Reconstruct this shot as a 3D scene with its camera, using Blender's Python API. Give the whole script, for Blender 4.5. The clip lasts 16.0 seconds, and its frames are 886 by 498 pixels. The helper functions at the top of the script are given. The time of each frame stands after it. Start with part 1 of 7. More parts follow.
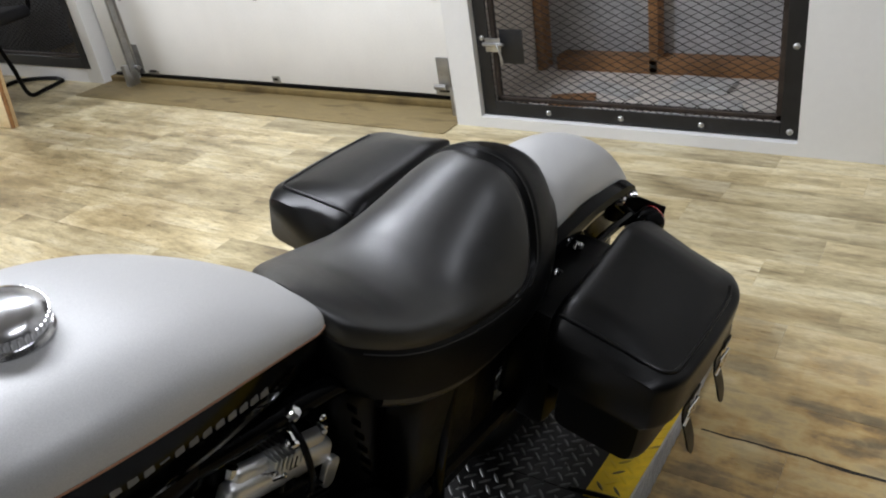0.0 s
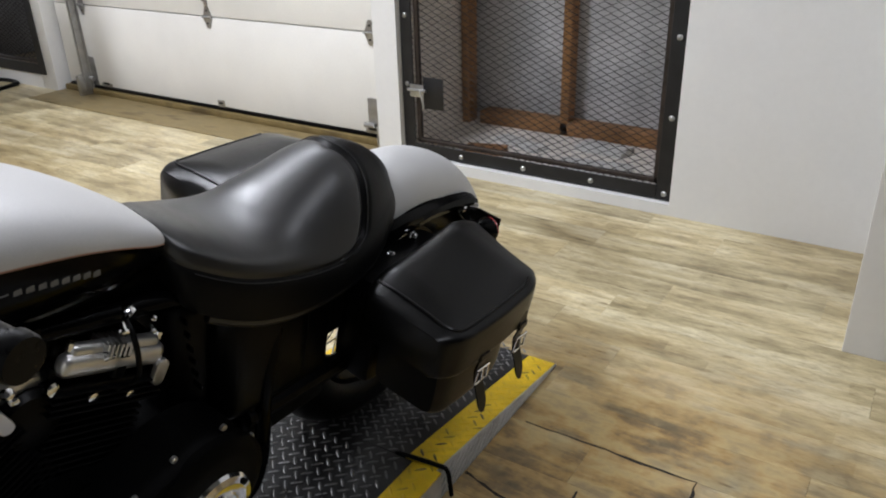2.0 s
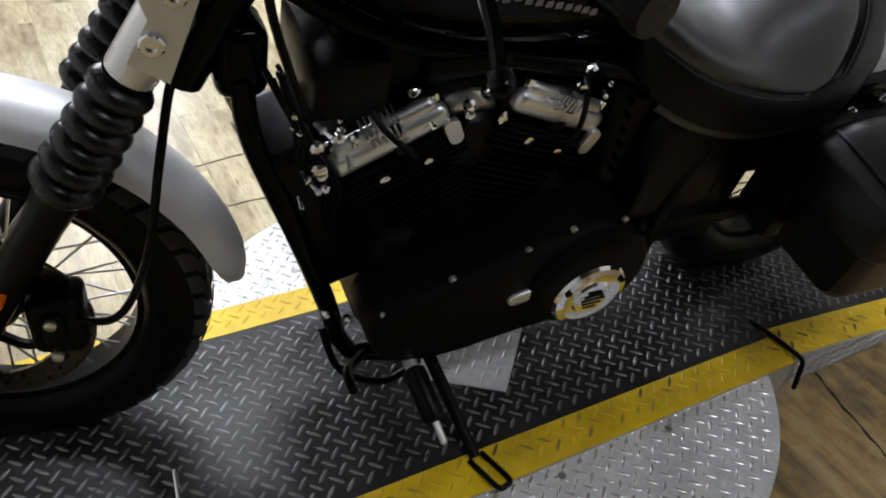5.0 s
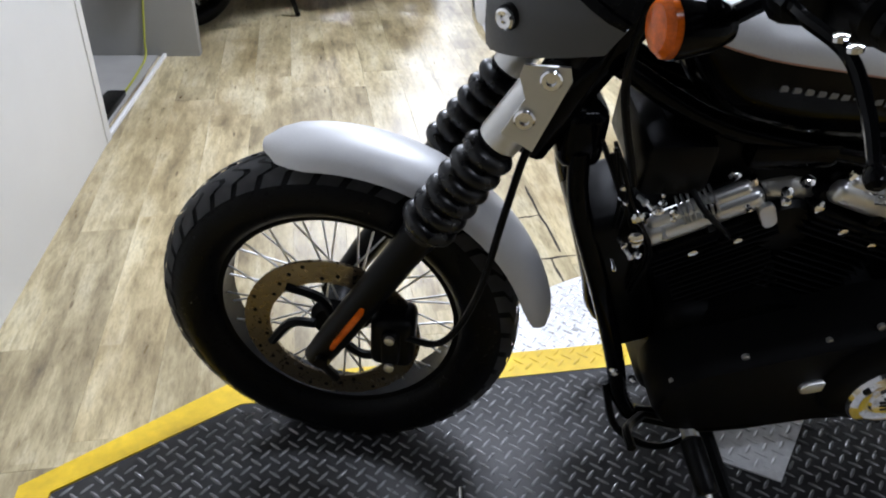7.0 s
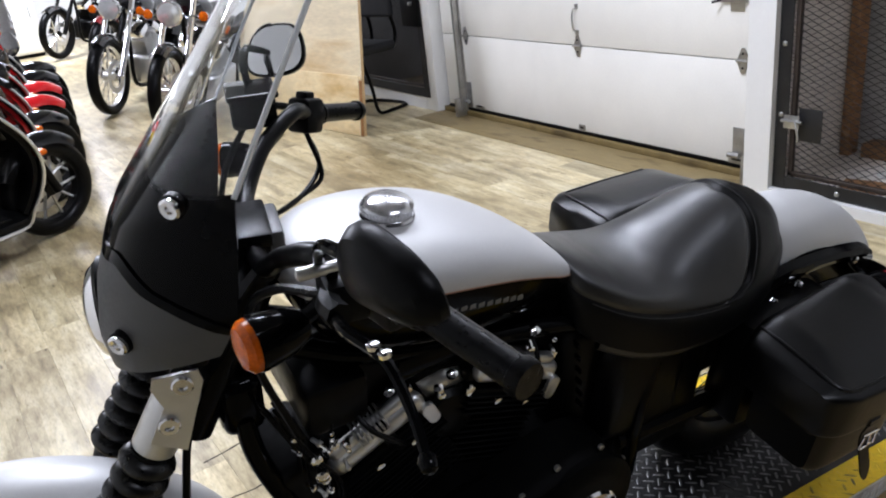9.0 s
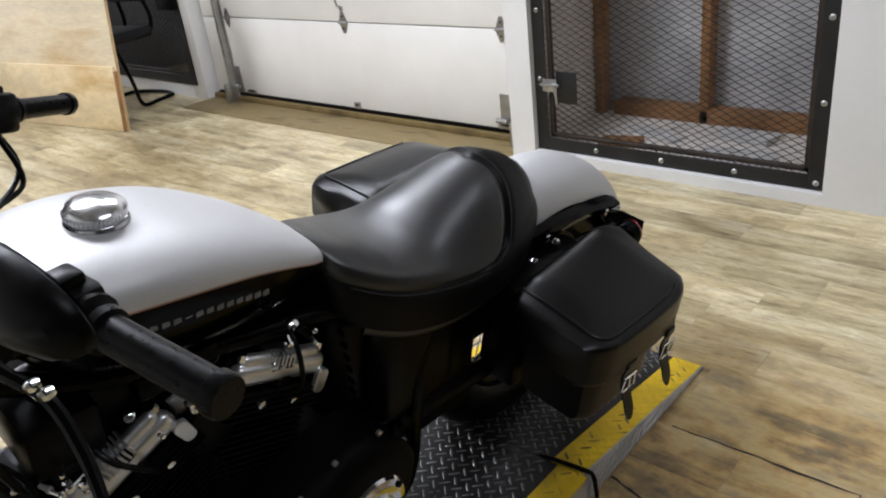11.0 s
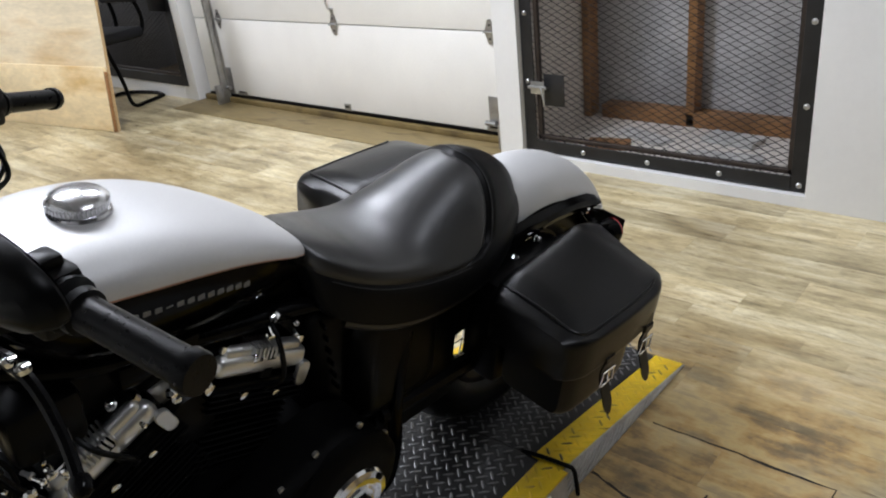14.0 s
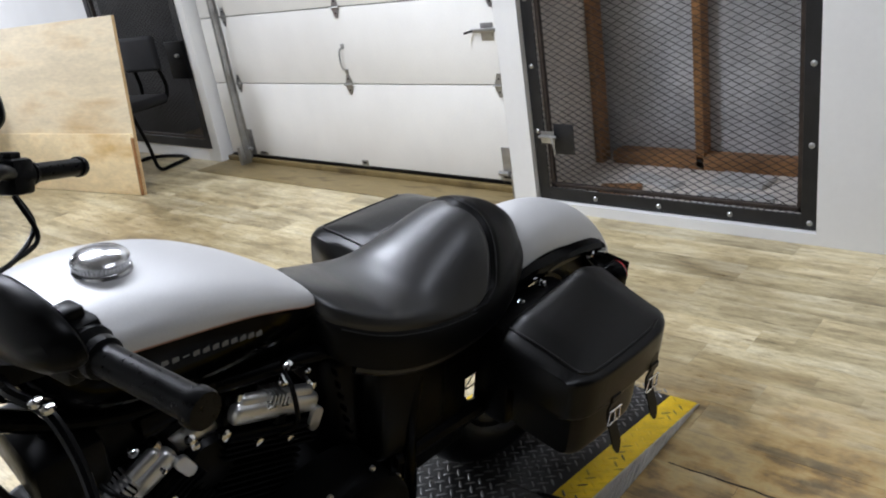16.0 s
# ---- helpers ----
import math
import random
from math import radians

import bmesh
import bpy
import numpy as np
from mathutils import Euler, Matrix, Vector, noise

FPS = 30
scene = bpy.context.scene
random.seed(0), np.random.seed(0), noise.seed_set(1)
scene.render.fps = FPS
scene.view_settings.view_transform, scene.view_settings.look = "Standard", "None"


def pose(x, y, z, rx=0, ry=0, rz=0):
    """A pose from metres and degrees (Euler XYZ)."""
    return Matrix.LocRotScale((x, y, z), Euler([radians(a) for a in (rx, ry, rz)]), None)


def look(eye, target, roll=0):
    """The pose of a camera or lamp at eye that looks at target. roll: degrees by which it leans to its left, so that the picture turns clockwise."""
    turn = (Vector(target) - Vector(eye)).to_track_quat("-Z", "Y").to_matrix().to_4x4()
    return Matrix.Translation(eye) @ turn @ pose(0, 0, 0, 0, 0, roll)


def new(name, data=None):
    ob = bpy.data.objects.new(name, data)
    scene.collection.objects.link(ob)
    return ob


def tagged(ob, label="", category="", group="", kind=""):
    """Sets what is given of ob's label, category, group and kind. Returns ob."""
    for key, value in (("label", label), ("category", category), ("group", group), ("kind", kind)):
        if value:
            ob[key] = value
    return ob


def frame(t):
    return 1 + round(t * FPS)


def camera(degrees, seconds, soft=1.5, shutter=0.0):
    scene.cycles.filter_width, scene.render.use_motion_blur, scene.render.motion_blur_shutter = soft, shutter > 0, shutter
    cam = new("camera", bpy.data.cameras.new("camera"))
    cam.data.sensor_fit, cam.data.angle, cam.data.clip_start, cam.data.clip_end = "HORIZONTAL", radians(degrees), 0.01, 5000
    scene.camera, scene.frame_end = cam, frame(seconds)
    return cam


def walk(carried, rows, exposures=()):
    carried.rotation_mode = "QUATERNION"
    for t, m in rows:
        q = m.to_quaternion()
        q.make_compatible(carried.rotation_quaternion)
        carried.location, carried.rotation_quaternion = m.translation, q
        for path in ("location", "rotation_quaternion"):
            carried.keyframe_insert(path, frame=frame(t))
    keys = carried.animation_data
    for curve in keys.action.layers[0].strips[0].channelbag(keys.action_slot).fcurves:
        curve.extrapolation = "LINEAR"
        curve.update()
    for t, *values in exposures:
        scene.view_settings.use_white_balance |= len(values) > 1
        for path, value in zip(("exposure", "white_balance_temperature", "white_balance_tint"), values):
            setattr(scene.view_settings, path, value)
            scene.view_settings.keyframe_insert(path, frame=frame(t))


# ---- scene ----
from mathutils import geometry

# ---------------------------------------------------------------- camera
cam = camera(58.7, 16.0, soft=2.0)
PATH = [
    (0, (0.458, -0.626, 1.321), (1.840, 0.426, 0.330), -9.6),
    (0.5, (0.585, -0.658, 1.263), (1.962, 0.366, 0.235), -10.0),
    (1, (0.585, -0.697, 1.265), (2.041, 0.287, 0.308), -9.4),
    (1.5, (0.414, -0.851, 1.284), (1.911, 0.163, 0.430), -7.9),
    (2, (0.310, -0.971, 1.299), (1.821, 0.011, 0.433), -1.6),
    (2.5, (0.377, -1.020, 1.252), (1.769, 0.020, 0.262), 2.2),
    (3, (0.422, -1.016, 1.210), (1.760, -0.003, 0.122), 1.6),
    (3.5, (0.379, -0.980, 1.191), (1.632, 0.110, 0.077), 0.1),
    (4, (0.302, -0.921, 1.185), (1.409, 0.295, 0.046), 1.5),
    (4.5, (0.247, -0.880, 1.180), (1.235, 0.398, 0.000), 3.7),
    (5, (0.186, -0.834, 1.172), (1.035, 0.525, -0.026), 6.1),
    (5.2, (0.159, -0.826, 1.161), (0.945, 0.553, -0.055), 6.6),
    (7.3, (0.063, -0.912, 1.257), (0.332, 0.787, 0.237), 0.4),
    (7.5, (0.082, -0.917, 1.293), (0.407, 0.807, 0.332), -1.7),
    (8, (0.105, -0.947, 1.357), (0.645, 0.797, 0.541), -3.4),
    (8.5, (0.141, -0.947, 1.384), (0.903, 0.740, 0.626), -5.2),
    (9, (0.187, -0.945, 1.376), (1.147, 0.630, 0.604), -6.8),
    (9.5, (0.232, -0.945, 1.369), (1.361, 0.498, 0.567), -7.0),
    (10, (0.273, -0.940, 1.357), (1.494, 0.397, 0.508), -7.5),
    (12.5, (0.303, -0.966, 1.340), (1.654, 0.228, 0.475), -6.3),
    (13, (0.300, -0.965, 1.340), (1.649, 0.233, 0.476), -6.4),
    (13.5, (0.301, -0.971, 1.337), (1.653, 0.222, 0.471), -6.6),
    (14, (0.289, -0.982, 1.337), (1.612, 0.244, 0.473), -6.6),
    (14.5, (0.291, -1.018, 1.333), (1.623, 0.205, 0.479), -8.6),
    (15, (0.281, -1.046, 1.347), (1.620, 0.213, 0.556), -9.2),
    (15.5, (0.273, -1.054, 1.351), (1.602, 0.239, 0.602), -9.5),
    (16, (0.269, -1.052, 1.351), (1.600, 0.245, 0.613), -9.1),
]
walk(cam, [(t, look(eye, target, roll)) for t, eye, target, roll in PATH],
     exposures=((0.0, -0.05, 6400, 10), (2.0, 0.0, 6400, 11), (2.7, 0.2, 6150, 11), (3.4, 0.15, 6100, 11), (5.2, 0.1, 6350, 11), (7.3, 0.12, 5900, 12), (8.6, 0.03, 6000, 14), (10.2, -0.05, 6250, 13), (12.3, 0.1, 6350, 11), (14.0, 0.08, 6300, 11), (16.0, -0.05, 6150, 11)))

# ---------------------------------------------------------------- light
world = bpy.data.worlds.new("world")
scene.world = world
world.use_nodes = True
world.node_tree.nodes["Background"].inputs["Color"].default_value = (0.9, 0.95, 1.0, 1)
world.node_tree.nodes["Background"].inputs["Strength"].default_value = 0.02


def area_lamp(name, m, sx, sy, watts, colour):
    data = bpy.data.lights.new(name, "AREA")
    data.shape, data.size, data.size_y, data.energy, data.color = "RECTANGLE", sx, sy, watts, colour
    ob = new(name, data)
    ob.matrix_world = m
    return ob


CEIL = 3.3
COOL = (0.895, 0.92, 0.995)
# no fixture is seen; the last row is added fill for the near deck
for lx, ly, wide, watts in ((1.15, 1.65, 0.6, 110), (2.6, 1.3, 0.45, 38), (0.4, 5.6, 0.4, 110), (1.4, 8.6, 0.4, 160), (1.4, 12.6, 0.4, 360), (1.4, -1.7, 0.3, 20)):
    area_lamp("tube_light", pose(lx, ly, CEIL - 0.12), 1.2, wide, watts, COOL)

# ---------------------------------------------------------------- materials
def nodes_of(name):
    m = bpy.data.materials.new(name)
    m.use_nodes = True
    nt = m.node_tree
    return m, nt, nt.nodes["Principled BSDF"]


def coords(nt, scale=(1, 1, 1), rot=(0, 0, 0), kind="Object"):
    tc = nt.nodes.new("ShaderNodeTexCoord")
    mp = nt.nodes.new("ShaderNodeMapping")
    mp.inputs["Scale"].default_value = scale
    mp.inputs["Rotation"].default_value = [radians(a) for a in rot]
    nt.links.new(tc.outputs[kind], mp.inputs["Vector"])
    return mp.outputs["Vector"]


def noise_tex(nt, vec, scale, detail=4, rough=0.55):
    n = nt.nodes.new("ShaderNodeTexNoise")
    n.inputs["Scale"].default_value, n.inputs["Detail"].default_value = scale, detail
    n.inputs["Roughness"].default_value = rough
    nt.links.new(vec, n.inputs["Vector"])
    return n.outputs["Fac"]


def ramp(nt, fac, stops):
    r = nt.nodes.new("ShaderNodeValToRGB")
    els = r.color_ramp.elements
    while len(els) < len(stops):
        els.new(0.5)
    for e, (p, c) in zip(els, stops):
        e.position, e.color = p, (*c, 1) if len(c) == 3 else c
    nt.links.new(fac, r.inputs["Fac"])
    return r.outputs["Color"]


def grey(v):
    return (v, v, v)


def mixed(nt, a, b, fac, kind="MIX"):
    n = nt.nodes.new("ShaderNodeMix")
    n.data_type, n.blend_type = "RGBA", kind
    for sock, v in ((n.inputs[0], fac), (n.inputs[6], a), (n.inputs[7], b)):
        if isinstance(v, bpy.types.NodeSocket):
            nt.links.new(v, sock)
        elif isinstance(v, (int, float)):
            sock.default_value = v
        else:
            sock.default_value = (*v, 1)
    return n.outputs[2]


def bump(nt, bsdf, height, strength, distance=0.01):
    b = nt.nodes.new("ShaderNodeBump")
    b.inputs["Strength"].default_value, b.inputs["Distance"].default_value = strength, distance
    nt.links.new(height, b.inputs["Height"])
    nt.links.new(b.outputs["Normal"], bsdf.inputs["Normal"])


def paint(name, colour, rough=0.4, metal=0.0, var=0.12, scale=6.0, fine=60.0, bumpy=0.0, coat=0.0, rough_var=0.1, spec=0.5):
    """A plain surface whose colour and gloss vary at two scales."""
    m, nt, b = nodes_of(name)
    v = coords(nt)
    big, small = noise_tex(nt, v, scale, 3), noise_tex(nt, v, fine, 4)
    dark = tuple(c * (1 - var) for c in colour)
    light = tuple(min(1, c * (1 + var)) for c in colour)
    c1 = ramp(nt, big, [(0.3, dark), (0.7, light)])
    c2 = ramp(nt, small, [(0.3, grey(1 - var * 0.7)), (0.7, grey(1))])
    nt.links.new(mixed(nt, c1, c2, 1.0, "MULTIPLY"), b.inputs["Base Color"])
    r = ramp(nt, small, [(0.2, grey(max(0.02, rough - rough_var))), (0.8, grey(min(1, rough + rough_var)))])
    nt.links.new(r, b.inputs["Roughness"])
    b.inputs["Metallic"].default_value = metal
    b.inputs["Coat Weight"].default_value = coat
    b.inputs["Specular IOR Level"].default_value = spec
    if bumpy:
        bump(nt, b, small, bumpy, 0.004)
    return m


# ---------------------------------------------------------------- mesh tools
def link_mesh(name, bm, mat, parent=None, label="", m=None, sharp=32, smooth=True):
    me = bpy.data.meshes.new(name)
    bm.normal_update()
    bm.to_mesh(me)
    bm.free()
    if smooth:
        me.polygons.foreach_set("use_smooth", [True] * len(me.polygons))
        me.set_sharp_from_angle(angle=radians(sharp))
    for k in (mat if isinstance(mat, (list, tuple)) else [mat]):
        me.materials.append(k)
    ob = new(name, me)
    if parent is not None:
        ob.parent = parent
    if m is not None:
        ob.matrix_basis = m
    if label:
        ob["label"] = label
    return ob


def part(name, bm, mat, parent, label="", m=None, sharp=32):
    return link_mesh(name, bm, mat, parent, label, m, sharp)


def thing(name, m, label, category, group=""):
    ob = new(name)
    ob.empty_display_size = 0.1
    ob.matrix_basis = m
    return tagged(ob, label, category, group)


def box(bm, x0, x1, y0, y1, z0, z1, bevel=0.0, seg=2, m=None):
    res = bmesh.ops.create_cube(bm, size=1)
    vs = res["verts"]
    for v in vs:
        v.co = Vector(((x0 + x1) / 2 + v.co.x * (x1 - x0), (y0 + y1) / 2 + v.co.y * (y1 - y0), (z0 + z1) / 2 + v.co.z * (z1 - z0)))
    if bevel:
        es = list({e for v in vs for e in v.link_edges})
        out = bmesh.ops.bevel(bm, geom=es, offset=bevel, segments=seg, affect="EDGES", profile=0.5)
        vs = list({v for f in out["faces"] for v in f.verts} | {v for v in vs if v.is_valid})
    if m is not None:
        bmesh.ops.transform(bm, matrix=m, verts=[v for v in vs if v.is_valid])
    return bm


def boxed(x0, x1, y0, y1, z0, z1, bevel=0.0, seg=2, m=None):
    return box(bmesh.new(), x0, x1, y0, y1, z0, z1, bevel, seg, m)


def basis(d, up=(0, 0, 1)):
    d = Vector(d).normalized()
    u = Vector(up)
    if abs(d.dot(u)) > 0.95:
        u = Vector((1, 0, 0))
    a = d.cross(u).normalized()
    return a, a.cross(d).normalized(), d


def loft(bm, rings, caps=True, closed=True):
    rows = [[bm.verts.new(p) for p in ring] for ring in rings]
    n = len(rows[0])
    for r0, r1 in zip(rows, rows[1:]):
        for i in range(n if closed else n - 1):
            j = (i + 1) % n
            try:
                bm.faces.new((r0[i], r0[j], r1[j], r1[i]))
            except ValueError:
                pass
    if caps and closed:
        for r in (rows[0], rows[-1]):
            try:
                bm.faces.new(r)
            except ValueError:
                pass
    return bm


def fix(bm):
    bmesh.ops.recalc_face_normals(bm, faces=bm.faces[:])
    return bm


def smooth_line(pts, n=8):
    """Catmull-Rom points through pts."""
    P = [Vector(p) for p in pts]
    P = [P[0] * 2 - P[1]] + P + [P[-1] * 2 - P[-2]]
    out = []
    for i in range(1, len(P) - 2):
        p0, p1, p2, p3 = P[i - 1:i + 3]
        for k in range(n):
            t = k / n
            out.append(0.5 * ((2 * p1) + (p2 - p0) * t + (2 * p0 - 5 * p1 + 4 * p2 - p3) * t * t + (3 * p1 - p0 - 3 * p2 + p3) * t ** 3))
    out.append(P[-2])
    return out


def tube(bm, pts, r, sides=10, n=6, radii=None):
    line = smooth_line(pts, n) if n else [Vector(p) for p in pts]
    rings, a = [], None
    for i, p in enumerate(line):
        d = (line[min(i + 1, len(line) - 1)] - line[max(i - 1, 0)]).normalized()
        if a is None:
            a = basis(d)[0]
        a = (a - d * a.dot(d)).normalized()
        b = d.cross(a)
        rr = radii(i / (len(line) - 1)) if radii else r
        rings.append([p + (a * math.cos(k * math.tau / sides) + b * math.sin(k * math.tau / sides)) * rr for k in range(sides)])
    loft(bm, rings)
    return fix(bm)


def rod(bm, p0, p1, r, sides=12, r1=None):
    a, b, d = basis(Vector(p1) - Vector(p0))
    rings = []
    for p, rr in ((Vector(p0), r), (Vector(p1), r if r1 is None else r1)):
        rings.append([p + (a * math.cos(k * math.tau / sides) + b * math.sin(k * math.tau / sides)) * rr for k in range(sides)])
    loft(bm, rings)
    return fix(bm)


def lathe(bm, profile, axis0, axis_dir, sides=32, caps=True):
    """profile: (distance along the axis, radius)."""
    a, b, d = basis(axis_dir)
    o = Vector(axis0)
    rings = [[o + d * s + (a * math.cos(k * math.tau / sides) + b * math.sin(k * math.tau / sides)) * max(r, 1e-4) for k in range(sides)] for s, r in profile]
    loft(bm, rings, caps)
    return fix(bm)


def oval(cx, cy, cz, hw, up, down, n=24, flat=2.0, flat_down=None):
    """A ring across X: half width hw, up above and down below the centre, squared off by flat."""
    pts = []
    for k in range(n):
        a = k * math.tau / n
        c, s = math.cos(a), math.sin(a)
        e = flat if s >= 0 else (flat_down or flat)
        y = math.copysign(abs(c) ** (2 / e), c) * hw
        z = math.copysign(abs(s) ** (2 / e), s) * (up if s >= 0 else down)
        pts.append(Vector((cx, cy + y, cz + z)))
    return pts


def interp(table, x):
    """Smooth interpolation in rows (x, a, b, ...)."""
    if x <= table[0][0]:
        return table[0][1:]
    for r0, r1 in zip(table, table[1:]):
        if x <= r1[0]:
            i = table.index(r0)
            rm, rp = table[max(0, i - 1)], table[min(len(table) - 1, i + 2)]
            h = r1[0] - r0[0]
            t = (x - r0[0]) / h
            out = []
            for k in range(1, len(r0)):
                m0 = (r1[k] - rm[k]) / (r1[0] - rm[0]) * h
                m1 = (rp[k] - r0[k]) / (rp[0] - r0[0]) * h
                out.append((2 * t ** 3 - 3 * t * t + 1) * r0[k] + (t ** 3 - 2 * t * t + t) * m0 + (3 * t * t - 2 * t ** 3) * r1[k] + (t ** 3 - t * t) * m1)
            return tuple(out)
    return table[-1][1:]


def group_part(name, parent, m=None, label=""):
    ob = new(name)
    ob.empty_display_size = 0.05
    ob.parent = parent
    if m is not None:
        ob.matrix_basis = m
    if label:
        ob["label"] = label
    return ob

# ---------------------------------------------------------------- the materials
white_wall = paint("white_wall", (0.72, 0.72, 0.705), 0.55, var=0.04, scale=1.5, fine=40, bumpy=0.12)
door_white = paint("door_white", (0.80, 0.79, 0.75), 0.42, var=0.05, scale=2, fine=90, bumpy=0.05)
# unseen ceiling, made grey so that less light bounces onto the bike
ceiling_mat = paint("ceiling_low_bounce", (0.32, 0.32, 0.315), 0.8, var=0.04)
black_steel = paint("black_steel", (0.016, 0.016, 0.017), 0.45, 0.3, var=0.35, scale=9, fine=70)
raw_steel = paint("galvanised", (0.45, 0.45, 0.44), 0.35, 0.9, var=0.2, scale=12, fine=120)
brown_wood = paint("brown_wood", (0.30, 0.15, 0.06), 0.6, var=0.25, scale=8, fine=60)
gloss_black = paint("gloss_black", (0.002, 0.002, 0.0022), 0.1, var=0.2, rough_var=0.03, spec=0.07)
satin_black = paint("satin_black", (0.002, 0.002, 0.0021), 0.35, var=0.3, scale=14, spec=0.11)
wrinkle_black = paint("wrinkle_black", (0.002, 0.002, 0.002), 0.45, var=0.4, scale=14, fine=400, bumpy=0.25, spec=0.055)
rubber = paint("rubber", (0.0035, 0.0035, 0.0037), 0.32, var=0.3, scale=10, fine=150, bumpy=0.05, spec=0.09)
chrome = paint("chrome", (0.82, 0.82, 0.83), 0.1, 1.0, var=0.05, rough_var=0.04)
alu = paint("brushed_alu", (0.66, 0.66, 0.65), 0.33, 0.9, var=0.05, fine=180, rough_var=0.06)
disc_steel = paint("disc_steel", (0.22, 0.18, 0.12), 0.3, 1.0, var=0.15, fine=160)
fin_black = paint("fin_black", (0.002, 0.002, 0.0022), 0.55, var=0.3, spec=0.08)
amber = paint("amber_lens", (0.62, 0.115, 0.002), 0.2, var=0.35, scale=60, fine=300, spec=0.25)
red_lens = paint("red_lens", (0.25, 0.01, 0.012), 0.15, var=0.1, coat=0.5)


def silver_mat():
    m, nt, b = nodes_of("silver_paint")
    v = coords(nt)
    flake = noise_tex(nt, v, 900, 2)
    nt.links.new(ramp(nt, flake, [(0.3, (0.49, 0.49, 0.488)), (0.7, (0.57, 0.57, 0.565))]), b.inputs["Base Color"])
    nt.links.new(ramp(nt, noise_tex(nt, v, 7, 3), [(0.3, grey(0.44)), (0.7, grey(0.52))]), b.inputs["Roughness"])
    b.inputs["Metallic"].default_value = 0.3
    b.inputs["Coat Weight"].default_value = 0.0
    return m


def leather_mat(name, tone, rough, spec):
    m, nt, b = nodes_of(name)
    b.inputs["Specular IOR Level"].default_value = spec
    v = coords(nt)
    vo = nt.nodes.new("ShaderNodeTexVoronoi")
    vo.feature = "DISTANCE_TO_EDGE"
    vo.inputs["Scale"].default_value = 420
    nt.links.new(v, vo.inputs["Vector"])
    big = noise_tex(nt, v, 9, 4)
    fine = noise_tex(nt, v, 130, 3)
    nt.links.new(ramp(nt, big, [(0.3, grey(tone * 0.75)), (0.72, (tone * 1.3, tone * 1.28, tone * 1.3))]), b.inputs["Base Color"])
    nt.links.new(ramp(nt, mixed(nt, big, fine, 0.5), [(0.34, grey(rough - 0.02)), (0.66, grey(rough + 0.04))]), b.inputs["Roughness"])
    h = mixed(nt, ramp(nt, vo.outputs["Distance"], [(0.0, grey(0)), (0.25, grey(1))]), fine, 0.4)
    # grain of the hide over soft wrinkles
    fold = nt.nodes.new("ShaderNodeTexNoise")
    fold.inputs["Scale"].default_value, fold.inputs["Detail"].default_value, fold.inputs["Distortion"].default_value = 13, 3, 1.2
    nt.links.new(v, fold.inputs["Vector"])
    wide = nt.nodes.new("ShaderNodeBump")
    wide.inputs["Strength"].default_value, wide.inputs["Distance"].default_value = 0.07, 0.008
    nt.links.new(fold.outputs["Fac"], wide.inputs["Height"])
    bump(nt, b, h, 0.05, 0.001)
    nt.links.new(wide.outputs["Normal"], b.inputs["Normal"].links[0].from_node.inputs["Normal"])
    return m


silver = silver_mat()
leather = leather_mat("seat_leather", 0.0035, 0.37, 0.85)
rim_leather = leather_mat("seat_side_leather", 0.0025, 0.40, 0.14)
bag_leather = leather_mat("bag_leather", 0.0018, 0.30, 0.23)


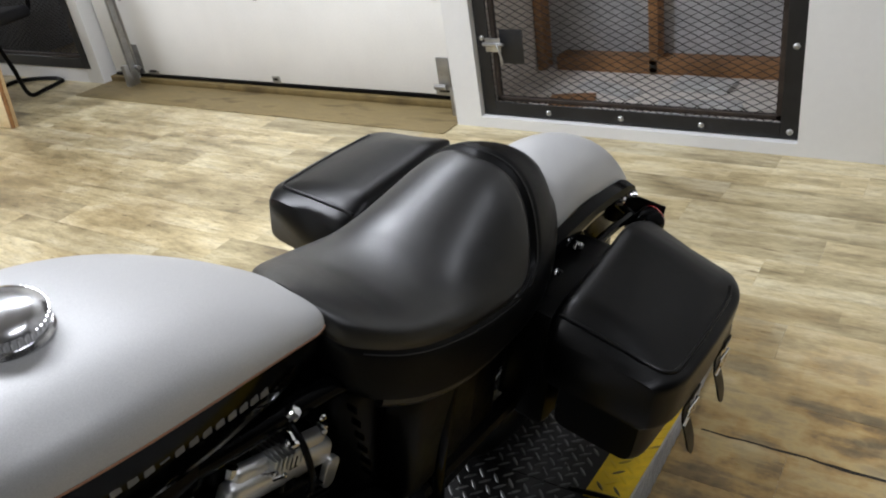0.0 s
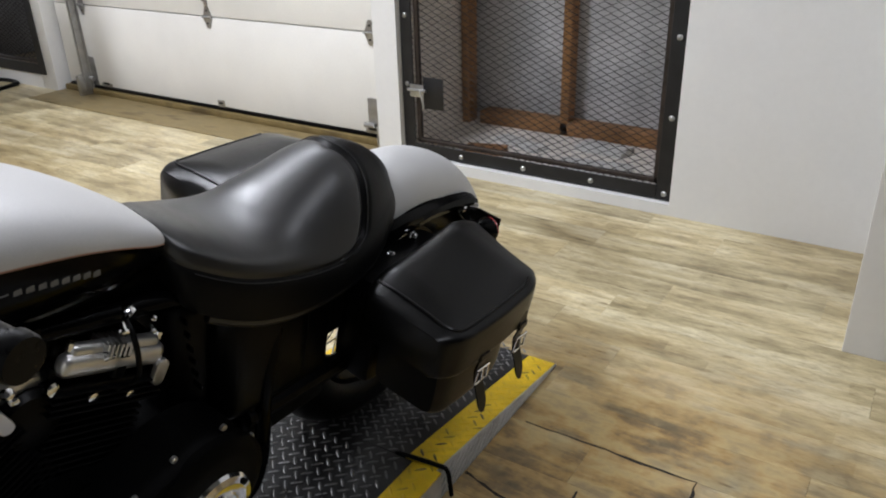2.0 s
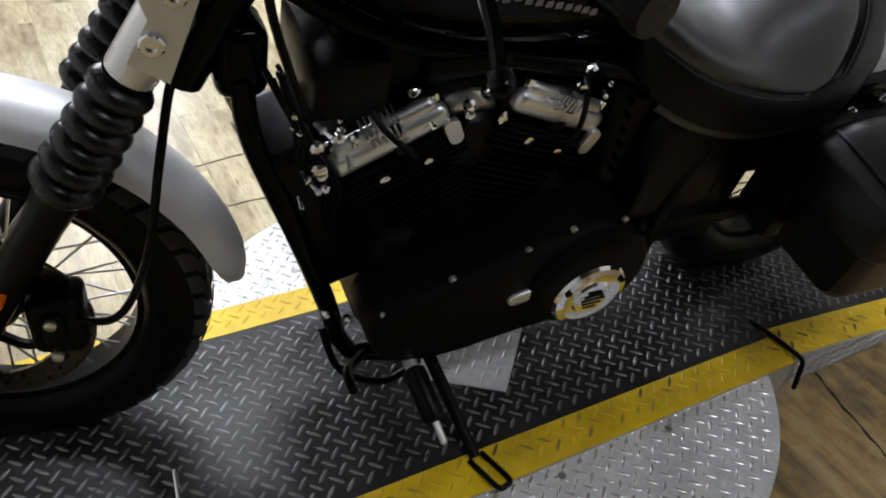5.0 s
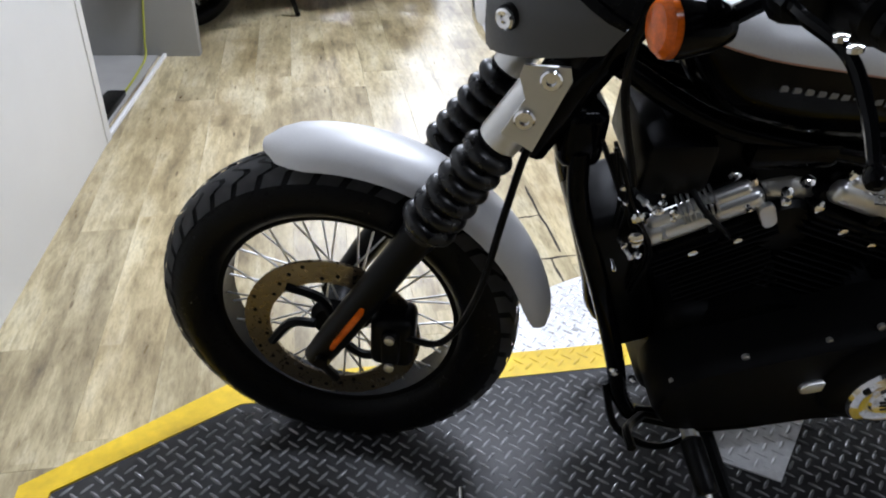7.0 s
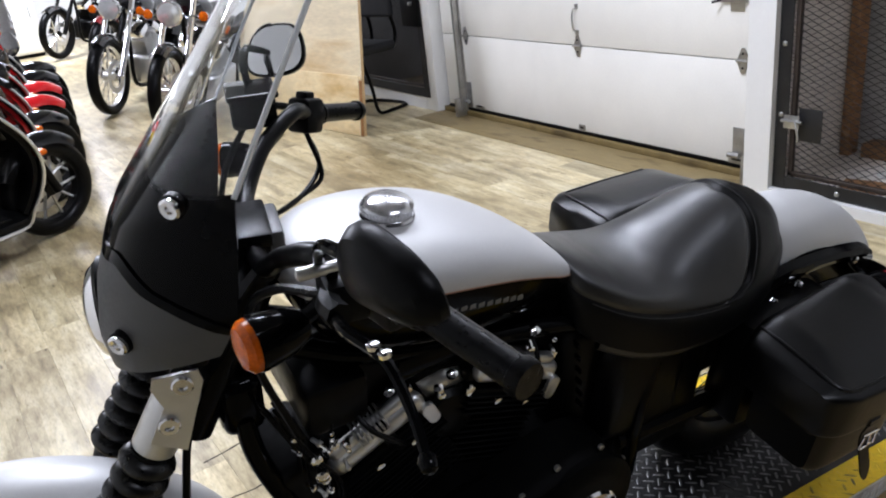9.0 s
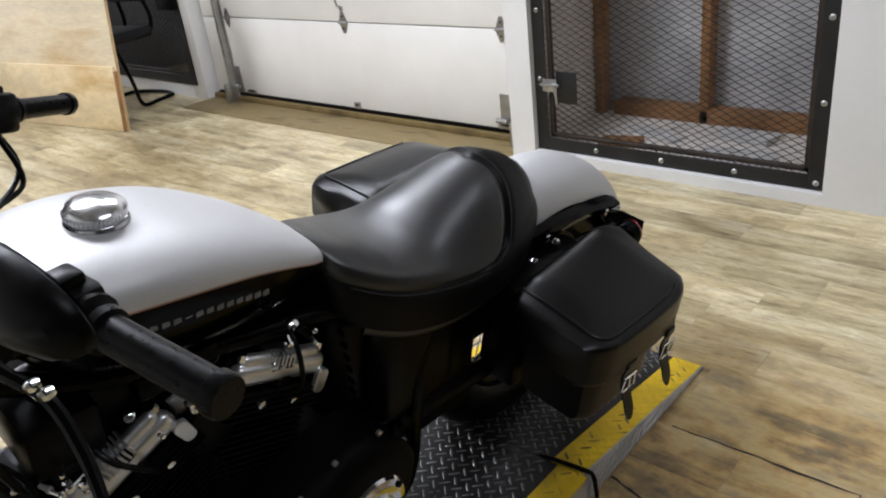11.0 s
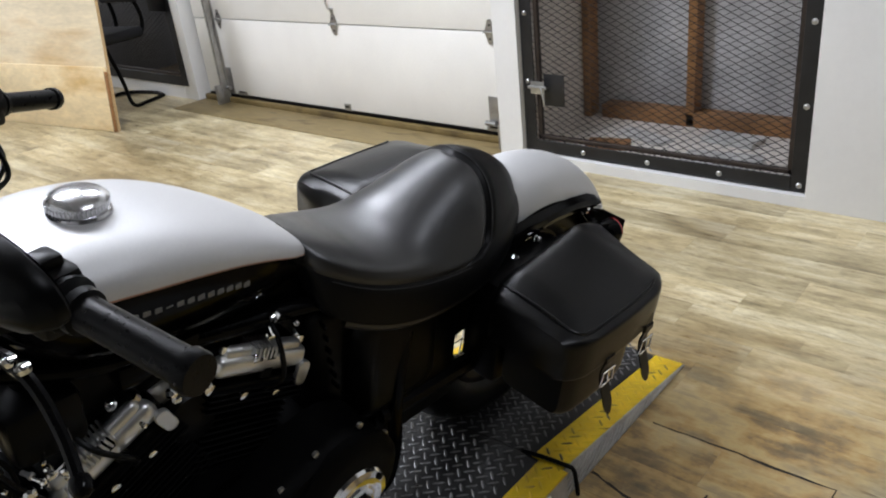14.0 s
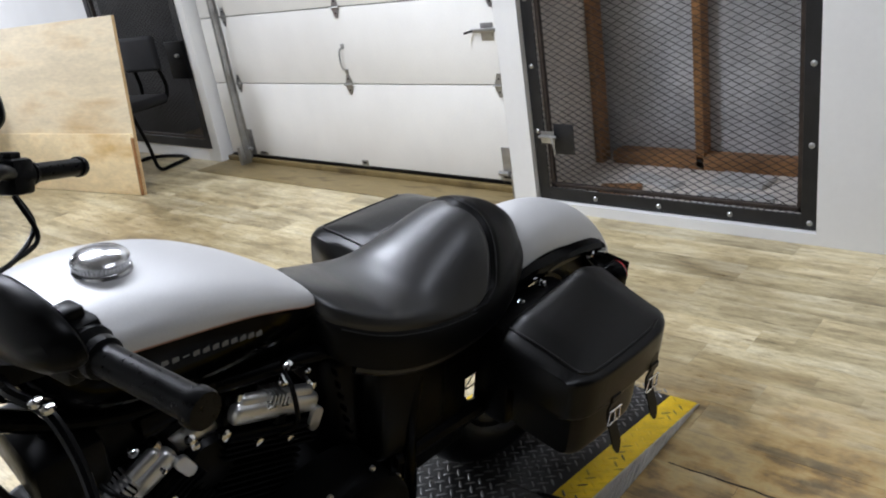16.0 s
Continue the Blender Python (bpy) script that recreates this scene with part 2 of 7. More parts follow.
def floor_mat():
    """Vinyl planks in pale ochre and grey; each plank picks its own tone and grain offset."""
    m, nt, b = nodes_of("vinyl_plank")
    tc = nt.nodes.new("ShaderNodeTexCoord")
    geo = nt.nodes.new("ShaderNodeNewGeometry")
    oi = nt.nodes.new("ShaderNodeObjectInfo")
    add = nt.nodes.new("ShaderNodeMath")
    add.operation = "ADD"
    nt.links.new(geo.outputs["Random Per Island"], add.inputs[0])
    nt.links.new(oi.outputs["Random"], add.inputs[1])
    fr = nt.nodes.new("ShaderNodeMath")
    fr.operation = "FRACT"
    nt.links.new(add.outputs[0], fr.inputs[0])
    rnd = fr.outputs[0]
    off = nt.nodes.new("ShaderNodeVectorMath")
    off.operation = "MULTIPLY_ADD"
    comb = nt.nodes.new("ShaderNodeCombineXYZ")
    for i in range(3):
        nt.links.new(rnd, comb.inputs[i])
    nt.links.new(comb.outputs[0], off.inputs[0])
    off.inputs[1].default_value = (0.0, 31.0, 5.0)
    nt.links.new(tc.outputs["Object"], off.inputs[2])
    st = nt.nodes.new("ShaderNodeMapping")
    st.inputs["Scale"].default_value = (6.2, 1.25, 1.0)
    nt.links.new(off.outputs[0], st.inputs["Vector"])
    v = st.outputs["Vector"]
    grain = noise_tex(nt, v, 3.2, 6, 0.62)
    streak = noise_tex(nt, v, 11, 5, 0.6)
    # printed strips, three to a plank
    sep = nt.nodes.new("ShaderNodeSeparateXYZ")
    nt.links.new(off.outputs[0], sep.inputs[0])
    swap = nt.nodes.new("ShaderNodeCombineXYZ")
    shift = nt.nodes.new("ShaderNodeMath")
    shift.inputs[1].default_value = 0.07625
    nt.links.new(sep.outputs[0], shift.inputs[0])
    nt.links.new(sep.outputs[1], swap.inputs[0])
    nt.links.new(shift.outputs[0], swap.inputs[1])
    strip = nt.nodes.new("ShaderNodeTexBrick")
    strip.offset, strip.offset_frequency = 0.37, 2
    for key, val in (("Color1", (0.25, 0.25, 0.25, 1)), ("Color2", (0.75, 0.75, 0.75, 1)), ("Scale", 1.0), ("Mortar Size", 0.0), ("Brick Width", 0.36), ("Row Height", 0.0508), ("Bias", 0.0)):
        strip.inputs[key].default_value = val
    nt.links.new(swap.outputs[0], strip.inputs["Vector"])
    cloud = noise_tex(nt, v, 1.3, 3, 0.55)
    both = mixed(nt, mixed(nt, grain, cloud, 0.5), strip.outputs["Color"], 0.14)
    tone = ramp(nt, both, [(0.33, (0.20, 0.158, 0.092)), (0.41, (0.37, 0.305, 0.17)), (0.50, (0.56, 0.475, 0.28)), (0.59, (0.69, 0.62, 0.42))])
    dark = ramp(nt, streak, [(0.32, (0.58, 0.55, 0.52)), (0.54, grey(1.0))])
    c = mixed(nt, tone, dark, 0.7, "MULTIPLY")
    hair = noise_tex(nt, v, 34, 4, 0.65)
    c = mixed(nt, c, ramp(nt, hair, [(0.36, (0.66, 0.63, 0.60)), (0.50, grey(1.0)), (0.66, (1.12, 1.11, 1.08))]), 0.5, "MULTIPLY")
    shade = ramp(nt, rnd, [(0.0, (0.84, 0.84, 0.85)), (0.5, (0.98, 0.98, 0.97)), (1.0, (1.07, 1.05, 1.02))])
    c = mixed(nt, c, shade, 1.0, "MULTIPLY")
    knots = nt.nodes.new("ShaderNodeTexVoronoi")
    knots.inputs["Scale"].default_value = 2.4
    nt.links.new(v, knots.inputs["Vector"])
    k = ramp(nt, knots.outputs["Distance"], [(0.03, (0.22, 0.17, 0.12)), (0.085, grey(1))])
    c = mixed(nt, c, k, 0.85, "MULTIPLY")
    # rust-brown stains and wear round the turntable, with the ramp's shadow painted in
    pos = nt.nodes.new("ShaderNodeMapping")
    nt.links.new(geo.outputs["Position"], pos.inputs["Vector"])
    wear = noise_tex(nt, pos.outputs["Vector"], 3.4, 4, 0.6)
    dist = nt.nodes.new("ShaderNodeVectorMath")
    dist.operation = "DISTANCE"
    nt.links.new(geo.outputs["Position"], dist.inputs[0])
    dist.inputs[1].default_value = (1.50, -0.55, 0.0)
    near = ramp(nt, dist.outputs["Value"], [(0.40, grey(1.0)), (0.95, grey(0.0))])
    grime = noise_tex(nt, pos.outputs["Vector"], 1.1, 4, 0.6)
    c = mixed(nt, c, ramp(nt, grime, [(0.36, (0.64, 0.60, 0.54)), (0.56, grey(1.0))]), 1.0, "MULTIPLY")
    fade = ramp(nt, wear, [(0.30, grey(0)), (0.46, grey(1))])
    stain_shade = mixed(nt, near, fade, 1.0, "MULTIPLY")
    drawn = nt.nodes.new("ShaderNodeMapping")
    drawn.inputs["Scale"].default_value = (3.2, 0.8, 1.0)
    nt.links.new(off.outputs[0], drawn.inputs["Vector"])
    patch = mixed(nt, noise_tex(nt, drawn.outputs["Vector"], 3.4, 6, 0.62), noise_tex(nt, pos.outputs["Vector"], 9.0, 5, 0.6), 0.35)
    rust = ramp(nt, patch, [(0.39, (0.085, 0.058, 0.03)), (0.455, (0.22, 0.14, 0.055)), (0.50, (0.42, 0.26, 0.085)), (0.55, (0.52, 0.38, 0.16)), (0.62, (0.33, 0.24, 0.125))])
    c = mixed(nt, c, rust, mixed(nt, stain_shade, grey(0.86), 1.0, "MULTIPLY"))
    # scrapes that circle the turntable
    turn = nt.nodes.new("ShaderNodeVectorMath")
    turn.operation = "DISTANCE"
    nt.links.new(geo.outputs["Position"], turn.inputs[0])
    turn.inputs[1].default_value = (0.865, 0.09, 0.0)
    comb2 = nt.nodes.new("ShaderNodeCombineXYZ")
    nt.links.new(turn.outputs["Value"], comb2.inputs[0])
    nt.links.new(wear, comb2.inputs[1])
    rings = noise_tex(nt, comb2.outputs[0], 14, 3, 0.55)
    arcs = mixed(nt, stain_shade, ramp(nt, rings, [(0.50, grey(0)), (0.74, grey(0.5))]), 1.0, "MULTIPLY")
    c = mixed(nt, c, (0.40, 0.31, 0.16), arcs)
    nt.links.new(c, b.inputs["Base Color"])
    nt.links.new(ramp(nt, streak, [(0.3, grey(0.27)), (0.7, grey(0.39))]), b.inputs["Roughness"])
    bump(nt, b, streak, 0.12, 0.002)
    return m


vinyl = floor_mat()
joint_dark = paint("floor_joint", (0.24, 0.19, 0.12), 0.7, var=0.2)


def plywood_mat(name, light=(0.88, 0.76, 0.53), dark=(0.70, 0.52, 0.28), along=(0.6, 4.0, 1.0)):
    m, nt, b = nodes_of(name)
    v = coords(nt, along)
    w = noise_tex(nt, v, 1.5, 3, 0.5)
    fine = noise_tex(nt, v, 22, 4)
    c = ramp(nt, w, [(0.32, dark), (0.47, light), (0.58, tuple(x * 0.86 for x in light)), (0.7, light)])
    nt.links.new(mixed(nt, c, ramp(nt, fine, [(0.3, grey(0.86)), (0.7, grey(1))]), 1.0, "MULTIPLY"), b.inputs["Base Color"])
    b.inputs["Roughness"].default_value = 0.55
    return m


def worn_yellow_mat():
    """Yellow paint, scuffed to dark steel on some of the raised bars."""
    m, nt, b = nodes_of("scuffed_yellow")
    geo = nt.nodes.new("ShaderNodeNewGeometry")
    v = coords(nt)
    c = ramp(nt, noise_tex(nt, v, 9, 4), [(0.3, (0.66, 0.42, 0.010)), (0.7, (0.84, 0.57, 0.013))])
    bare = mixed(nt, ramp(nt, geo.outputs["Random Per Island"], [(0.50, grey(0)), (0.85, grey(1))]), ramp(nt, noise_tex(nt, v, 6, 3), [(0.44, grey(0.15)), (0.58, grey(1))]), 1.0, "MULTIPLY")
    nt.links.new(mixed(nt, c, (0.13, 0.095, 0.03), bare), b.inputs["Base Color"])
    b.inputs["Roughness"].default_value = 0.42
    return m


plywood = plywood_mat("plywood", along=(1.0, 0.7, 3.0))
deck_yellow = paint("yellow_paint", (0.84, 0.56, 0.012), 0.45, var=0.22, scale=9, fine=50)
worn_yellow = worn_yellow_mat()
plate_steel = paint("tread_plate", (0.82, 0.82, 0.815), 0.42, 0.15, var=0.25, scale=7, fine=90)
# worn mid-grey steel; the bike's cast shadow is put into this dark colour
plate_shaded = paint("tread_plate_worn_shaded", (0.036, 0.0355, 0.035), 0.42, 0.3, spec=0.3, var=0.45, scale=5, fine=60)
tread_bright = paint("tread_crest", (0.20, 0.20, 0.20), 0.32, 0.6, var=0.4, scale=6, fine=60)
skirt_steel = paint("skirt_steel", (0.56, 0.56, 0.555), 0.4, 0.4, var=0.3, scale=9, fine=80)

# ---------------------------------------------------------------- the room
WALL_X, DOOR_X = 3.288, 3.480
floor = link_mesh("floor", boxed(-7, 6, -6, 17, -0.1, -0.003), joint_dark)
tagged(floor, "pale ochre vinyl plank floor with grey grain", "floor", kind="structure")
# near-black for unseen walls, added to keep bounce off the bike's near side
low_bounce_wall = paint("low_bounce_wall", (0.03, 0.029, 0.028), 0.8, var=0.08)


def wall(name, x0, x1, y0, y1, z0, z1, label, mat=None, bevel=0.0, m=None):
    return tagged(link_mesh(name, boxed(x0, x1, y0, y1, z0, z1, bevel, 2, m), mat or white_wall), label, "wall", kind="structure")


# cage wall: opening y -0.136..1.188, z 0.05..2.1
wall("wall_cage_south", WALL_X, WALL_X + 0.13, -6, -0.136, 0, CEIL, "smooth white painted wall beside the cage door")
wall("wall_return", 2.562, WALL_X - 0.001, -3.0, -0.887, 0, CEIL, "white painted wall return beside the cage wall", None, 0.004)
wall("wall_cage_north", WALL_X, WALL_X + 0.13, 1.188, 1.322, 0, CEIL, "narrow white painted wall between cage and garage door")
wall("wall_cage_sill", WALL_X, WALL_X + 0.13, -0.136, 1.188, 0, 0.05, "low white sill under the cage door")
wall("wall_cage_head", WALL_X, WALL_X + 0.13, -0.136, 1.188, 2.1, CEIL, "white wall over the cage door")
closet_white = paint("closet_drywall", (0.78, 0.74, 0.68), 0.7, var=0.15, scale=4, fine=30)
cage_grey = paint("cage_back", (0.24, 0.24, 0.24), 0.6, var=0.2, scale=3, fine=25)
closet_grey = paint("closet_sheet", (0.55, 0.55, 0.56), 0.5, 0.0, var=0.25, scale=3, fine=25)
wall("wall_closet_north", WALL_X + 0.13, 4.15, 1.225, 1.315, 0, CEIL, "tan drywall side of the storage closet", closet_white)
wall("wall_closet_south", WALL_X + 0.13, 4.15, -0.35, -0.28, 0, CEIL, "tan drywall side of the storage closet", closet_white)
wall("wall_closet_back", 4.05, 4.15, -0.28, 1.225, 0, CEIL, "grey sheet back wall of the closet", closet_grey)
wall("floor_closet", WALL_X + 0.13, 4.05, -0.28, 1.225, 0, 0.05, "worn pale closet floor boards", closet_white)
ceiling = link_mesh("ceiling", boxed(-7, 6, -6, 17, CEIL, CEIL + 0.1), ceiling_mat)
tagged(ceiling, "unseen plain grey ceiling, darkened to limit bounce light", "ceiling", kind="structure")
wall("wall_south", -7, 6, -3.1, -3.0, 0, CEIL, "unseen dark wall behind the camera, limits bounce light", low_bounce_wall)
wall("wall_north", -7, 6, 15.9, 16.0, 0, CEIL, "white far end wall of the showroom")
wall("wall_west", -3.6, -3.5, 2.6, 15.9, 0, CEIL, "grey side wall of the showroom", cage_grey)
wall("wall_west_step", -3.5, -2.0, 2.55, 2.6, 0, CEIL, "grey wall behind the recess", cage_grey)
wall("wall_over_door", DOOR_X, DOOR_X + 0.15, 1.322, 4.145, 2.45, CEIL, "white wall over the garage door")
wall("wall_behind_door", DOOR_X + 0.16, DOOR_X + 0.2, 1.322, 4.145, 0, CEIL, "wall closing the garage door bay", low_bounce_wall)
wall("wall_pillar", 3.400, 3.80, 4.145, 4.31, 0, CEIL, "white painted pillar beside the garage door", None, 0.004)
wall("wall_east_sill", 3.400, 3.52, 4.31, 5.62, 0, 0.095, "low white sill under the second cage")
wall("wall_east", 3.400, 3.52, 5.62, 15.9, 0, CEIL, "white painted side wall")
wall("wall_cage2_head", 3.400, 3.52, 4.31, 5.62, 2.1, CEIL, "white wall over the second cage")
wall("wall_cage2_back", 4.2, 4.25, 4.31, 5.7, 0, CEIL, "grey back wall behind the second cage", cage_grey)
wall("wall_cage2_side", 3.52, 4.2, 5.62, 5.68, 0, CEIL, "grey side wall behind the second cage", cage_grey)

# near partition on the far side of the lift's nose, slightly askew
ASKEW = pose(-0.675, 1.774, 0, 0, 0, -5.86) @ Matrix.Scale(1.09, 4)
ALONG = pose(-0.673, 1.776, 0, 0, 0, -3.3)
TALL = CEIL / 1.09
wall("wall_partition", -0.12, 0.0, -4.8, 0.02, 0, CEIL, "white painted partition wall", None, 0.003, ALONG)
wall("wall_partition_trim", -0.125, 0.004, 0.022, 0.062, 0, TALL, "white board trimming the wall end", None, 0.003, ASKEW)
# white wall; the recess's shade is put into the grey base colour
recess_shade = paint("recess_shade", (0.30, 0.295, 0.275), 0.6, var=0.05, scale=1.2, fine=40, bumpy=0.1)
wall("wall_end", -0.9, 0.135, 0.862, 0.91, 0, TALL, "white end wall of the recess, its shade put into a grey colour, with an outlet and cords", recess_shade, 0.003, ASKEW)
wall("wall_recess_back", -0.98, -0.905, -0.6, 0.86, 0, TALL, "white back wall of the recess", None, 0, ASKEW)
wall("wall_recess_side", -0.9, -0.125, -0.66, -0.605, 0, TALL, "white side wall of the recess", None, 0, ASKEW)
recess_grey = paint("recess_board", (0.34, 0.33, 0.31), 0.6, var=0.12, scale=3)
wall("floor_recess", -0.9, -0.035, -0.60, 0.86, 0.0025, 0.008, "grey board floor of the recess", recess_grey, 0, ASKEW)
tagged(link_mesh("trim", boxed(-0.014, 0.0, 0.064, 0.86, 0.0025, 0.016, 0.002, 2, ASKEW), white_wall), "white sill strip across the recess opening", "sill strip", kind="structure")
wall("wall_west_near", -2.1, -2.0, -3, 2.6, 0, CEIL, "unseen dark wall, limits bounce light", low_bounce_wall)

# ---------------------------------------------------------------- garage door
gd = thing("door_1", pose(DOOR_X, 2.6, 0), "closed white sectional garage door with steel hinges", "garage door")
gd["kind"] = "structure"
SEAMS = (0.058, 0.582, 1.039, 1.496, 1.953, 2.41)
for z0, z1 in zip(SEAMS, SEAMS[1:]):
    part("panel", boxed(0, 0.045, -1.27, 1.50, z0 + 0.003, z1 - 0.003, 0.005), door_white, gd)
part("bottom_seal", boxed(-0.006, 0.04, -1.27, 1.50, 0.040, 0.056, 0.004), rubber, gd, "black rubber bottom seal")


def hinge(y, z, s=1.0):
    h = group_part("hinge", gd, pose(-0.002, y, z), "galvanised door hinge")
    bm = bmesh.new()
    for sg in (-1, 1):
        q = [bm.verts.new(p) for p in ((-0.002, -0.034 * s, 0), (-0.002, 0.034 * s, 0), (-0.002, 0.010 * s, sg * 0.062 * s), (-0.002, -0.010 * s, sg * 0.062 * s))]
        r = [bm.verts.new((-0.005, v.co.y, v.co.z)) for v in q]
        bm.faces.new(q), bm.faces.new(r)
        for i in range(4):
            bm.faces.new((q[i], q[(i + 1) % 4], r[(i + 1) % 4], r[i]))
    part("leaf", fix(bm), raw_steel, h)
    part("pin", rod(bmesh.new(), (-0.009, -0.036 * s, 0), (-0.009, 0.036 * s, 0), 0.007, 10), raw_steel, h)
    for sg in (-1, 1):
        part("hinge_screw", lathe(bmesh.new(), [(0, 0.006), (0.004, 0.005)], (-0.005, 0, sg * 0.035 * s), (-1, 0, 0), 8), black_steel, h)
    return h


for z in SEAMS[1:-1]:
    for y in (-1.117, 0.038, 1.198):
        hinge(y, z)
handle = group_part("lift_handle", gd, pose(0, 0.041, 0.736), "curved steel pull handle")
part("bow", tube(bmesh.new(), [(-0.004, 0, -0.065), (-0.03, 0, -0.055), (-0.04, 0, 0), (-0.03, 0, 0.055), (-0.004, 0, 0.065)], 0.006, 8), raw_steel, handle)
for z in (-0.075, 0.075):
    part("handle_foot", boxed(-0.006, -0.001, -0.014, 0.014, z - 0.014, z + 0.014, 0.002), raw_steel, handle)
lock = group_part("slide_lock", gd, pose(0, -1.046, 0.862), "steel slide lock")
part("lock_plate", boxed(-0.006, -0.001, -0.07, 0.01, -0.05, 0.04, 0.003), raw_steel, lock)
part("lock_bar", boxed(-0.016, -0.007, -0.09, 0.07, -0.008, 0.012, 0.003), raw_steel, lock)
part("lock_knob", rod(bmesh.new(), (-0.012, 0.06, 0.002), (-0.05, 0.085, -0.004), 0.006, 8), black_steel, lock)
for y, wide in ((-1.1, 0.05), (0.030, 0.028), (1.1, 0.05)):
    br = group_part("bottom_bracket", gd, pose(0, y, 0.056), "steel bottom bracket")
    part("bracket_plate", boxed(-0.006, -0.001, -wide, wide, 0.004, 0.045 if wide < 0.04 else 0.03, 0.002), raw_steel, br)
    part("bracket_slot", boxed(-0.008, -0.0065, -wide * 0.6, wide * 0.6, 0.022, 0.034, 0.001), black_steel, br)
for y in (-1.108, 1.222):
    cb = group_part("corner_bracket", gd, pose(0, y, 0.06), "galvanised corner bracket")
    part("corner_plate", boxed(-0.007, -0.001, -0.035, 0.035, 0.0, 0.19, 0.003), raw_steel, cb)
    part("roller", rod(bmesh.new(), (-0.025, -0.02, 0.05), (-0.025, 0.045, 0.05), 0.014, 12), raw_steel, cb)
for y in (-1.23, 1.24):
    tr = group_part("track", gd, pose(-0.05, y, 0.0), "galvanised vertical door track")
    part("track_web", boxed(-0.026, 0.026, -0.002, 0.002, 0.04, 2.4), raw_steel, tr)
    for sx in (-1, 1):
        part("track_flange", boxed(sx * 0.026 - 0.002, sx * 0.026 + 0.002, -0.02, 0.004, 0.04, 2.4), raw_steel, tr)
    part("track_foot", boxed(-0.06, 0.03, -0.004, 0.03, 0.0, 0.14, 0.003), raw_steel, tr)

sill_wood = plywood_mat("door_sill_ply", (0.21, 0.15, 0.055), (0.10, 0.068, 0.024), (9.0, 2.2, 1.0))
tagged(link_mesh("door_sill", boxed(DOOR_X - 0.028, DOOR_X + 0.045, 1.326, 4.14, 0.0022, 0.039, 0.004), sill_wood), "brown wooden sill under the garage door", "door sill", kind="structure")
threshold_ply = plywood_mat("threshold_ply", (0.26, 0.195, 0.085), (0.13, 0.092, 0.036), (9.0, 2.2, 1.0))
th = link_mesh("threshold_board", boxed(3.17, DOOR_X - 0.03, 1.326, 4.14, 0.0022, 0.007, 0.002), threshold_ply)
tagged(th, "worn brown plywood board on the floor along the garage door", "plywood board")


# ---------------------------------------------------------------- cage doors of expanded metal
def cage_door(name, m, y0, y1, z0, z1, label, bolts_y=(), bolts_z=(), w=0.062):
    """In the plane x = 0 of m, seen from -x."""
    d = thing(name, m, label, "cage door")
    d["kind"] = "structure"
    for n, b in (("stile", (y0, y0 + w, z0, z1)), ("stile", (y1 - w, y1, z0, z1)), ("rail", (y0 + w, y1 - w, z0, z0 + w)), ("rail", (y0 + w, y1 - w, z1 - w, z1))):
        part(n, boxed(-0.006, 0.0, b[0], b[1], b[2], b[3], 0.0015, 1), black_steel, d)
    for n, b in (("lip", (y0 + w, y0 + w + 0.022, z0 + w, z1 - w)), ("lip", (y1 - w - 0.022, y1 - w, z0 + w, z1 - w)), ("lip", (y0 + w, y1 - w, z0 + w, z0 + w + 0.02))):
        part(n, boxed(0.012, 0.034, b[0], b[1], b[2], b[3], 0.002, 1), rust_steel, d)
    for y in bolts_y:
        part("bolt", lathe(bmesh.new(), [(0, 0.012), (0.003, 0.0115), (0.007, 0.007), (0.008, 0.001)], (-0.006, y, z0 + 0.028), (-1, 0, 0), 14), raw_steel, d)
    for z in bolts_z:
        for y in (y0 + 0.028, y1 - 0.028):
            part("bolt", lathe(bmesh.new(), [(0, 0.012), (0.003, 0.0115), (0.007, 0.007), (0.008, 0.001)], (-0.006, y, z), (-1, 0, 0), 14), raw_steel, d)
    # expanded metal: zigzag strands, two rows share their knots
    CW, CH = 0.058, 0.0150
    verts, faces = [], []

    def strand(p, q, t=0.0013, dep=0.0016):
        n = len(verts)
        dz = t
        for a in (p, q):
            verts.extend([(0.020 - dep, a[0], a[1] - dz), (0.020 - dep, a[0], a[1] + dz), (0.020 + dep, a[0], a[1] + dz), (0.020 + dep, a[0], a[1] - dz)])
        for i in range(4):
            j = (i + 1) % 4
            faces.append((n + i, n + j, n + 4 + j, n + 4 + i))

    ny, nz = int((y1 - y0 - 2 * w + 0.02) / CW) + 1, int((z1 - z0 - 2 * w + 0.02) / CH) + 1
    for r in range(nz):
        z = z0 + w - 0.006 + r * CH
        for k in range(ny):
            ya = y0 + w - 0.008 + k * CW
            yb, yc = ya + CW / 2, ya + CW
            if r % 2:
                strand((ya, z + CH / 2 - 0.0012), (yb, z - CH / 2 + 0.0012)), strand((yb, z - CH / 2 + 0.0012), (yc, z + CH / 2 - 0.0012))
            else:
                strand((ya, z - CH / 2 + 0.0012), (yb, z + CH / 2 - 0.0012)), strand((yb, z + CH / 2 - 0.0012), (yc, z - CH / 2 + 0.0012))
    me = bpy.data.meshes.new("expanded_metal")
    me.from_pydata(verts, [], faces)
    me.materials.append(mesh_steel)
    ob = new("expanded_metal", me)
    ob.parent = d
    ob["kind"] = "stuff"
    ob["label"] = "black expanded metal mesh"
    return d


mesh_steel = paint("mesh_steel", (0.03, 0.026, 0.024), 0.5, 0.5, var=0.3, scale=5, fine=80)
rust_steel = paint("rusty_steel", (0.045, 0.033, 0.026), 0.6, 0.4, var=0.45, scale=14, fine=60)
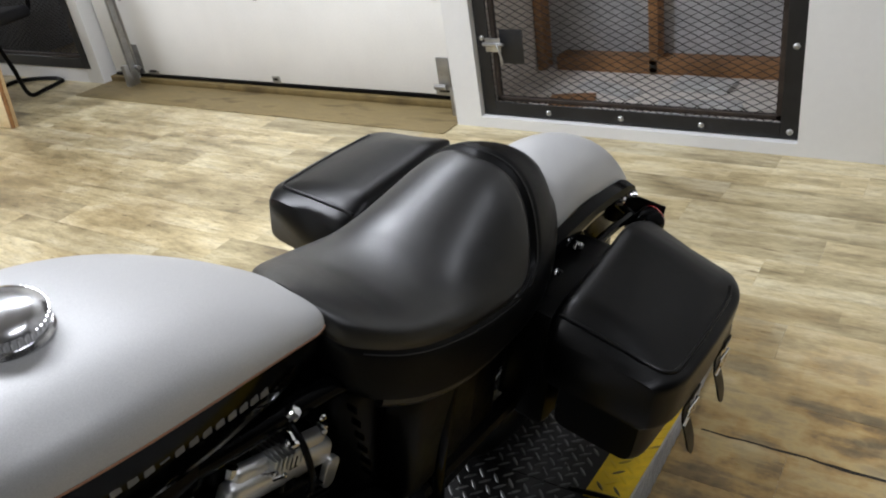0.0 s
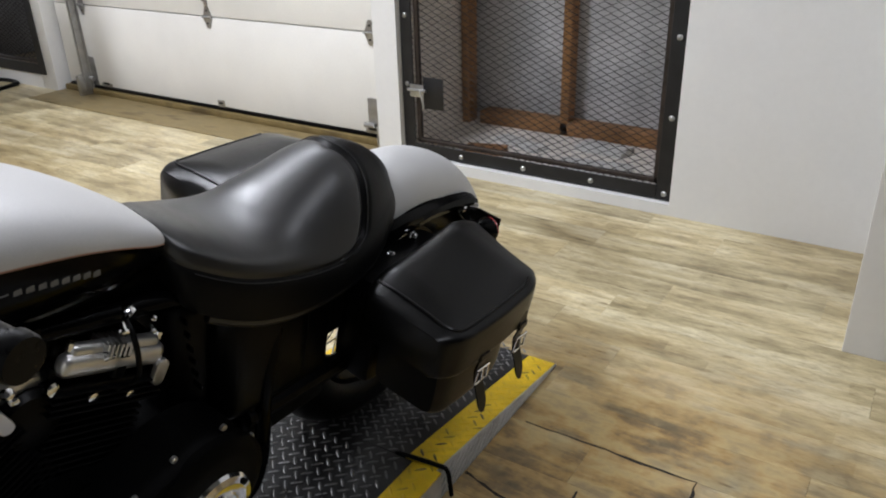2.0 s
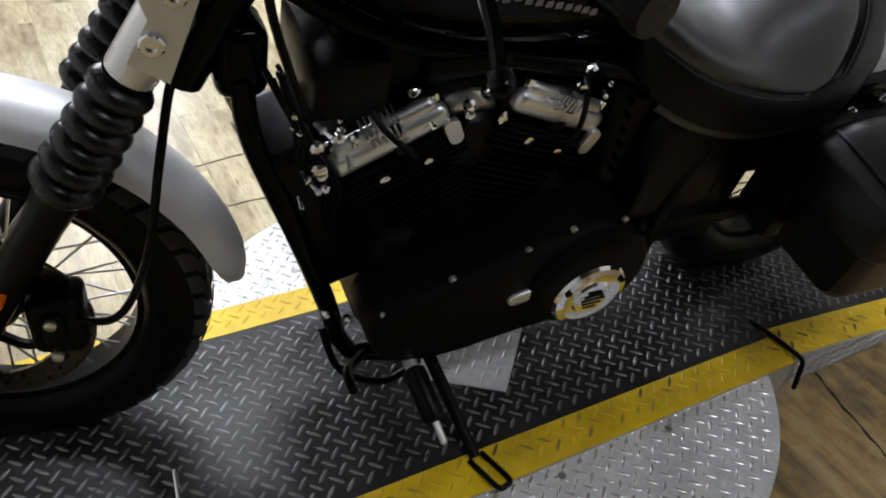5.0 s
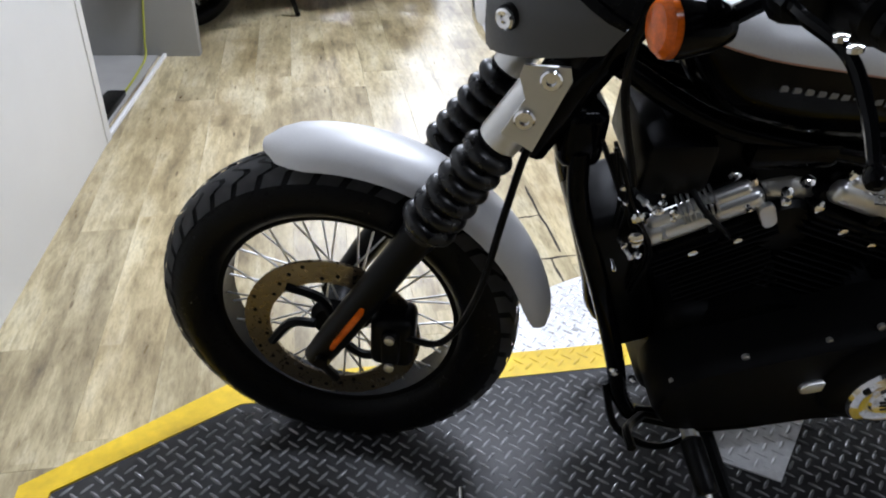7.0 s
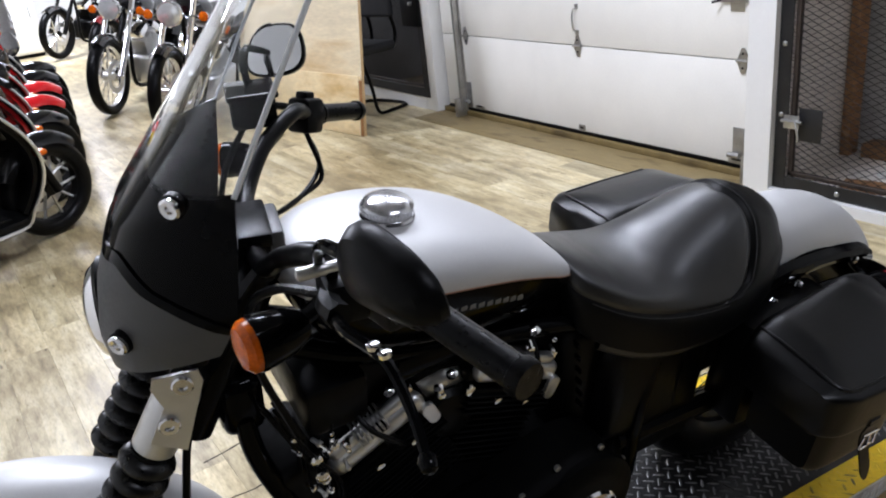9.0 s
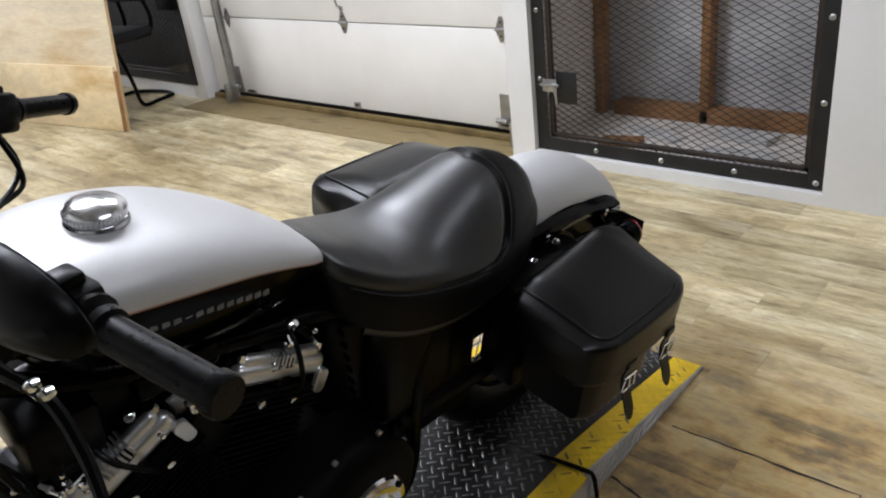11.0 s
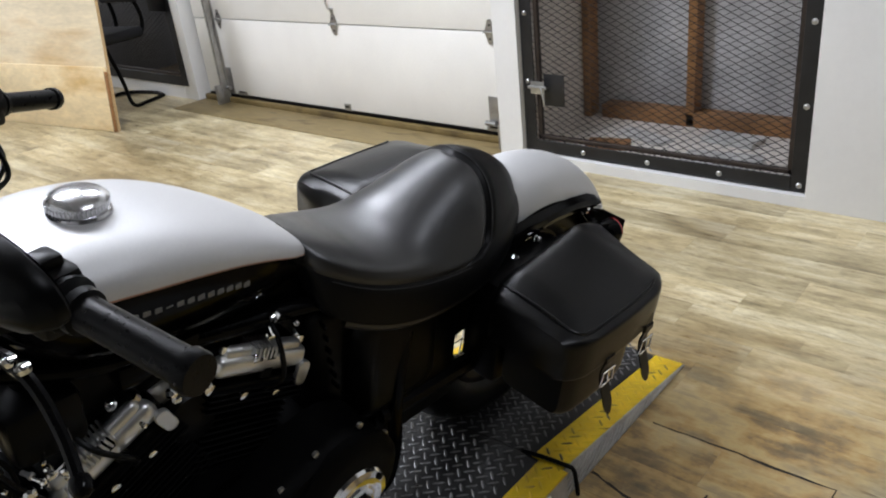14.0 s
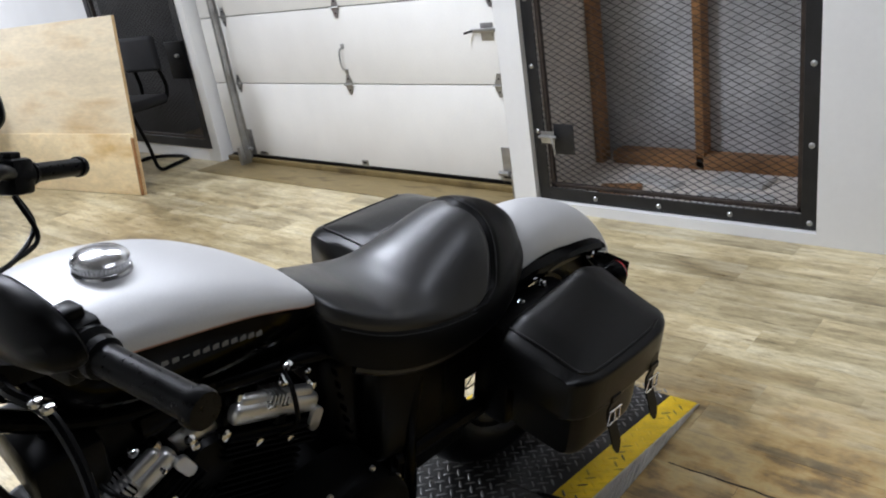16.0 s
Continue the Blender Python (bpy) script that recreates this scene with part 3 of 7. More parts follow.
cage = cage_door("door_2", pose(WALL_X + 0.034, 0, 0), -0.131, 1.184, 0.054, 2.08, "black steel cage door with expanded metal mesh", (0.866, 0.542, 0.218, -0.102), (0.40, 0.712, 1.02, 1.33, 1.64, 1.95))
latch = group_part("latch", cage, pose(-0.006, 1.095, 0.372), "galvanised slide latch")
part("latch_plate", boxed(-0.006, 0, -0.03, 0.045, -0.03, 0.03, 0.002), raw_steel, latch)
part("latch_bolt", rod(bmesh.new(), (-0.014, -0.05, 0.005), (-0.014, 0.05, 0.005), 0.0075, 10), raw_steel, latch)
part("latch_handle", tube(bmesh.new(), [(-0.014, -0.02, 0.005), (-0.03, -0.03, 0.0), (-0.032, -0.045, -0.05), (-0.03, -0.045, -0.08)], 0.005, 8), raw_steel, latch)
part("back_plate", boxed(0.024, 0.03, -0.12, -0.01, -0.09, 0.06, 0.002), black_steel, latch)
cage2 = cage_door("door_3", pose(3.397, 0, 0), 4.235, 5.60, 0.10, 2.08, "second black steel cage door beside the pillar", (), (), 0.07)
part("lock_box", boxed(-0.035, -0.007, 4.24, 4.47, 0.64, 0.91, 0.004), satin_black, cage2)
part("lock_knob", lathe(bmesh.new(), [(0, 0.014), (0.02, 0.014), (0.026, 0.008)], (-0.035, 4.31, 0.81), (-1, 0, 0), 14), raw_steel, cage2)

stud = paint("fir_stud", (0.34, 0.165, 0.06), 0.6, var=0.3, scale=9, fine=50)


def stud_thing(y, x, label):
    t = link_mesh("wall_stud", boxed(x, x + 0.09, y - 0.022, y + 0.022, 0.05, CEIL, 0.003), stud)
    tagged(t, label, "wall stud", "closet studs", "structure")


stud_thing(0.625, 3.93, "orange-brown fir stud inside the closet")
stud_thing(1.195, 3.91, "orange-brown fir stud inside the closet")
stud_thing(4.9, 3.98, "orange-brown fir stud behind the second cage")
stud_thing(-0.24, 3.93, "orange-brown fir stud inside the closet")
tagged(link_mesh("sill_plate", boxed(3.93, 4.04, -0.2, 1.12, 0.05, 0.12, 0.004), brown_wood), "brown wooden sill plate on the closet floor", "wooden beam", kind="structure")
tagged(link_mesh("jamb", boxed(WALL_X + 0.06, WALL_X + 0.12, -0.16, -0.10, 0.05, 2.08, 0.003), brown_wood), "brown wooden jamb of the cage door", "door jamb", kind="structure")
paper = paint("scrap_white", (0.62, 0.62, 0.60), 0.7, var=0.15)
for i, (x, y, sx, sy, a, mat_) in enumerate(((3.55, 0.30, 0.16, 0.34, 8, paper), (3.70, 0.75, 0.10, 0.30, -20, paper), (3.62, 0.02, 0.12, 0.22, 30, closet_white), (3.80, 0.35, 0.14, 0.25, -6, paper), (3.52, 0.85, 0.10, 0.20, 15, brown_wood))):
    t = link_mesh("scrap_board", boxed(-sx / 2, sx / 2, -sy / 2, sy / 2, 0, 0.012 + 0.004 * i, 0.002), mat_)
    t.matrix_basis = pose(x, y, 0.05, 0, 0, a)
    tagged(t, "offcut of board lying on the closet floor", "scrap board", "closet scraps")

# ---------------------------------------------------------------- lift and turntable
DECK_Z = 0.090
DY = 0.086


def tread_bars(x0, x1, y0, y1, z, inside, pitch=0.0245, size=(0.0150, 0.0034), height=0.0018):
    """Raised bars of tread plate in herringbone rows; one joined mesh."""
    verts, faces = [], []
    step = pitch / math.sqrt(2)
    nx, ny = int((x1 - x0) / (2 * step)), int((y1 - y0) / step)
    for i in range(nx + 1):
        for j in range(ny + 1):
            cx, cy = x0 + (2 * i + 0.5 + j % 2) * step, y0 + (j + 0.5) * step
            if not inside(cx, cy):
                continue
            a = radians(45) if j % 2 else radians(-45)
            c, s = math.cos(a), math.sin(a)
            n = len(verts)
            for k in range(8):
                b = k * math.tau / 8
                u, v = math.cos(b) * size[0], math.sin(b) * size[1]
                verts.append((cx + u * c - v * s, cy + u * s + v * c, (z(cx + u * c - v * s, cy) if callable(z) else z)))
            for k in range(8):
                b = k * math.tau / 8
                u, v = math.cos(b) * size[0] * 0.72, math.sin(b) * size[1] * 0.5
                verts.append((cx + u * c - v * s, cy + u * s + v * c, (z(cx + u * c - v * s, cy) if callable(z) else z) + height))
            for k in range(8):
                q = (k + 1) % 8
                faces.append((n + k, n + q, n + 8 + q, n + 8 + k))
            faces.append(tuple(n + 8 + k for k in range(8)))
    me = bpy.data.meshes.new("tread")
    me.from_pydata(verts, [], faces)
    me.polygons.foreach_set("use_smooth", [True] * len(me.polygons))
    return me


def add_tread(me, mat, parent, name="tread"):
    me.materials.append(mat)
    ob = new(name, me)
    ob.parent = parent
    ob["kind"] = "stuff"
    return ob


def slab(outline, z0, z1, bevel=0.002):
    bm = bmesh.new()
    a = [bm.verts.new((x, y, z0)) for x, y in outline]
    b = [bm.verts.new((x, y, z1)) for x, y in outline]
    bm.faces.new(a[::-1]), bm.faces.new(b)
    n = len(outline)
    for i in range(n):
        bm.faces.new((a[i], a[(i + 1) % n], b[(i + 1) % n], b[i]))
    return fix(bm)


table = thing("turntable", pose(0, 0, 0), "round raised steel tread-plate turntable under the lift deck", "turntable")
TC, TR, TZ = Vector((0.872, 0.102)), 0.593, 0.075
part("disc", lathe(bmesh.new(), [(0.0, TR - 0.004), (TZ - 0.008, TR - 0.004), (TZ - 0.007, TR), (TZ - 0.0015, TR), (TZ, TR - 0.002), (TZ, 0.01)], (TC.x, TC.y, 0.001), (0, 0, 1), 96), plate_steel, table)
add_tread(tread_bars(TC.x - TR, TC.x + TR, TC.y - TR, TC.y + TR, TZ + 0.0012, lambda x, y: (x - TC.x) ** 2 + (y - TC.y) ** 2 < (TR - 0.015) ** 2 and (y < -0.20 or y > 0.36)), paint("worn_crest", (0.80, 0.80, 0.80), 0.25, 0.7, var=0.2, scale=7, fine=90), table)
for x, y in ((1.09, -0.231), (0.847, -0.234), (0.62, 0.46), (0.95, 0.50), (0.60, -0.235)):
    part("screw", lathe(bmesh.new(), [(0, 0.008), (0.0012, 0.0078), (0.0016, 0.004), (0.0008, 0.001)], (x, y, TZ + 0.0012), (0, 0, 1), 12), raw_steel, table)

deck = thing("lift_deck", pose(0, DY, 0), "low steel tread-plate lift deck with yellow edges", "motorcycle lift")
HALF, INNER = 0.298, 0.222
NOSE = -0.45
# plate with a tapered nose
plate_line = [(1.445, -INNER), (1.445, INNER), (-0.13, INNER), (NOSE, 0.045), (NOSE, -0.045), (-0.13, -INNER)]
part("plate", slab(plate_line, 0.006, DECK_Z), plate_shaded, deck, "worn tread plate, the bike's shadow put into its dark colour")


def in_plate(x, y):
    if abs(y) > INNER - 0.012 or x > 1.435:
        return False
    return x > -0.12 or abs(y) < 0.045 + (x - NOSE) / (-0.13 - NOSE) * (INNER - 0.045) - 0.012


add_tread(tread_bars(NOSE, 1.445, -INNER, INNER, DECK_Z, in_plate), tread_bright, deck)
for s in (-1, 1):
    edge = [(1.445, s * INNER * 1.003), (1.445, s * HALF), (-0.14, s * HALF), (NOSE - 0.06, s * 0.07), (NOSE - 0.06, 0.0), (NOSE - 0.002, 0.0), (NOSE - 0.002, s * 0.048), (-0.131, s * INNER * 1.003)]
    e = part("edge_plate", slab(edge, DECK_Z - 0.005, DECK_Z + 0.001), deck_yellow, deck, "yellow painted tread-plate edge")
    part("edge_body", slab([(x, y - s * 0.002) for x, y in edge], 0.006, DECK_Z - 0.0051), skirt_steel, deck, "bare steel side of the deck")
    lo, hi = sorted((s * INNER, s * HALF))
    add_tread(tread_bars(-0.13, 1.44, lo, hi, DECK_Z + 0.001, lambda x, y: INNER + 0.010 < abs(y) < HALF - 0.010, 0.0255), worn_yellow, e)
# light insert plate, set square on its corner
ins = slab([(0.985, 0.018), (0.852, -0.128), (0.712, -0.028), (0.845, 0.118)], DECK_Z + 0.0004, DECK_Z + 0.0034)
insert = part("insert_plate", ins, plate_steel, deck, "bright tread-plate insert")


def in_insert(x, y):
    u, v = (x - 0.849) * 0.67 + (y + 0.005) * 0.742, -(x - 0.849) * 0.742 + (y + 0.005) * 0.67
    return abs(u) < 0.090 and abs(v) < 0.078


add_tread(tread_bars(0.70, 1.0, -0.14, 0.13, DECK_Z + 0.0034, in_insert), plate_steel, insert)

# ramp: slopes from the deck's end down to the floor
RX0, RX1 = 1.4465, 2.075


def ramp_z(x):
    return DECK_Z - (DECK_Z - 0.008) * max(0.0, (x - RX0) / (RX1 - RX0)) ** 1.05


rampt = thing("lift_ramp", pose(0, DY, 0), "sloping tread-plate ramp with yellow edges behind the lift", "ramp")


def wedge(y0, y1, z_off=0.0):
    bm = bmesh.new()
    rows = []
    for i in range(13):
        x = RX0 + (RX1 - RX0) * i / 12
        rows.append([Vector((x, y0, 0.004)), Vector((x, y1, 0.004)), Vector((x, y1, ramp_z(x) + z_off)), Vector((x, y0, ramp_z(x) + z_off))])
    loft(bm, rows)
    return fix(bm)


part("ramp_plate", wedge(-0.200, 0.200), plate_shaded, rampt)
for s in (-1, 1):
    lo, hi = sorted((s * 0.201, s * 0.284))
    e = part("ramp_edge", wedge(lo, hi, 0.001), deck_yellow, rampt, "yellow painted ramp edge")
    add_tread(tread_bars(RX0 + 0.01, RX1 - 0.02, lo, hi, lambda x, y: ramp_z(x) + 0.001, lambda x, y: abs(abs(y) - 0.2425) < 0.034, 0.0255), worn_yellow, e)
    # bright side skirt with slanting bars
    lo, hi = sorted((s * 0.2845, s * 0.2885))
    sk = part("side_skirt", wedge(lo, hi, 0.0), skirt_steel, rampt, "bare steel side skirt")
    for i in range(40):
        x = RX0 + 0.012 + i * 0.0152
        for j in range(3):
            z = 0.014 + j * 0.022 + (0.011 if i % 2 else 0)
            if z + 0.008 < ramp_z(x + 0.01):
                part("skirt_bar", boxed(-0.011, 0.011, -0.003, 0.003, -0.0026, 0.0026, 0.0014, 1, Matrix.Translation((x, s * 0.2885, z)) @ Matrix.Rotation(radians(-48 if i % 2 else -32), 4, "Y")), alu, sk)
add_tread(tread_bars(RX0, RX1, -0.2, 0.2, lambda x, y: ramp_z(x), lambda x, y: abs(y) < 0.188), tread_bright, rampt)
# black cord across the joint, hanging over the near edge
cord = link_mesh("tie_cord", tube(bmesh.new(), [(1.452, DY - 0.17, DECK_Z - 0.003), (1.451, DY - 0.20, DECK_Z + 0.004), (1.458, DY - 0.285, DECK_Z + 0.005), (1.464, DY - 0.302, DECK_Z - 0.006), (1.47, DY - 0.304, 0.045), (1.472, DY - 0.306, 0.008)], 0.0055, 8, 4), rubber)
tagged(cord, "black cord laid across the ramp joint", "cord")
# bright rod standing at the front wheel
chock = link_mesh("chock_rod", tube(bmesh.new(), [(0.262, -0.005, DECK_Z + 0.05), (0.255, -0.055, DECK_Z + 0.02), (0.243, -0.11, DECK_Z + 0.006), (0.235, -0.16, DECK_Z + 0.006)], 0.0045, 10, 4), chrome)
tagged(chock, "thin chrome rod lying beside the front tyre", "rod")

# ---------------------------------------------------------------- worn floor seams
seam_mat = paint("open_seam", (0.03, 0.024, 0.018), 0.9, var=0.3)
random.seed(11)
for line in ([(1.560, -0.205), (1.545, -0.262), (1.523, -0.349), (1.512, -0.41), (1.497, -0.463), (1.55, -0.461), (1.635, -0.459)], [(1.802, -0.240), (1.803, -0.33), (1.804, -0.46), (1.801, -0.58), (1.801, -0.684), (1.72, -0.692), (1.646, -0.699), (1.672, -0.80), (1.712, -0.96)], [(0.523, 1.072), (0.565, 1.078), (0.668, 1.096), (0.718, 1.102)], [(0.529, 0.867), (0.60, 0.862), (0.685, 0.866), (0.765, 0.873)], [(0.686, 0.718), (0.686, 0.866)], [(0.723, 0.893), (0.718, 1.09), (0.719, 1.29)]):
    pts_ = []
    for p, q in zip(line, line[1:]):
        for k in range(4):
            pts_.append((p[0] + (q[0] - p[0]) * k / 4 + random.uniform(-0.0025, 0.0025), p[1] + (q[1] - p[1]) * k / 4 + random.uniform(-0.0025, 0.0025)))
    pts_.append(line[-1])
    bm = bmesh.new()
    rows = []
    for i, (x, y) in enumerate(pts_):
        a, b = pts_[max(0, i - 1)], pts_[min(len(pts_) - 1, i + 1)]
        d = Vector((b[0] - a[0], b[1] - a[1], 0)).normalized()
        n = Vector((-d.y, d.x, 0)) * random.uniform(0.0018, 0.0048)
        rows.append([Vector((x, y, 0.0025)) - n, Vector((x, y, 0.0025)) + n])
    loft(bm, rows, caps=False, closed=False)
    tagged(link_mesh("floor_seam", fix(bm), seam_mat), "open dark seam in the worn floor", "floor seam", kind="structure")

# ---------------------------------------------------------------- the motorcycle
# its own frame: x from the front axle backwards, y to its right, z up from the deck; it leans on its side stand
BIKE = pose(0.094, 0.262, DECK_Z + 0.002, 13.18, 0.92, -3.71) @ Matrix.Scale(1.025, 4)
bike = thing("motorcycle", BIKE, "silver and black cruiser motorcycle leaning on its side stand", "motorcycle")
RAKE = radians(30)
STEER_AT, STEER_DIR = Vector((-0.11, 0, 0)), Vector((math.sin(RAKE), 0, math.cos(RAKE)))
STEER = Matrix.Translation(STEER_AT) @ Matrix.Rotation(radians(-15), 4, STEER_DIR) @ Matrix.Translation(-STEER_AT)
AXLE_F, AXLE_R = Vector((-0.015, 0, 0.297)), Vector((1.475, 0, 0.315))
R_F, R_R = 0.298, 0.318


def ring_profile(c, r, w, h):
    """Closed section of a tyre: width w, height h, outer radius r."""
    prof = []
    for k in range(29):
        a = k * math.tau / 28
        s, q = math.sin(a), math.cos(a)
        y = math.copysign(abs(q) ** 0.85, q) * w / 2
        z = math.copysign(abs(s) ** 0.9, s) * h / 2
        prof.append((y, r - h / 2 + z))
    return prof


def tyre_mesh(c, r, w, h, sides=96):
    bm = bmesh.new()
    lathe(bm, ring_profile(c, r, w, h), c, (0, 1, 0), sides, caps=False)
    return bm


def tread_blocks(c, r, w, n=40):
    """Zigzag tread bars lying proud round the crown."""
    bm = bmesh.new()
    path = [(0.0025, 0.0), (0.010, 0.075), (0.016, 0.080), (0.024, 0.0), (0.030, -0.005), (0.038, 0.075), (0.049, 0.110)]
    for i in range(n):
        for s in (-1, 1):
            a0 = (i + (0.5 if s > 0 else 0)) / n * math.tau
            vs = []
            for k, (y, da) in enumerate(path):
                rr = r - 0.049 + 0.049 * max(0.0, 1 - (y / (w / 2)) ** 2.35) ** 0.45 + 0.0042
                wide = 0.118
                vs.append([bm.verts.new((c[0] + math.cos(a0 + da + wide * q / 3) * rr, c[1] + s * y, c[2] + math.sin(a0 + da + wide * q / 3) * rr)) for q in range(4)])
            for p, q in zip(vs, vs[1:]):
                for k in range(3):
                    bm.faces.new((p[k], p[k + 1], q[k + 1], q[k]))
    bmesh.ops.solidify(bm, geom=bm.faces[:], thickness=0.006)
    return fix(bm)


def spokes(parent, c, r_hub, r_rim, n, mat, rad=0.0019):
    for i in range(n):
        side = 1 if i % 2 else -1
        lean = 0.42 if (i // 2) % 2 else -0.42
        a = i * math.tau / n
        p0 = Vector((c[0] + math.cos(a + lean) * r_hub, side * 0.032, c[2] + math.sin(a + lean) * r_hub))
        p1 = Vector((c[0] + math.cos(a) * r_rim, side * 0.006, c[2] + math.sin(a) * r_rim))
        part("spoke", rod(bmesh.new(), p0, p1, rad, 5), mat, parent)


# --- front wheel
fw = group_part("front_wheel", bike, STEER)
part("tyre", tyre_mesh(AXLE_F, R_F, 0.106, 0.100), rubber, fw, "black road tyre with zigzag tread")
# bars greyer than the tyre: worn rubber with its top-lit sheen painted in
part("tread", tread_blocks(AXLE_F, R_F, 0.106), paint("tread_rubber_sheen", (0.085, 0.085, 0.087), 0.6, var=0.25, scale=20, spec=0.3), fw)
part("rim", lathe(bmesh.new(), [(-0.034, 0.217), (-0.036, 0.226), (-0.028, 0.196), (-0.018, 0.196), (0.018, 0.196), (0.028, 0.196), (0.036, 0.226), (0.034, 0.217)], AXLE_F, (0, 1, 0), 72, False), satin_black, fw, "black steel rim")
part("hub", lathe(bmesh.new(), [(-0.05, 0.012), (-0.05, 0.034), (-0.036, 0.044), (-0.03, 0.03), (0.03, 0.03), (0.036, 0.044), (0.05, 0.034), (0.05, 0.012)], AXLE_F, (0, 1, 0), 28), satin_black, fw)
spokes(fw, AXLE_F, 0.04, 0.198, 40, alu)
bm = bmesh.new()
lathe(bm, [(-0.066, 0.104), (-0.066, 0.146), (-0.061, 0.146), (-0.061, 0.104), (-0.066, 0.104)], AXLE_F, (0, 1, 0), 56, False)
part("brake_disc", bm, disc_steel, fw, "drilled steel brake disc")
bm = bmesh.new()
for k in range(5):
    a = k * math.tau / 5 + 0.3
    tube(bm, [AXLE_F + Vector((math.cos(a) * 0.03, -0.062, math.sin(a) * 0.03)), AXLE_F + Vector((math.cos(a + 0.25) * 0.07, -0.064, math.sin(a + 0.25) * 0.07)), AXLE_F + Vector((math.cos(a + 0.7) * 0.112, -0.066, math.sin(a + 0.7) * 0.112))], 0.008, 6, 4)
part("disc_carrier", bm, satin_black, fw)
for k in range(30):
    a = k * math.tau / 30
    rr = 0.113 + 0.024 * ((k * 3) % 4) / 3
    p = AXLE_F + Vector((math.cos(a) * rr, -0.0665, math.sin(a) * rr))
    part("drilled_hole", rod(bmesh.new(), p, p + Vector((0, -0.0006, 0)), 0.0036, 8), satin_black, fw)

# --- fork
gaiter_mat = paint("gaiter_rubber", (0.004, 0.004, 0.0045), 0.3, var=0.2, scale=20, spec=0.35)
FORK_LOW, FORK_TOP = Vector((-0.022, 0, 0.292)), Vector((0.33, 0, 0.905))
FDIR = (FORK_TOP - FORK_LOW).normalized()


def on_fork(s, y):
    return Vector((FORK_LOW.x + FDIR.x * s, y, FORK_LOW.z + FDIR.z * s))


for sy in (-1, 1):
    y = sy * 0.108
    bm = bmesh.new()
    lathe(bm, [(-0.02, 0.012), (-0.015, 0.022), (0.05, 0.025), (0.28, 0.026), (0.31, 0.03), (0.33, 0.03)], on_fork(0, y), FDIR, 20)
    leg = part("fork_leg", bm, satin_black, bike, "black fork leg", STEER)
    prof = [(0.305, 0.030)]
    for k in range(6):
        s0 = 0.312 + k * 0.0275
        rr = 0.042 - k * 0.0011
        prof += [(s0, rr - 0.012), (s0 + 0.004, rr - 0.005), (s0 + 0.009, rr - 0.001), (s0 + 0.0135, rr), (s0 + 0.018, rr - 0.001), (s0 + 0.023, rr - 0.005), (s0 + 0.0265, rr - 0.012)]
    prof.append((0.482, 0.028))
    part("gaiter", lathe(bmesh.new(), prof, on_fork(0, y), FDIR, 24), gaiter_mat, bike, "ribbed rubber fork gaiter", STEER)
    part("fork_tube", rod(bmesh.new(), on_fork(0.47, y), on_fork(0.72, y), 0.0195, 16), satin_black, bike, "", STEER)
    part("fork_clamp", lathe(bmesh.new(), [(0.485, 0.027), (0.49, 0.0285), (0.572, 0.0285), (0.578, 0.026)], on_fork(0, y), FDIR, 24), alu, bike, "brushed aluminium windshield clamp", STEER)
    # bracket plate from the clamp to the screen
    bm = bmesh.new()
    pts = [(0.222, 0.742), (0.262, 0.722), (0.296, 0.818), (0.292, 0.834), (0.240, 0.832), (0.236, 0.818), (0.246, 0.79)]
    f0 = [bm.verts.new((x, y + sy * 0.029, z)) for x, z in pts]
    f1 = [bm.verts.new((x, y + sy * 0.034, z)) for x, z in pts]
    bm.faces.new(f0), bm.faces.new(f1[::-1])
    for i in range(len(pts)):
        j = (i + 1) % len(pts)
        bm.faces.new((f0[i], f1[i], f1[j], f0[j]))
    part("screen_bracket", fix(bm), alu, bike, "aluminium screen bracket", STEER)
    for bx, bz in ((0.248, 0.765), (0.272, 0.818)):
        part("bracket_bolt", lathe(bmesh.new(), [(0, 0.013), (0.004, 0.013), (0.006, 0.011), (0.006, 0.006), (0.002, 0.005)], (bx, y + sy * 0.034, bz), (0, sy, 0), 20), chrome, bike, "", STEER)
part("front_axle", rod(bmesh.new(), AXLE_F + Vector((0, -0.14, 0)), AXLE_F + Vector((0, 0.14, 0)), 0.011, 16), satin_black, bike, "", STEER)
# amber reflector on the near leg
a, b, d = basis(FDIR)
part("reflector", boxed(-0.011, 0.011, -0.004, 0.004, -0.048, 0.048, 0.003, 2, Matrix.Translation(on_fork(0.10, -0.136)) @ FDIR.to_track_quat("Z", "Y").to_matrix().to_4x4()), amber, bike, "amber fork reflector", STEER)
# caliper
bm = bmesh.new()
box(bm, 0.055, 0.125, -0.11, -0.045, 0.275, 0.375, 0.016, 3)
box(bm, 0.075, 0.105, -0.122, -0.10, 0.29, 0.36, 0.010, 3)
part("brake_caliper", bm, satin_black, bike, "black front brake caliper", STEER)
for bz in (0.292, 0.352):
    part("caliper_bolt", lathe(bmesh.new(), [(0, 0.008), (0.005, 0.008), (0.006, 0.005)], (0.09, -0.122, bz), (0, -1, 0), 10), alu, bike, "", STEER)
part("brake_hose", tube(bmesh.new(), [(0.10, -0.10, 0.34), (0.17, -0.12, 0.36), (0.215, -0.12, 0.46), (0.24, -0.10, 0.60), (0.26, -0.085, 0.70), (0.30, -0.07, 0.80)], 0.0055, 8), rubber, bike, "", STEER)

# front fender: arched shell round the tyre
bm = bmesh.new()
rings = []
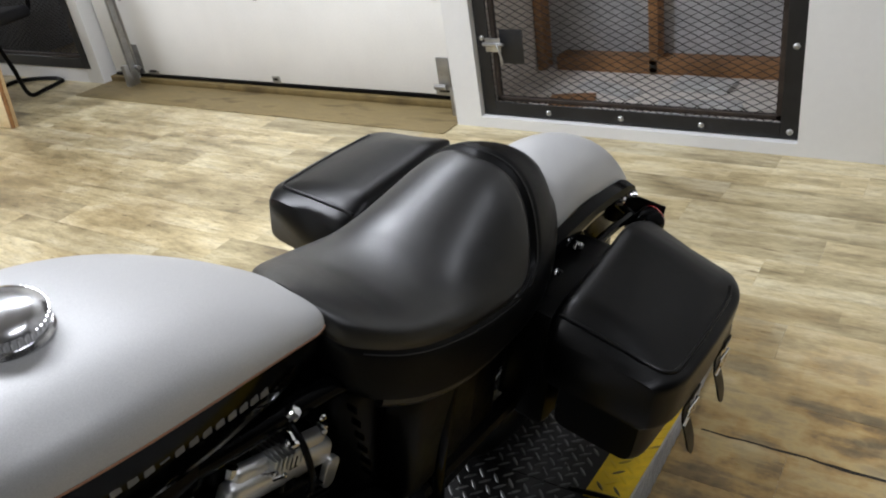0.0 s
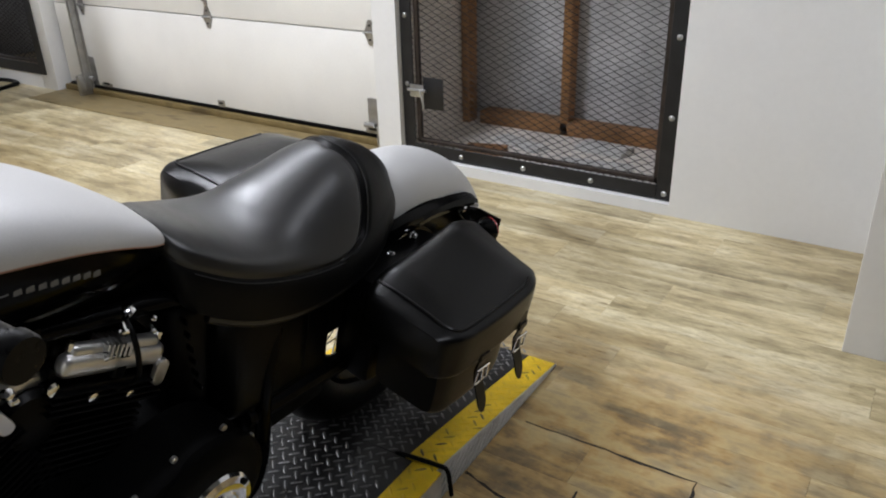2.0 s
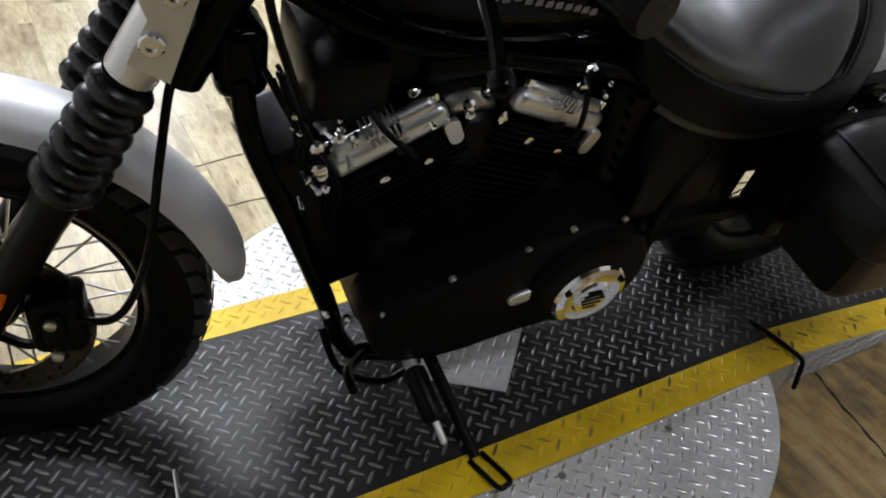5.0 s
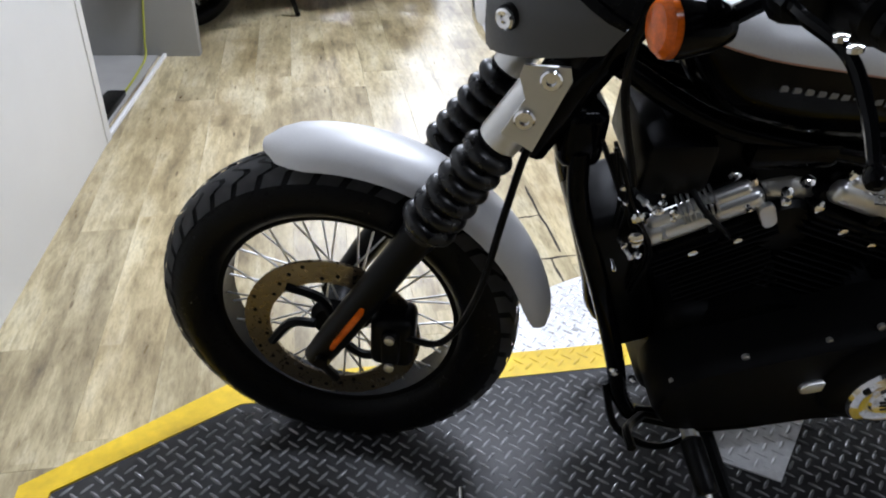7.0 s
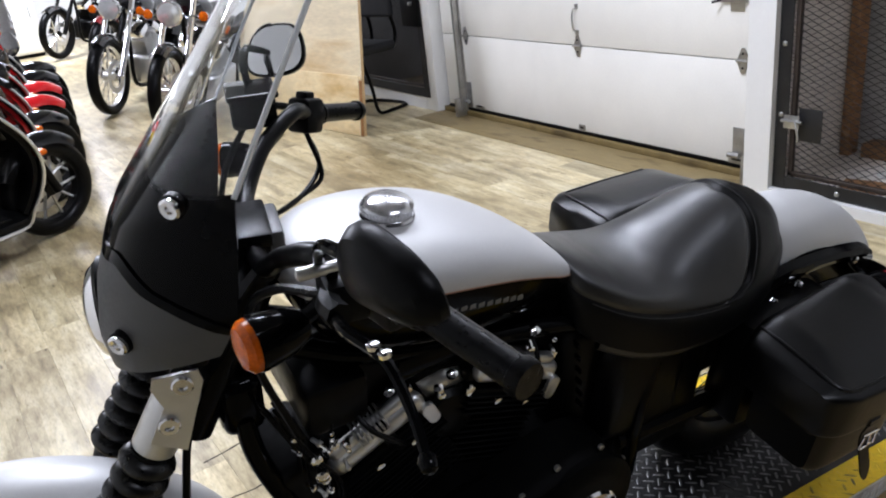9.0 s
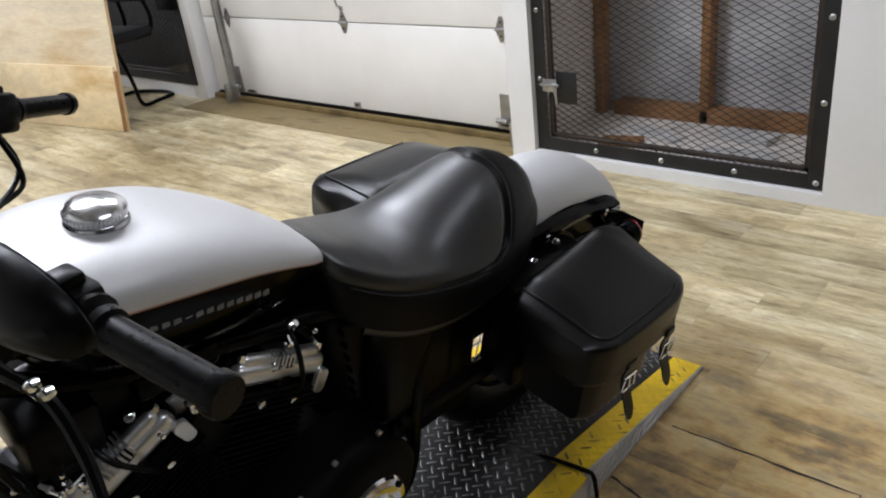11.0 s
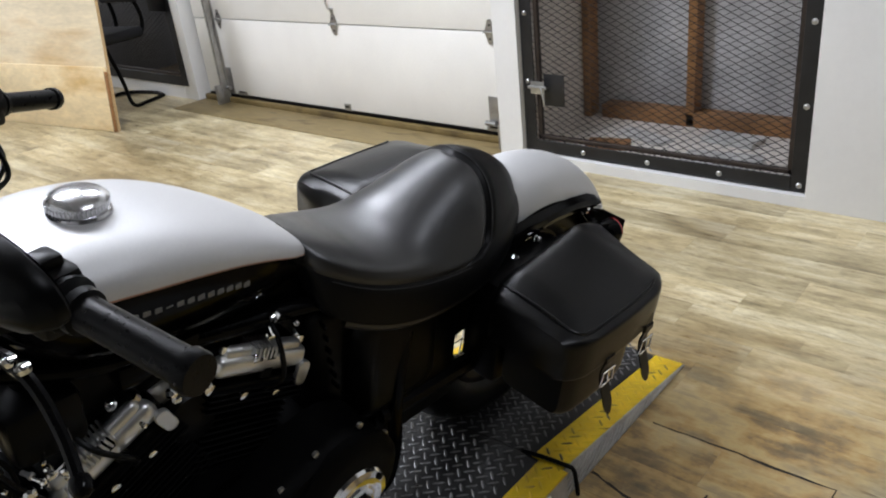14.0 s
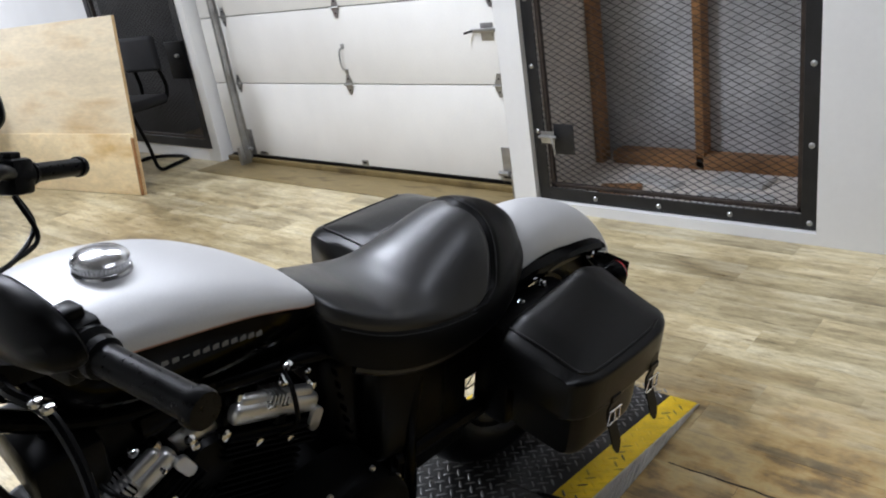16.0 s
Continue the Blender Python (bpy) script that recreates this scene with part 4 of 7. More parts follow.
for i in range(25):
    a = radians(109 - i / 24 * 105)      # from in front of the crown, back and down
    rad = 0.340 + 0.018 * (i / 24) ** 2 - (0.010 if i in (0, 24) else 0.003 if i in (1, 23) else 0)
    end = min(1, (min(i, 24 - i) + 0.15) / 3.5)
    e = (1 - (1 - end) ** 2) ** 0.5
    ring = []
    for k in range(17):
        t = (k - 8) / 8
        y = math.sin(t * 1.35) * 0.064 * e
        dr = -(1 - math.cos(t * 1.35)) * 0.047 * e
        ring.append(AXLE_F + Vector((math.cos(a) * (rad + dr), y, math.sin(a) * (rad + dr))))
    rings.append(ring)
loft(bm, rings, caps=False, closed=False)
fix(bm)
bmesh.ops.solidify(bm, geom=bm.faces[:], thickness=0.004)
part("front_fender", bm, silver, bike, "silver painted front fender", STEER)

# --- triple clamps, headlamp
for s, r in ((0.60, 0.022), (0.71, 0.018)):
    bm = bmesh.new()
    tube(bm, [on_fork(s, -0.125), on_fork(s, -0.10) + Vector((0.012, 0, 0)), on_fork(s, 0) + Vector((0.05, 0, 0)), on_fork(s, 0.10) + Vector((0.012, 0, 0)), on_fork(s, 0.125)], r, 10)
    part("triple_clamp", bm, satin_black, bike, "", STEER)
lamp = part("headlamp", lathe(bmesh.new(), [(-0.075, 0.062), (-0.07, 0.070), (-0.05, 0.071), (0.0, 0.066), (0.05, 0.045), (0.07, 0.015)], (0.262, 0, 0.862), (1, 0, 0.05), 36), satin_black, bike, "round headlamp behind the screen", STEER)
part("lens", lathe(bmesh.new(), [(-0.098, 0.01), (-0.094, 0.034), (-0.085, 0.055), (-0.075, 0.064)], (0.262, 0, 0.862), (1, 0, 0.05), 36), chrome, lamp, "bright headlamp lens")

# --- screen and lower fairing, one curved shell
SHELL = [(0, 0.186, 0.815, 0.322, 0.866, 0.172), (1, 0.180, 0.862, 0.346, 0.915, 0.190), (2, 0.193, 0.925, 0.357, 0.985, 0.196), (3, 0.226, 1.002, 0.364, 1.062, 0.195),
         (4, 0.288, 1.084, 0.407, 1.146, 0.190), (5, 0.346, 1.161, 0.456, 1.235, 0.180), (6, 0.400, 1.235, 0.495, 1.300, 0.160), (7, 0.440, 1.290, 0.500, 1.335, 0.110), (7.6, 0.462, 1.315, 0.485, 1.335, 0.05)]


def shell(u, s):
    for r0, r1 in zip(SHELL, SHELL[1:]):
        if s <= r1[0]:
            t = (s - r0[0]) / (r1[0] - r0[0])
            cx, cz, ex, ez, w = (p + (q - p) * t for p, q in zip(r0[1:], r1[1:]))
            k = abs(u) ** 3.2
            return Vector((cx + (ex - cx) * k, u * w, cz + (ez - cz) * k))
    return shell(u, SHELL[-1][0])


def s_band(u):
    k = max(0.0, (abs(u) - 0.5) / 0.5)
    return 2.5 - 1.8 * k ** 1.6


def shell_piece(name, lo, hi, mat, label, thick, nu=44, nv=16, u0=-1.0, u1=1.0, off=0.0):
    bm = bmesh.new()
    rows = []
    for j in range(nv + 1):
        row = []
        for i in range(nu + 1):
            u = u0 + (u1 - u0) * i / nu
            p = shell(u, lo(u) + (hi(u) - lo(u)) * j / nv)
            row.append(p + Vector((-off, math.copysign(off, u) * abs(u), 0)))
        rows.append(row)
    loft(bm, rows, caps=False, closed=False)
    fix(bm)
    bmesh.ops.solidify(bm, geom=bm.faces[:], thickness=thick)
    return part(name, bm, mat, bike, label, STEER, 40)


def s_low(u):
    return 0.0 if abs(u) > 0.34 else 1.75 * (1 - (u / 0.34) ** 2) ** 0.5


panel_grey = paint("panel_grey", (0.06, 0.061, 0.062), 0.5, var=0.08, scale=5, fine=200)
shell_piece("lower_fairing", s_low, s_band, panel_grey, "satin grey lower fairing panel", 0.003)
shell_piece("fairing_band", lambda u: s_band(u) - 0.02, lambda u: s_band(u) + 0.16, gloss_black, "gloss black trim band", 0.004, nv=3, off=0.0025)
shell_piece("upper_fairing", lambda u: s_band(u) + 0.1, lambda u: 3.85 - 0.8 * u * u, gloss_black, "gloss black upper fairing", 0.003)


def screen_mat():
    m, nt, b = nodes_of("clear_screen")
    b.inputs["Base Color"].default_value = (0.93, 0.95, 0.96, 1)
    b.inputs["Transmission Weight"].default_value = 1.0
    b.inputs["IOR"].default_value = 1.22
    v = coords(nt)
    nt.links.new(ramp(nt, noise_tex(nt, v, 25, 4), [(0.4, grey(0.0)), (0.75, grey(0.03))]), b.inputs["Roughness"])
    return m


clear = screen_mat()
scr = shell_piece("windscreen", lambda u: 3.8 - 0.8 * u * u, lambda u: 7.55, clear, "clear polycarbonate windscreen", 0.003, nv=26)
scr.visible_shadow = False
edge_mat = paint("screen_edge", (0.72, 0.74, 0.75), 0.25, var=0.08)
for u in (-1, 1):
    part("screen_edge", tube(bmesh.new(), [shell(u, 3.0 + k * 0.43) for k in range(11)], 0.0032, 8, 3), edge_mat, bike, "polished screen edge", STEER)
for sy in (-1, 1):
    for u, s in ((0.62, 1.05), (0.80, 3.2)):
        p = shell(sy * u, s)
        n = Vector((-0.55, sy * 0.8, -0.1)).normalized()
        cap_ = part("screen_grommet", lathe(bmesh.new(), [(-0.004, 0.015), (0.004, 0.015), (0.006, 0.013), (0.006, 0.010)], p, n, 22), rubber, bike, "", STEER)
        part("screen_bolt", lathe(bmesh.new(), [(0.006, 0.0125), (0.010, 0.0125), (0.012, 0.010), (0.011, 0.005), (0.008, 0.004)], p, n, 22), chrome, cap_, "chrome bolt")
part("screen_tag", boxed(0.315, 0.322, -0.165, -0.155, 0.985, 1.03, 0.002), red_lens, bike, "red tag", STEER)

# --- handlebar
BAR_L = [(0.378, -0.02, 0.932), (0.386, -0.11, 0.938), (0.405, -0.19, 0.985), (0.432, -0.27, 1.022), (0.468, -0.315, 1.015), (0.508, -0.36, 0.998), (0.565, -0.48, 0.983)]
BAR_R = [(0.378, 0.02, 0.932), (0.386, 0.11, 0.945), (0.425, 0.19, 0.985), (0.482, 0.27, 1.005), (0.505, 0.315, 0.99), (0.53, 0.36, 0.972), (0.622, 0.46, 0.938)]
part("handlebar", tube(bmesh.new(), BAR_L[::-1] + BAR_R, 0.0125, 12, 6), satin_black, bike, "black handlebar", STEER)
for i, (p0, p1) in enumerate(((BAR_L[-2], BAR_L[-1]), (BAR_R[-2], BAR_R[-1]))):
    p0, p1 = Vector(p0), Vector(p1)
    L = (p1 - p0).length
    part("grip", lathe(bmesh.new(), [(0, 0.017), (0.002, 0.021), (0.010, 0.020), (0.012, 0.0158), (L - 0.014, 0.0158), (L - 0.012, 0.0185), (L - 0.003, 0.0185), (L + 0.001, 0.017), (L + 0.001, 0.002)], p0, p1 - p0, 24), rubber, bike, "black rubber grip", STEER)
    d = (p1 - p0).normalized()
    bm = bmesh.new()
    lathe(bm, [(-0.062, 0.016), (-0.058, 0.024), (-0.03, 0.027), (-0.008, 0.025), (-0.002, 0.018)], p0, d, 16)
    q = p0 - d * 0.035
    box(bm, -0.02, 0.025, -0.024, 0.024, -0.03, 0.028, 0.008, 2, Matrix.Translation(q) @ d.to_track_quat("Y", "Z").to_matrix().to_4x4())
    box(bm, -0.012, 0.012, -0.012, 0.012, 0.02, 0.038, 0.004, 2, Matrix.Translation(q) @ d.to_track_quat("Y", "Z").to_matrix().to_4x4())
    sw = part("switch_housing", bm, satin_black, bike, "black switch housing", STEER)
# clamp riser
bm = bmesh.new()
for y in (-0.04, 0.04):
    box(bm, 0.355, 0.402, y - 0.018, y + 0.018, 0.885, 0.95, 0.008)
box(bm, 0.352, 0.405, -0.06, 0.06, 0.935, 0.956, 0.006)
part("handlebar_clamp", bm, satin_black, bike, "", STEER)
part("clamp_cover", boxed(0.40, 0.42, -0.045, 0.055, 0.895, 0.95, 0.006), panel_grey, bike, "grey cover at the handlebar clamp", STEER)
# clutch lever and perch, near side
bm = bmesh.new()
box(bm, 0.425, 0.475, -0.335, -0.275, 0.975, 1.02, 0.012)
tube(bm, [(0.44, -0.30, 1.0), (0.43, -0.335, 1.002), (0.435, -0.36, 1.003)], 0.013, 8)
perch = part("clutch_perch", bm, satin_black, bike, "", STEER)
bm = bmesh.new()
tube(bm, [(0.428, -0.335, 1.002), (0.435, -0.385, 1.004), (0.458, -0.427, 0.996), (0.468, -0.468, 0.973), (0.470, -0.506, 0.951)], 0.006, 8, 6, lambda t: 0.0062 - 0.0015 * t)
lathe(bm, [(-0.009, 0.003), (-0.006, 0.007), (0, 0.0085), (0.006, 0.007), (0.009, 0.003)], (0.470, -0.508, 0.95), (0, -1, -0.5), 12)
part("clutch_lever", bm, gloss_black, bike, "black clutch lever", STEER)
for p in ((0.452, -0.418, 1.003), (0.459, -0.430, 1.001)):
    part("lever_screw", lathe(bmesh.new(), [(0, 0.006), (0.004, 0.006), (0.005, 0.003)], p, (-0.2, 0, 1), 10), chrome, bike, "", STEER)
part("clutch_cable", tube(bmesh.new(), [(0.43, -0.30, 0.995), (0.39, -0.22, 0.965), (0.36, -0.16, 0.91), (0.36, -0.11, 0.80), (0.40, -0.09, 0.66)], 0.0055, 8), rubber, bike, "", STEER)
# brake lever and reservoir, far side
bm = bmesh.new()
box(bm, 0.385, 0.455, 0.235, 0.325, 0.995, 1.045, 0.008)
box(bm, 0.38, 0.46, 0.23, 0.33, 1.042, 1.052, 0.004)
part("brake_reservoir", bm, gloss_black, bike, "black brake fluid reservoir", STEER)
part("brake_lever", tube(bmesh.new(), [(0.43, 0.33, 1.0), (0.455, 0.38, 0.99), (0.51, 0.43, 0.965), (0.545, 0.49, 0.945)], 0.0065, 8), wrinkle_black, bike, "black brake lever", STEER)
part("brake_line", tube(bmesh.new(), [(0.40, 0.25, 0.995), (0.365, 0.21, 0.95), (0.345, 0.14, 0.90), (0.335, 0.08, 0.84)], 0.005, 8), rubber, bike, "", STEER)
for k in range(2):
    part("switch_cable", tube(bmesh.new(), [(0.50, 0.31 - k * 0.03, 0.965), (0.515, 0.28 - k * 0.02, 0.91 - 0.012 * k), (0.47, 0.20, 0.89), (0.41, 0.11, 0.90), (0.385, 0.07, 0.91)], 0.004, 8), rubber, bike, "", STEER)


def mirror(y_sign, c, normal, up, hw, hh):
    n = Vector(normal).normalized()
    u = (Vector(up) - n * Vector(up).dot(n)).normalized()
    r = u.cross(n)
    c = Vector(c)

    def outline(k, sc):
        a = k * math.tau / 28
        x, z = math.cos(a), math.sin(a)
        x, z = math.copysign(abs(x) ** 0.75, x), math.copysign(abs(z) ** 0.8, z)
        taper = 1 + 0.28 * x * (1 if y_sign < 0 else 0)
        return c + r * (x * hw * sc * (1 - 0.14 * z)) + u * (z * hh * sc * taper + 0.12 * hh * x * y_sign)

    bm = bmesh.new()
    loft(bm, [[outline(k, sc) + n * off for k in range(28)] for off, sc in ((0.004, 0.97), (0.002, 1.0), (-0.006, 1.0), (-0.018, 0.86), (-0.026, 0.55), (-0.029, 0.2))])
    ob = part("mirror", fix(bm), satin_black, bike, "black mirror", STEER)
    bm = bmesh.new()
    bm.faces.new([bm.verts.new(outline(k, 0.9) + n * 0.0062) for k in range(28)])
    part("mirror_glass", fix(bm), mirror_glass, ob, "mirror glass", None)
    return ob


mirror_glass = paint("mirror_silver", (0.86, 0.87, 0.88), 0.03, 1.0, var=0.02, rough_var=0.01)
mirror(-1, (0.466, -0.452, 1.088), (0.75, 0.30, 0.12), (0.35, 0.05, 1), 0.060, 0.034)
mirror(1, (0.476, 0.385, 1.082), (-0.35, -0.88, 0.38), (0.05, 0.1, 1), 0.051, 0.045)
part("mirror_stem", tube(bmesh.new(), [(0.44, -0.31, 1.015), (0.425, -0.34, 1.05), (0.425, -0.38, 1.085), (0.445, -0.43, 1.088)], 0.006, 8), gloss_black, bike, "", STEER)
part("mirror_stem", tube(bmesh.new(), [(0.42, 0.30, 1.045), (0.415, 0.31, 1.085), (0.425, 0.34, 1.10), (0.455, 0.375, 1.085)], 0.006, 8), gloss_black, bike, "", STEER)
part("stem_nut", lathe(bmesh.new(), [(0, 0.003), (0.002, 0.0062), (0.026, 0.0062), (0.028, 0.005), (0.04, 0.005)], (0.402, -0.345, 1.043), (0.98, -0.1, 0.15), 16), alu, bike, "bare alloy mirror nut", STEER)
# turn signals at the bars
for c, sy in (((0.362, -0.300, 0.955), -1), ((0.372, 0.262, 0.945), 1)):
    c = Vector(c)
    d = Vector((-1, sy * 0.34, -0.02)).normalized()
    sig = part("turn_signal", lathe(bmesh.new(), [(-0.055, 0.004), (-0.05, 0.016), (-0.03, 0.025), (0.0, 0.029), (0.006, 0.029)], c, d, 24), gloss_black, bike, "black bullet turn signal", STEER)
    part("signal_lens", lathe(bmesh.new(), [(0.004, 0.028), (0.012, 0.027), (0.018, 0.021), (0.021, 0.008)], c, d, 24), amber, sig, "amber lens")
    part("signal_stalk", tube(bmesh.new(), [c - d * 0.03, c + Vector((0.05, -sy * 0.015, 0.01)), c + Vector((0.085, -sy * 0.01, 0.04))], 0.009, 8), gloss_black, bike, "", STEER)

# --- tank
TANK = [(0.402, 0.014, 0.872, 0.866, 0.858), (0.410, 0.055, 0.888, 0.866, 0.835), (0.428, 0.085, 0.900, 0.866, 0.80), (0.46, 0.112, 0.910, 0.866, 0.765), (0.50, 0.129, 0.915, 0.864, 0.742), (0.57, 0.137, 0.912, 0.857, 0.722),
        (0.65, 0.134, 0.896, 0.842, 0.708), (0.72, 0.124, 0.868, 0.822, 0.70), (0.79, 0.104, 0.828, 0.790, 0.692), (0.84, 0.085, 0.792, 0.762, 0.69), (0.87, 0.068, 0.768, 0.745, 0.69), (0.886, 0.050, 0.752, 0.738, 0.69)]


def tank_at(x):
    return interp(TANK, x)


def tank_rings(lower):
    out = []
    for i in range(37):
        x = 0.402 + (0.886 - 0.402) * (i / 36) ** 1.15
        hw, top, zb, bot = tank_at(x)
        ring = []
        for k in range(25):
            t = k / 24
            a = math.pi * t
            c, s = math.cos(a), math.sin(a)
            if not lower:
                y = math.copysign(abs(c) ** 0.72, c) * hw
                z = zb + abs(s) ** 0.85 * (top - zb)
            else:
                y = math.copysign(abs(c) ** 0.45, c) * hw * (1 - 0.12 * s)
                z = zb - abs(s) ** 0.8 * (zb - bot)
            ring.append(Vector((x, y, z)))
        out.append(ring)
    return out


bm = bmesh.new()
loft(bm, tank_rings(False), caps=False, closed=False)
tank = part("fuel_tank", fix(bm), silver, bike, "silver painted upper fuel tank")
bm = bmesh.new()
loft(bm, tank_rings(True), caps=False, closed=False)
part("tank_lower", fix(bm), gloss_black, tank, "gloss black lower tank panel")
pin = paint("pinstripe", (0.34, 0.17, 0.10), 0.4)
for sy in (-1, 1):
    line = []
    for i in range(20):
        x = 0.43 + i / 19 * 0.44
        hw, top, zb, bot = tank_at(x)
        line.append((x, sy * (hw + 0.0006), zb + 0.001))
    part("pinstripe", tube(bmesh.new(), line, 0.0011, 6, 2), pin, tank, "thin copper pinstripe")
# lettering bars on the lower panel
letter = paint("lettering_grey", (0.15, 0.15, 0.147), 0.45)
for i in range(15):
    x = 0.512 + i * 0.0154
    hw, top, zb, bot = tank_at(x + 0.004)
    zc = zb - 0.034
    tall = 0.001 if i == 6 else 0.0042
    y = -hw * 0.967
    part("letter_bar", boxed(x, x + 0.0098, y - 0.0012, y + 0.004, zc - tall, zc + tall, 0.0003, 1), letter, tank)
capz = tank_at(0.574)[1]
cap_ob = part("filler_cap", lathe(bmesh.new(), [(-0.004, 0.040), (0.003, 0.040), (0.006, 0.038), (0.006, 0.036), (0.011, 0.0375), (0.019, 0.0375), (0.023, 0.034), (0.028, 0.024), (0.030, 0.010), (0.0303, 0.0)], (0.574, 0, capz - 0.002), (0.05, 0, 1), 48), paint("satin_chrome", (0.62, 0.62, 0.63), 0.2, 0.95, var=0.05, rough_var=0.04), tank, "chrome filler cap")
bm = bmesh.new()
for k in range(44):
    a = k * math.tau / 44
    p = Vector((0.574 + math.cos(a) * 0.0378, math.sin(a) * 0.0378, capz + 0.010))
    rod(bm, p, p + Vector((0, 0, 0.006)), 0.0012, 5)
part("cap_knurl", bm, chrome, cap_ob)

# --- seat: rows of x, top of the crown, shoulder (y, z), lower edge (y, z)
SEAT = [(0.874, 0.766, 0.046, 0.742, 0.066, 0.675), (0.885, 0.760, 0.070, 0.735, 0.098, 0.640), (0.91, 0.748, 0.092, 0.724, 0.120, 0.622), (0.95, 0.727, 0.110, 0.704, 0.138, 0.603), (1.00, 0.703, 0.122, 0.684, 0.150, 0.584), (1.07, 0.697, 0.130, 0.662, 0.158, 0.568),
        (1.14, 0.722, 0.136, 0.646, 0.161, 0.565), (1.20, 0.744, 0.138, 0.640, 0.162, 0.570), (1.25, 0.760, 0.135, 0.643, 0.158, 0.578), (1.30, 0.763, 0.124, 0.651, 0.145, 0.588), (1.35, 0.746, 0.103, 0.662, 0.123, 0.600), (1.40, 0.720, 0.074, 0.662, 0.093, 0.612), (1.435, 0.690, 0.042, 0.655, 0.058, 0.624), (1.450, 0.664, 0.015, 0.650, 0.020, 0.635)]
PAD_X, PAD_V = 1.25, 1.26


def pad_edge(v):
    """Where the pad ends at the back, v from 0 on the spine to 1 at the shoulder."""
    return 1.276 + 0.010 * math.sin(min(v, 1.0) * math.pi) - 0.030 * min(v, 1.0) ** 6 - 0.30 * max(0.0, min(v, PAD_V) - 1) ** 1.2


def seat_point(x, v, grow=0.0):
    """v: 0 the spine, 1 the shoulder, 2 the lower edge, 3 the spine below."""
    zt, yp, zp, yb, zb = interp(SEAT, x)
    if v <= 1:
        y, z = yp * v, zt - (zt - zp) * (0.55 * v * v + 0.45 * v ** 4)
    elif v <= 2:
        k = v - 1
        y, z = yp + (yb - yp) * k + 0.007 * math.sin(k * math.pi), zp + (zb - zp) * k
    else:
        y, z = yb * (3 - v), zb - 0.012 * math.sin((v - 2) * math.pi / 2)
    # sewn grooves down the side and across the back of the pad
    if v <= 2:
        d = x - pad_edge(v)
        dip = 0.0035 * math.exp(-((v - PAD_V) / 0.045) ** 2) if d < 0 else 0.0
        if v < PAD_V:
            dip += 0.0042 * math.exp(-(d / 0.006) ** 2) + 0.002 * math.exp(-((d - 0.018) / 0.004) ** 2)
            t = max(0.0, min(1.0, d / 0.02))
            back = max(0.0, min(1.0, (1.43 - x) / 0.06))
            grow += 0.004 * t * t * (3 - 2 * t) * back
        grow -= dip
    return Vector((x, y + grow * min(1.0, v), z + grow * max(0.0, 1 - 0.7 * v)))


def seat_row(x):
    """One row across the seat; the rows bend so that one follows the back of the pad."""
    bend = max(0.0, 1 - abs(x - PAD_X) / 0.19)
    bend = bend * bend * (3 - 2 * bend)
    return [seat_point(x + (pad_edge(v) - PAD_X) * bend, v) for v in SEAT_V]


SEAT_V = [k / 16 for k in range(17)] + [1.06, 1.12, 1.17, 1.22, 1.24, PAD_V, 1.28, 1.31, 1.36, 1.45, 1.6, 1.75, 1.88, 2.0, 2.15, 2.5, 3.0]
bm = bmesh.new()
rings = []
for x in [0.874 + (PAD_X - 0.874) * i / 90 for i in range(90)] + [PAD_X + (1.450 - PAD_X) * i / 60 for i in range(61)]:
    near_side = seat_row(x)
    rings.append([Vector((p.x, -p.y, p.z)) for p in near_side] + [p.copy() for p in near_side[-2:0:-1]])
loft(bm, rings)
bm.verts.index_update()
row_len, pad_k = len(rings[0]), SEAT_V.index(PAD_V)
for f in bm.faces:
    ids = [v.index for v in f.verts]
    ks = [min(k % row_len, row_len - k % row_len) for k in ids]
    f.material_index = 0 if max(k // row_len for k in ids) <= 90 and max(ks) <= pad_k else 1
fix(bm)
seat = part("seat", bm, [leather, rim_leather], bike, "black leather solo seat with a stitched pad", None, 60)
thread = paint("seat_thread", (0.03, 0.03, 0.031), 0.5)
for line in ([seat_point(pad_edge(v) + 0.012, v, 0.0012) for v in [k / 20 for k in range(24)]],
             [seat_point(0.90 + 0.29 * k / 20, PAD_V + 0.06, 0.0006) for k in range(21)]):
    for sy in (-1, 1):
        part("stitching", tube(bmesh.new(), [Vector((p.x, sy * p.y, p.z)) for p in line], 0.0009, 5, 2), thread, seat)
# lip under the seat
for sy in (-1, 1):
    lip = []
    for k in range(12):
        x = 0.915 + 0.42 * k / 11
        zt, yp, zp, yb, zb = interp(SEAT, x)
        lip.append((x, sy * (yb - 0.012), zb - 0.008))
    part("seat_skirt", tube(bmesh.new(), lip, 0.010, 10, 3), leather, seat, "glossy black lip under the seat")

# --- rear fender, struts
FC = Vector((1.47, 0, 0.285))
bm = bmesh.new()
rings = []
for i in range(33):
    a = radians(108 - i / 32 * 88)
    rad = 0.398
    ring = []
    e = 1 - 0.28 * max(0, (i - 26) / 6) ** 2
    for k in range(25):
        t = (k - 12) / 12
        y = math.sin(max(-1, min(1, t)) * 1.5) * 0.098 * e
        dr = -(1 - math.cos(t * 1.5)) * 0.078
        ring.append(FC + Vector((math.cos(a) * (rad + dr), y, math.sin(a) * (rad + dr))))
    rings.append(ring)
loft(bm, rings, caps=False, closed=False)
fix(bm)
bmesh.ops.solidify(bm, geom=bm.faces[:], thickness=0.004)
part("rear_fender", bm, silver, bike, "silver painted bobbed rear fender")
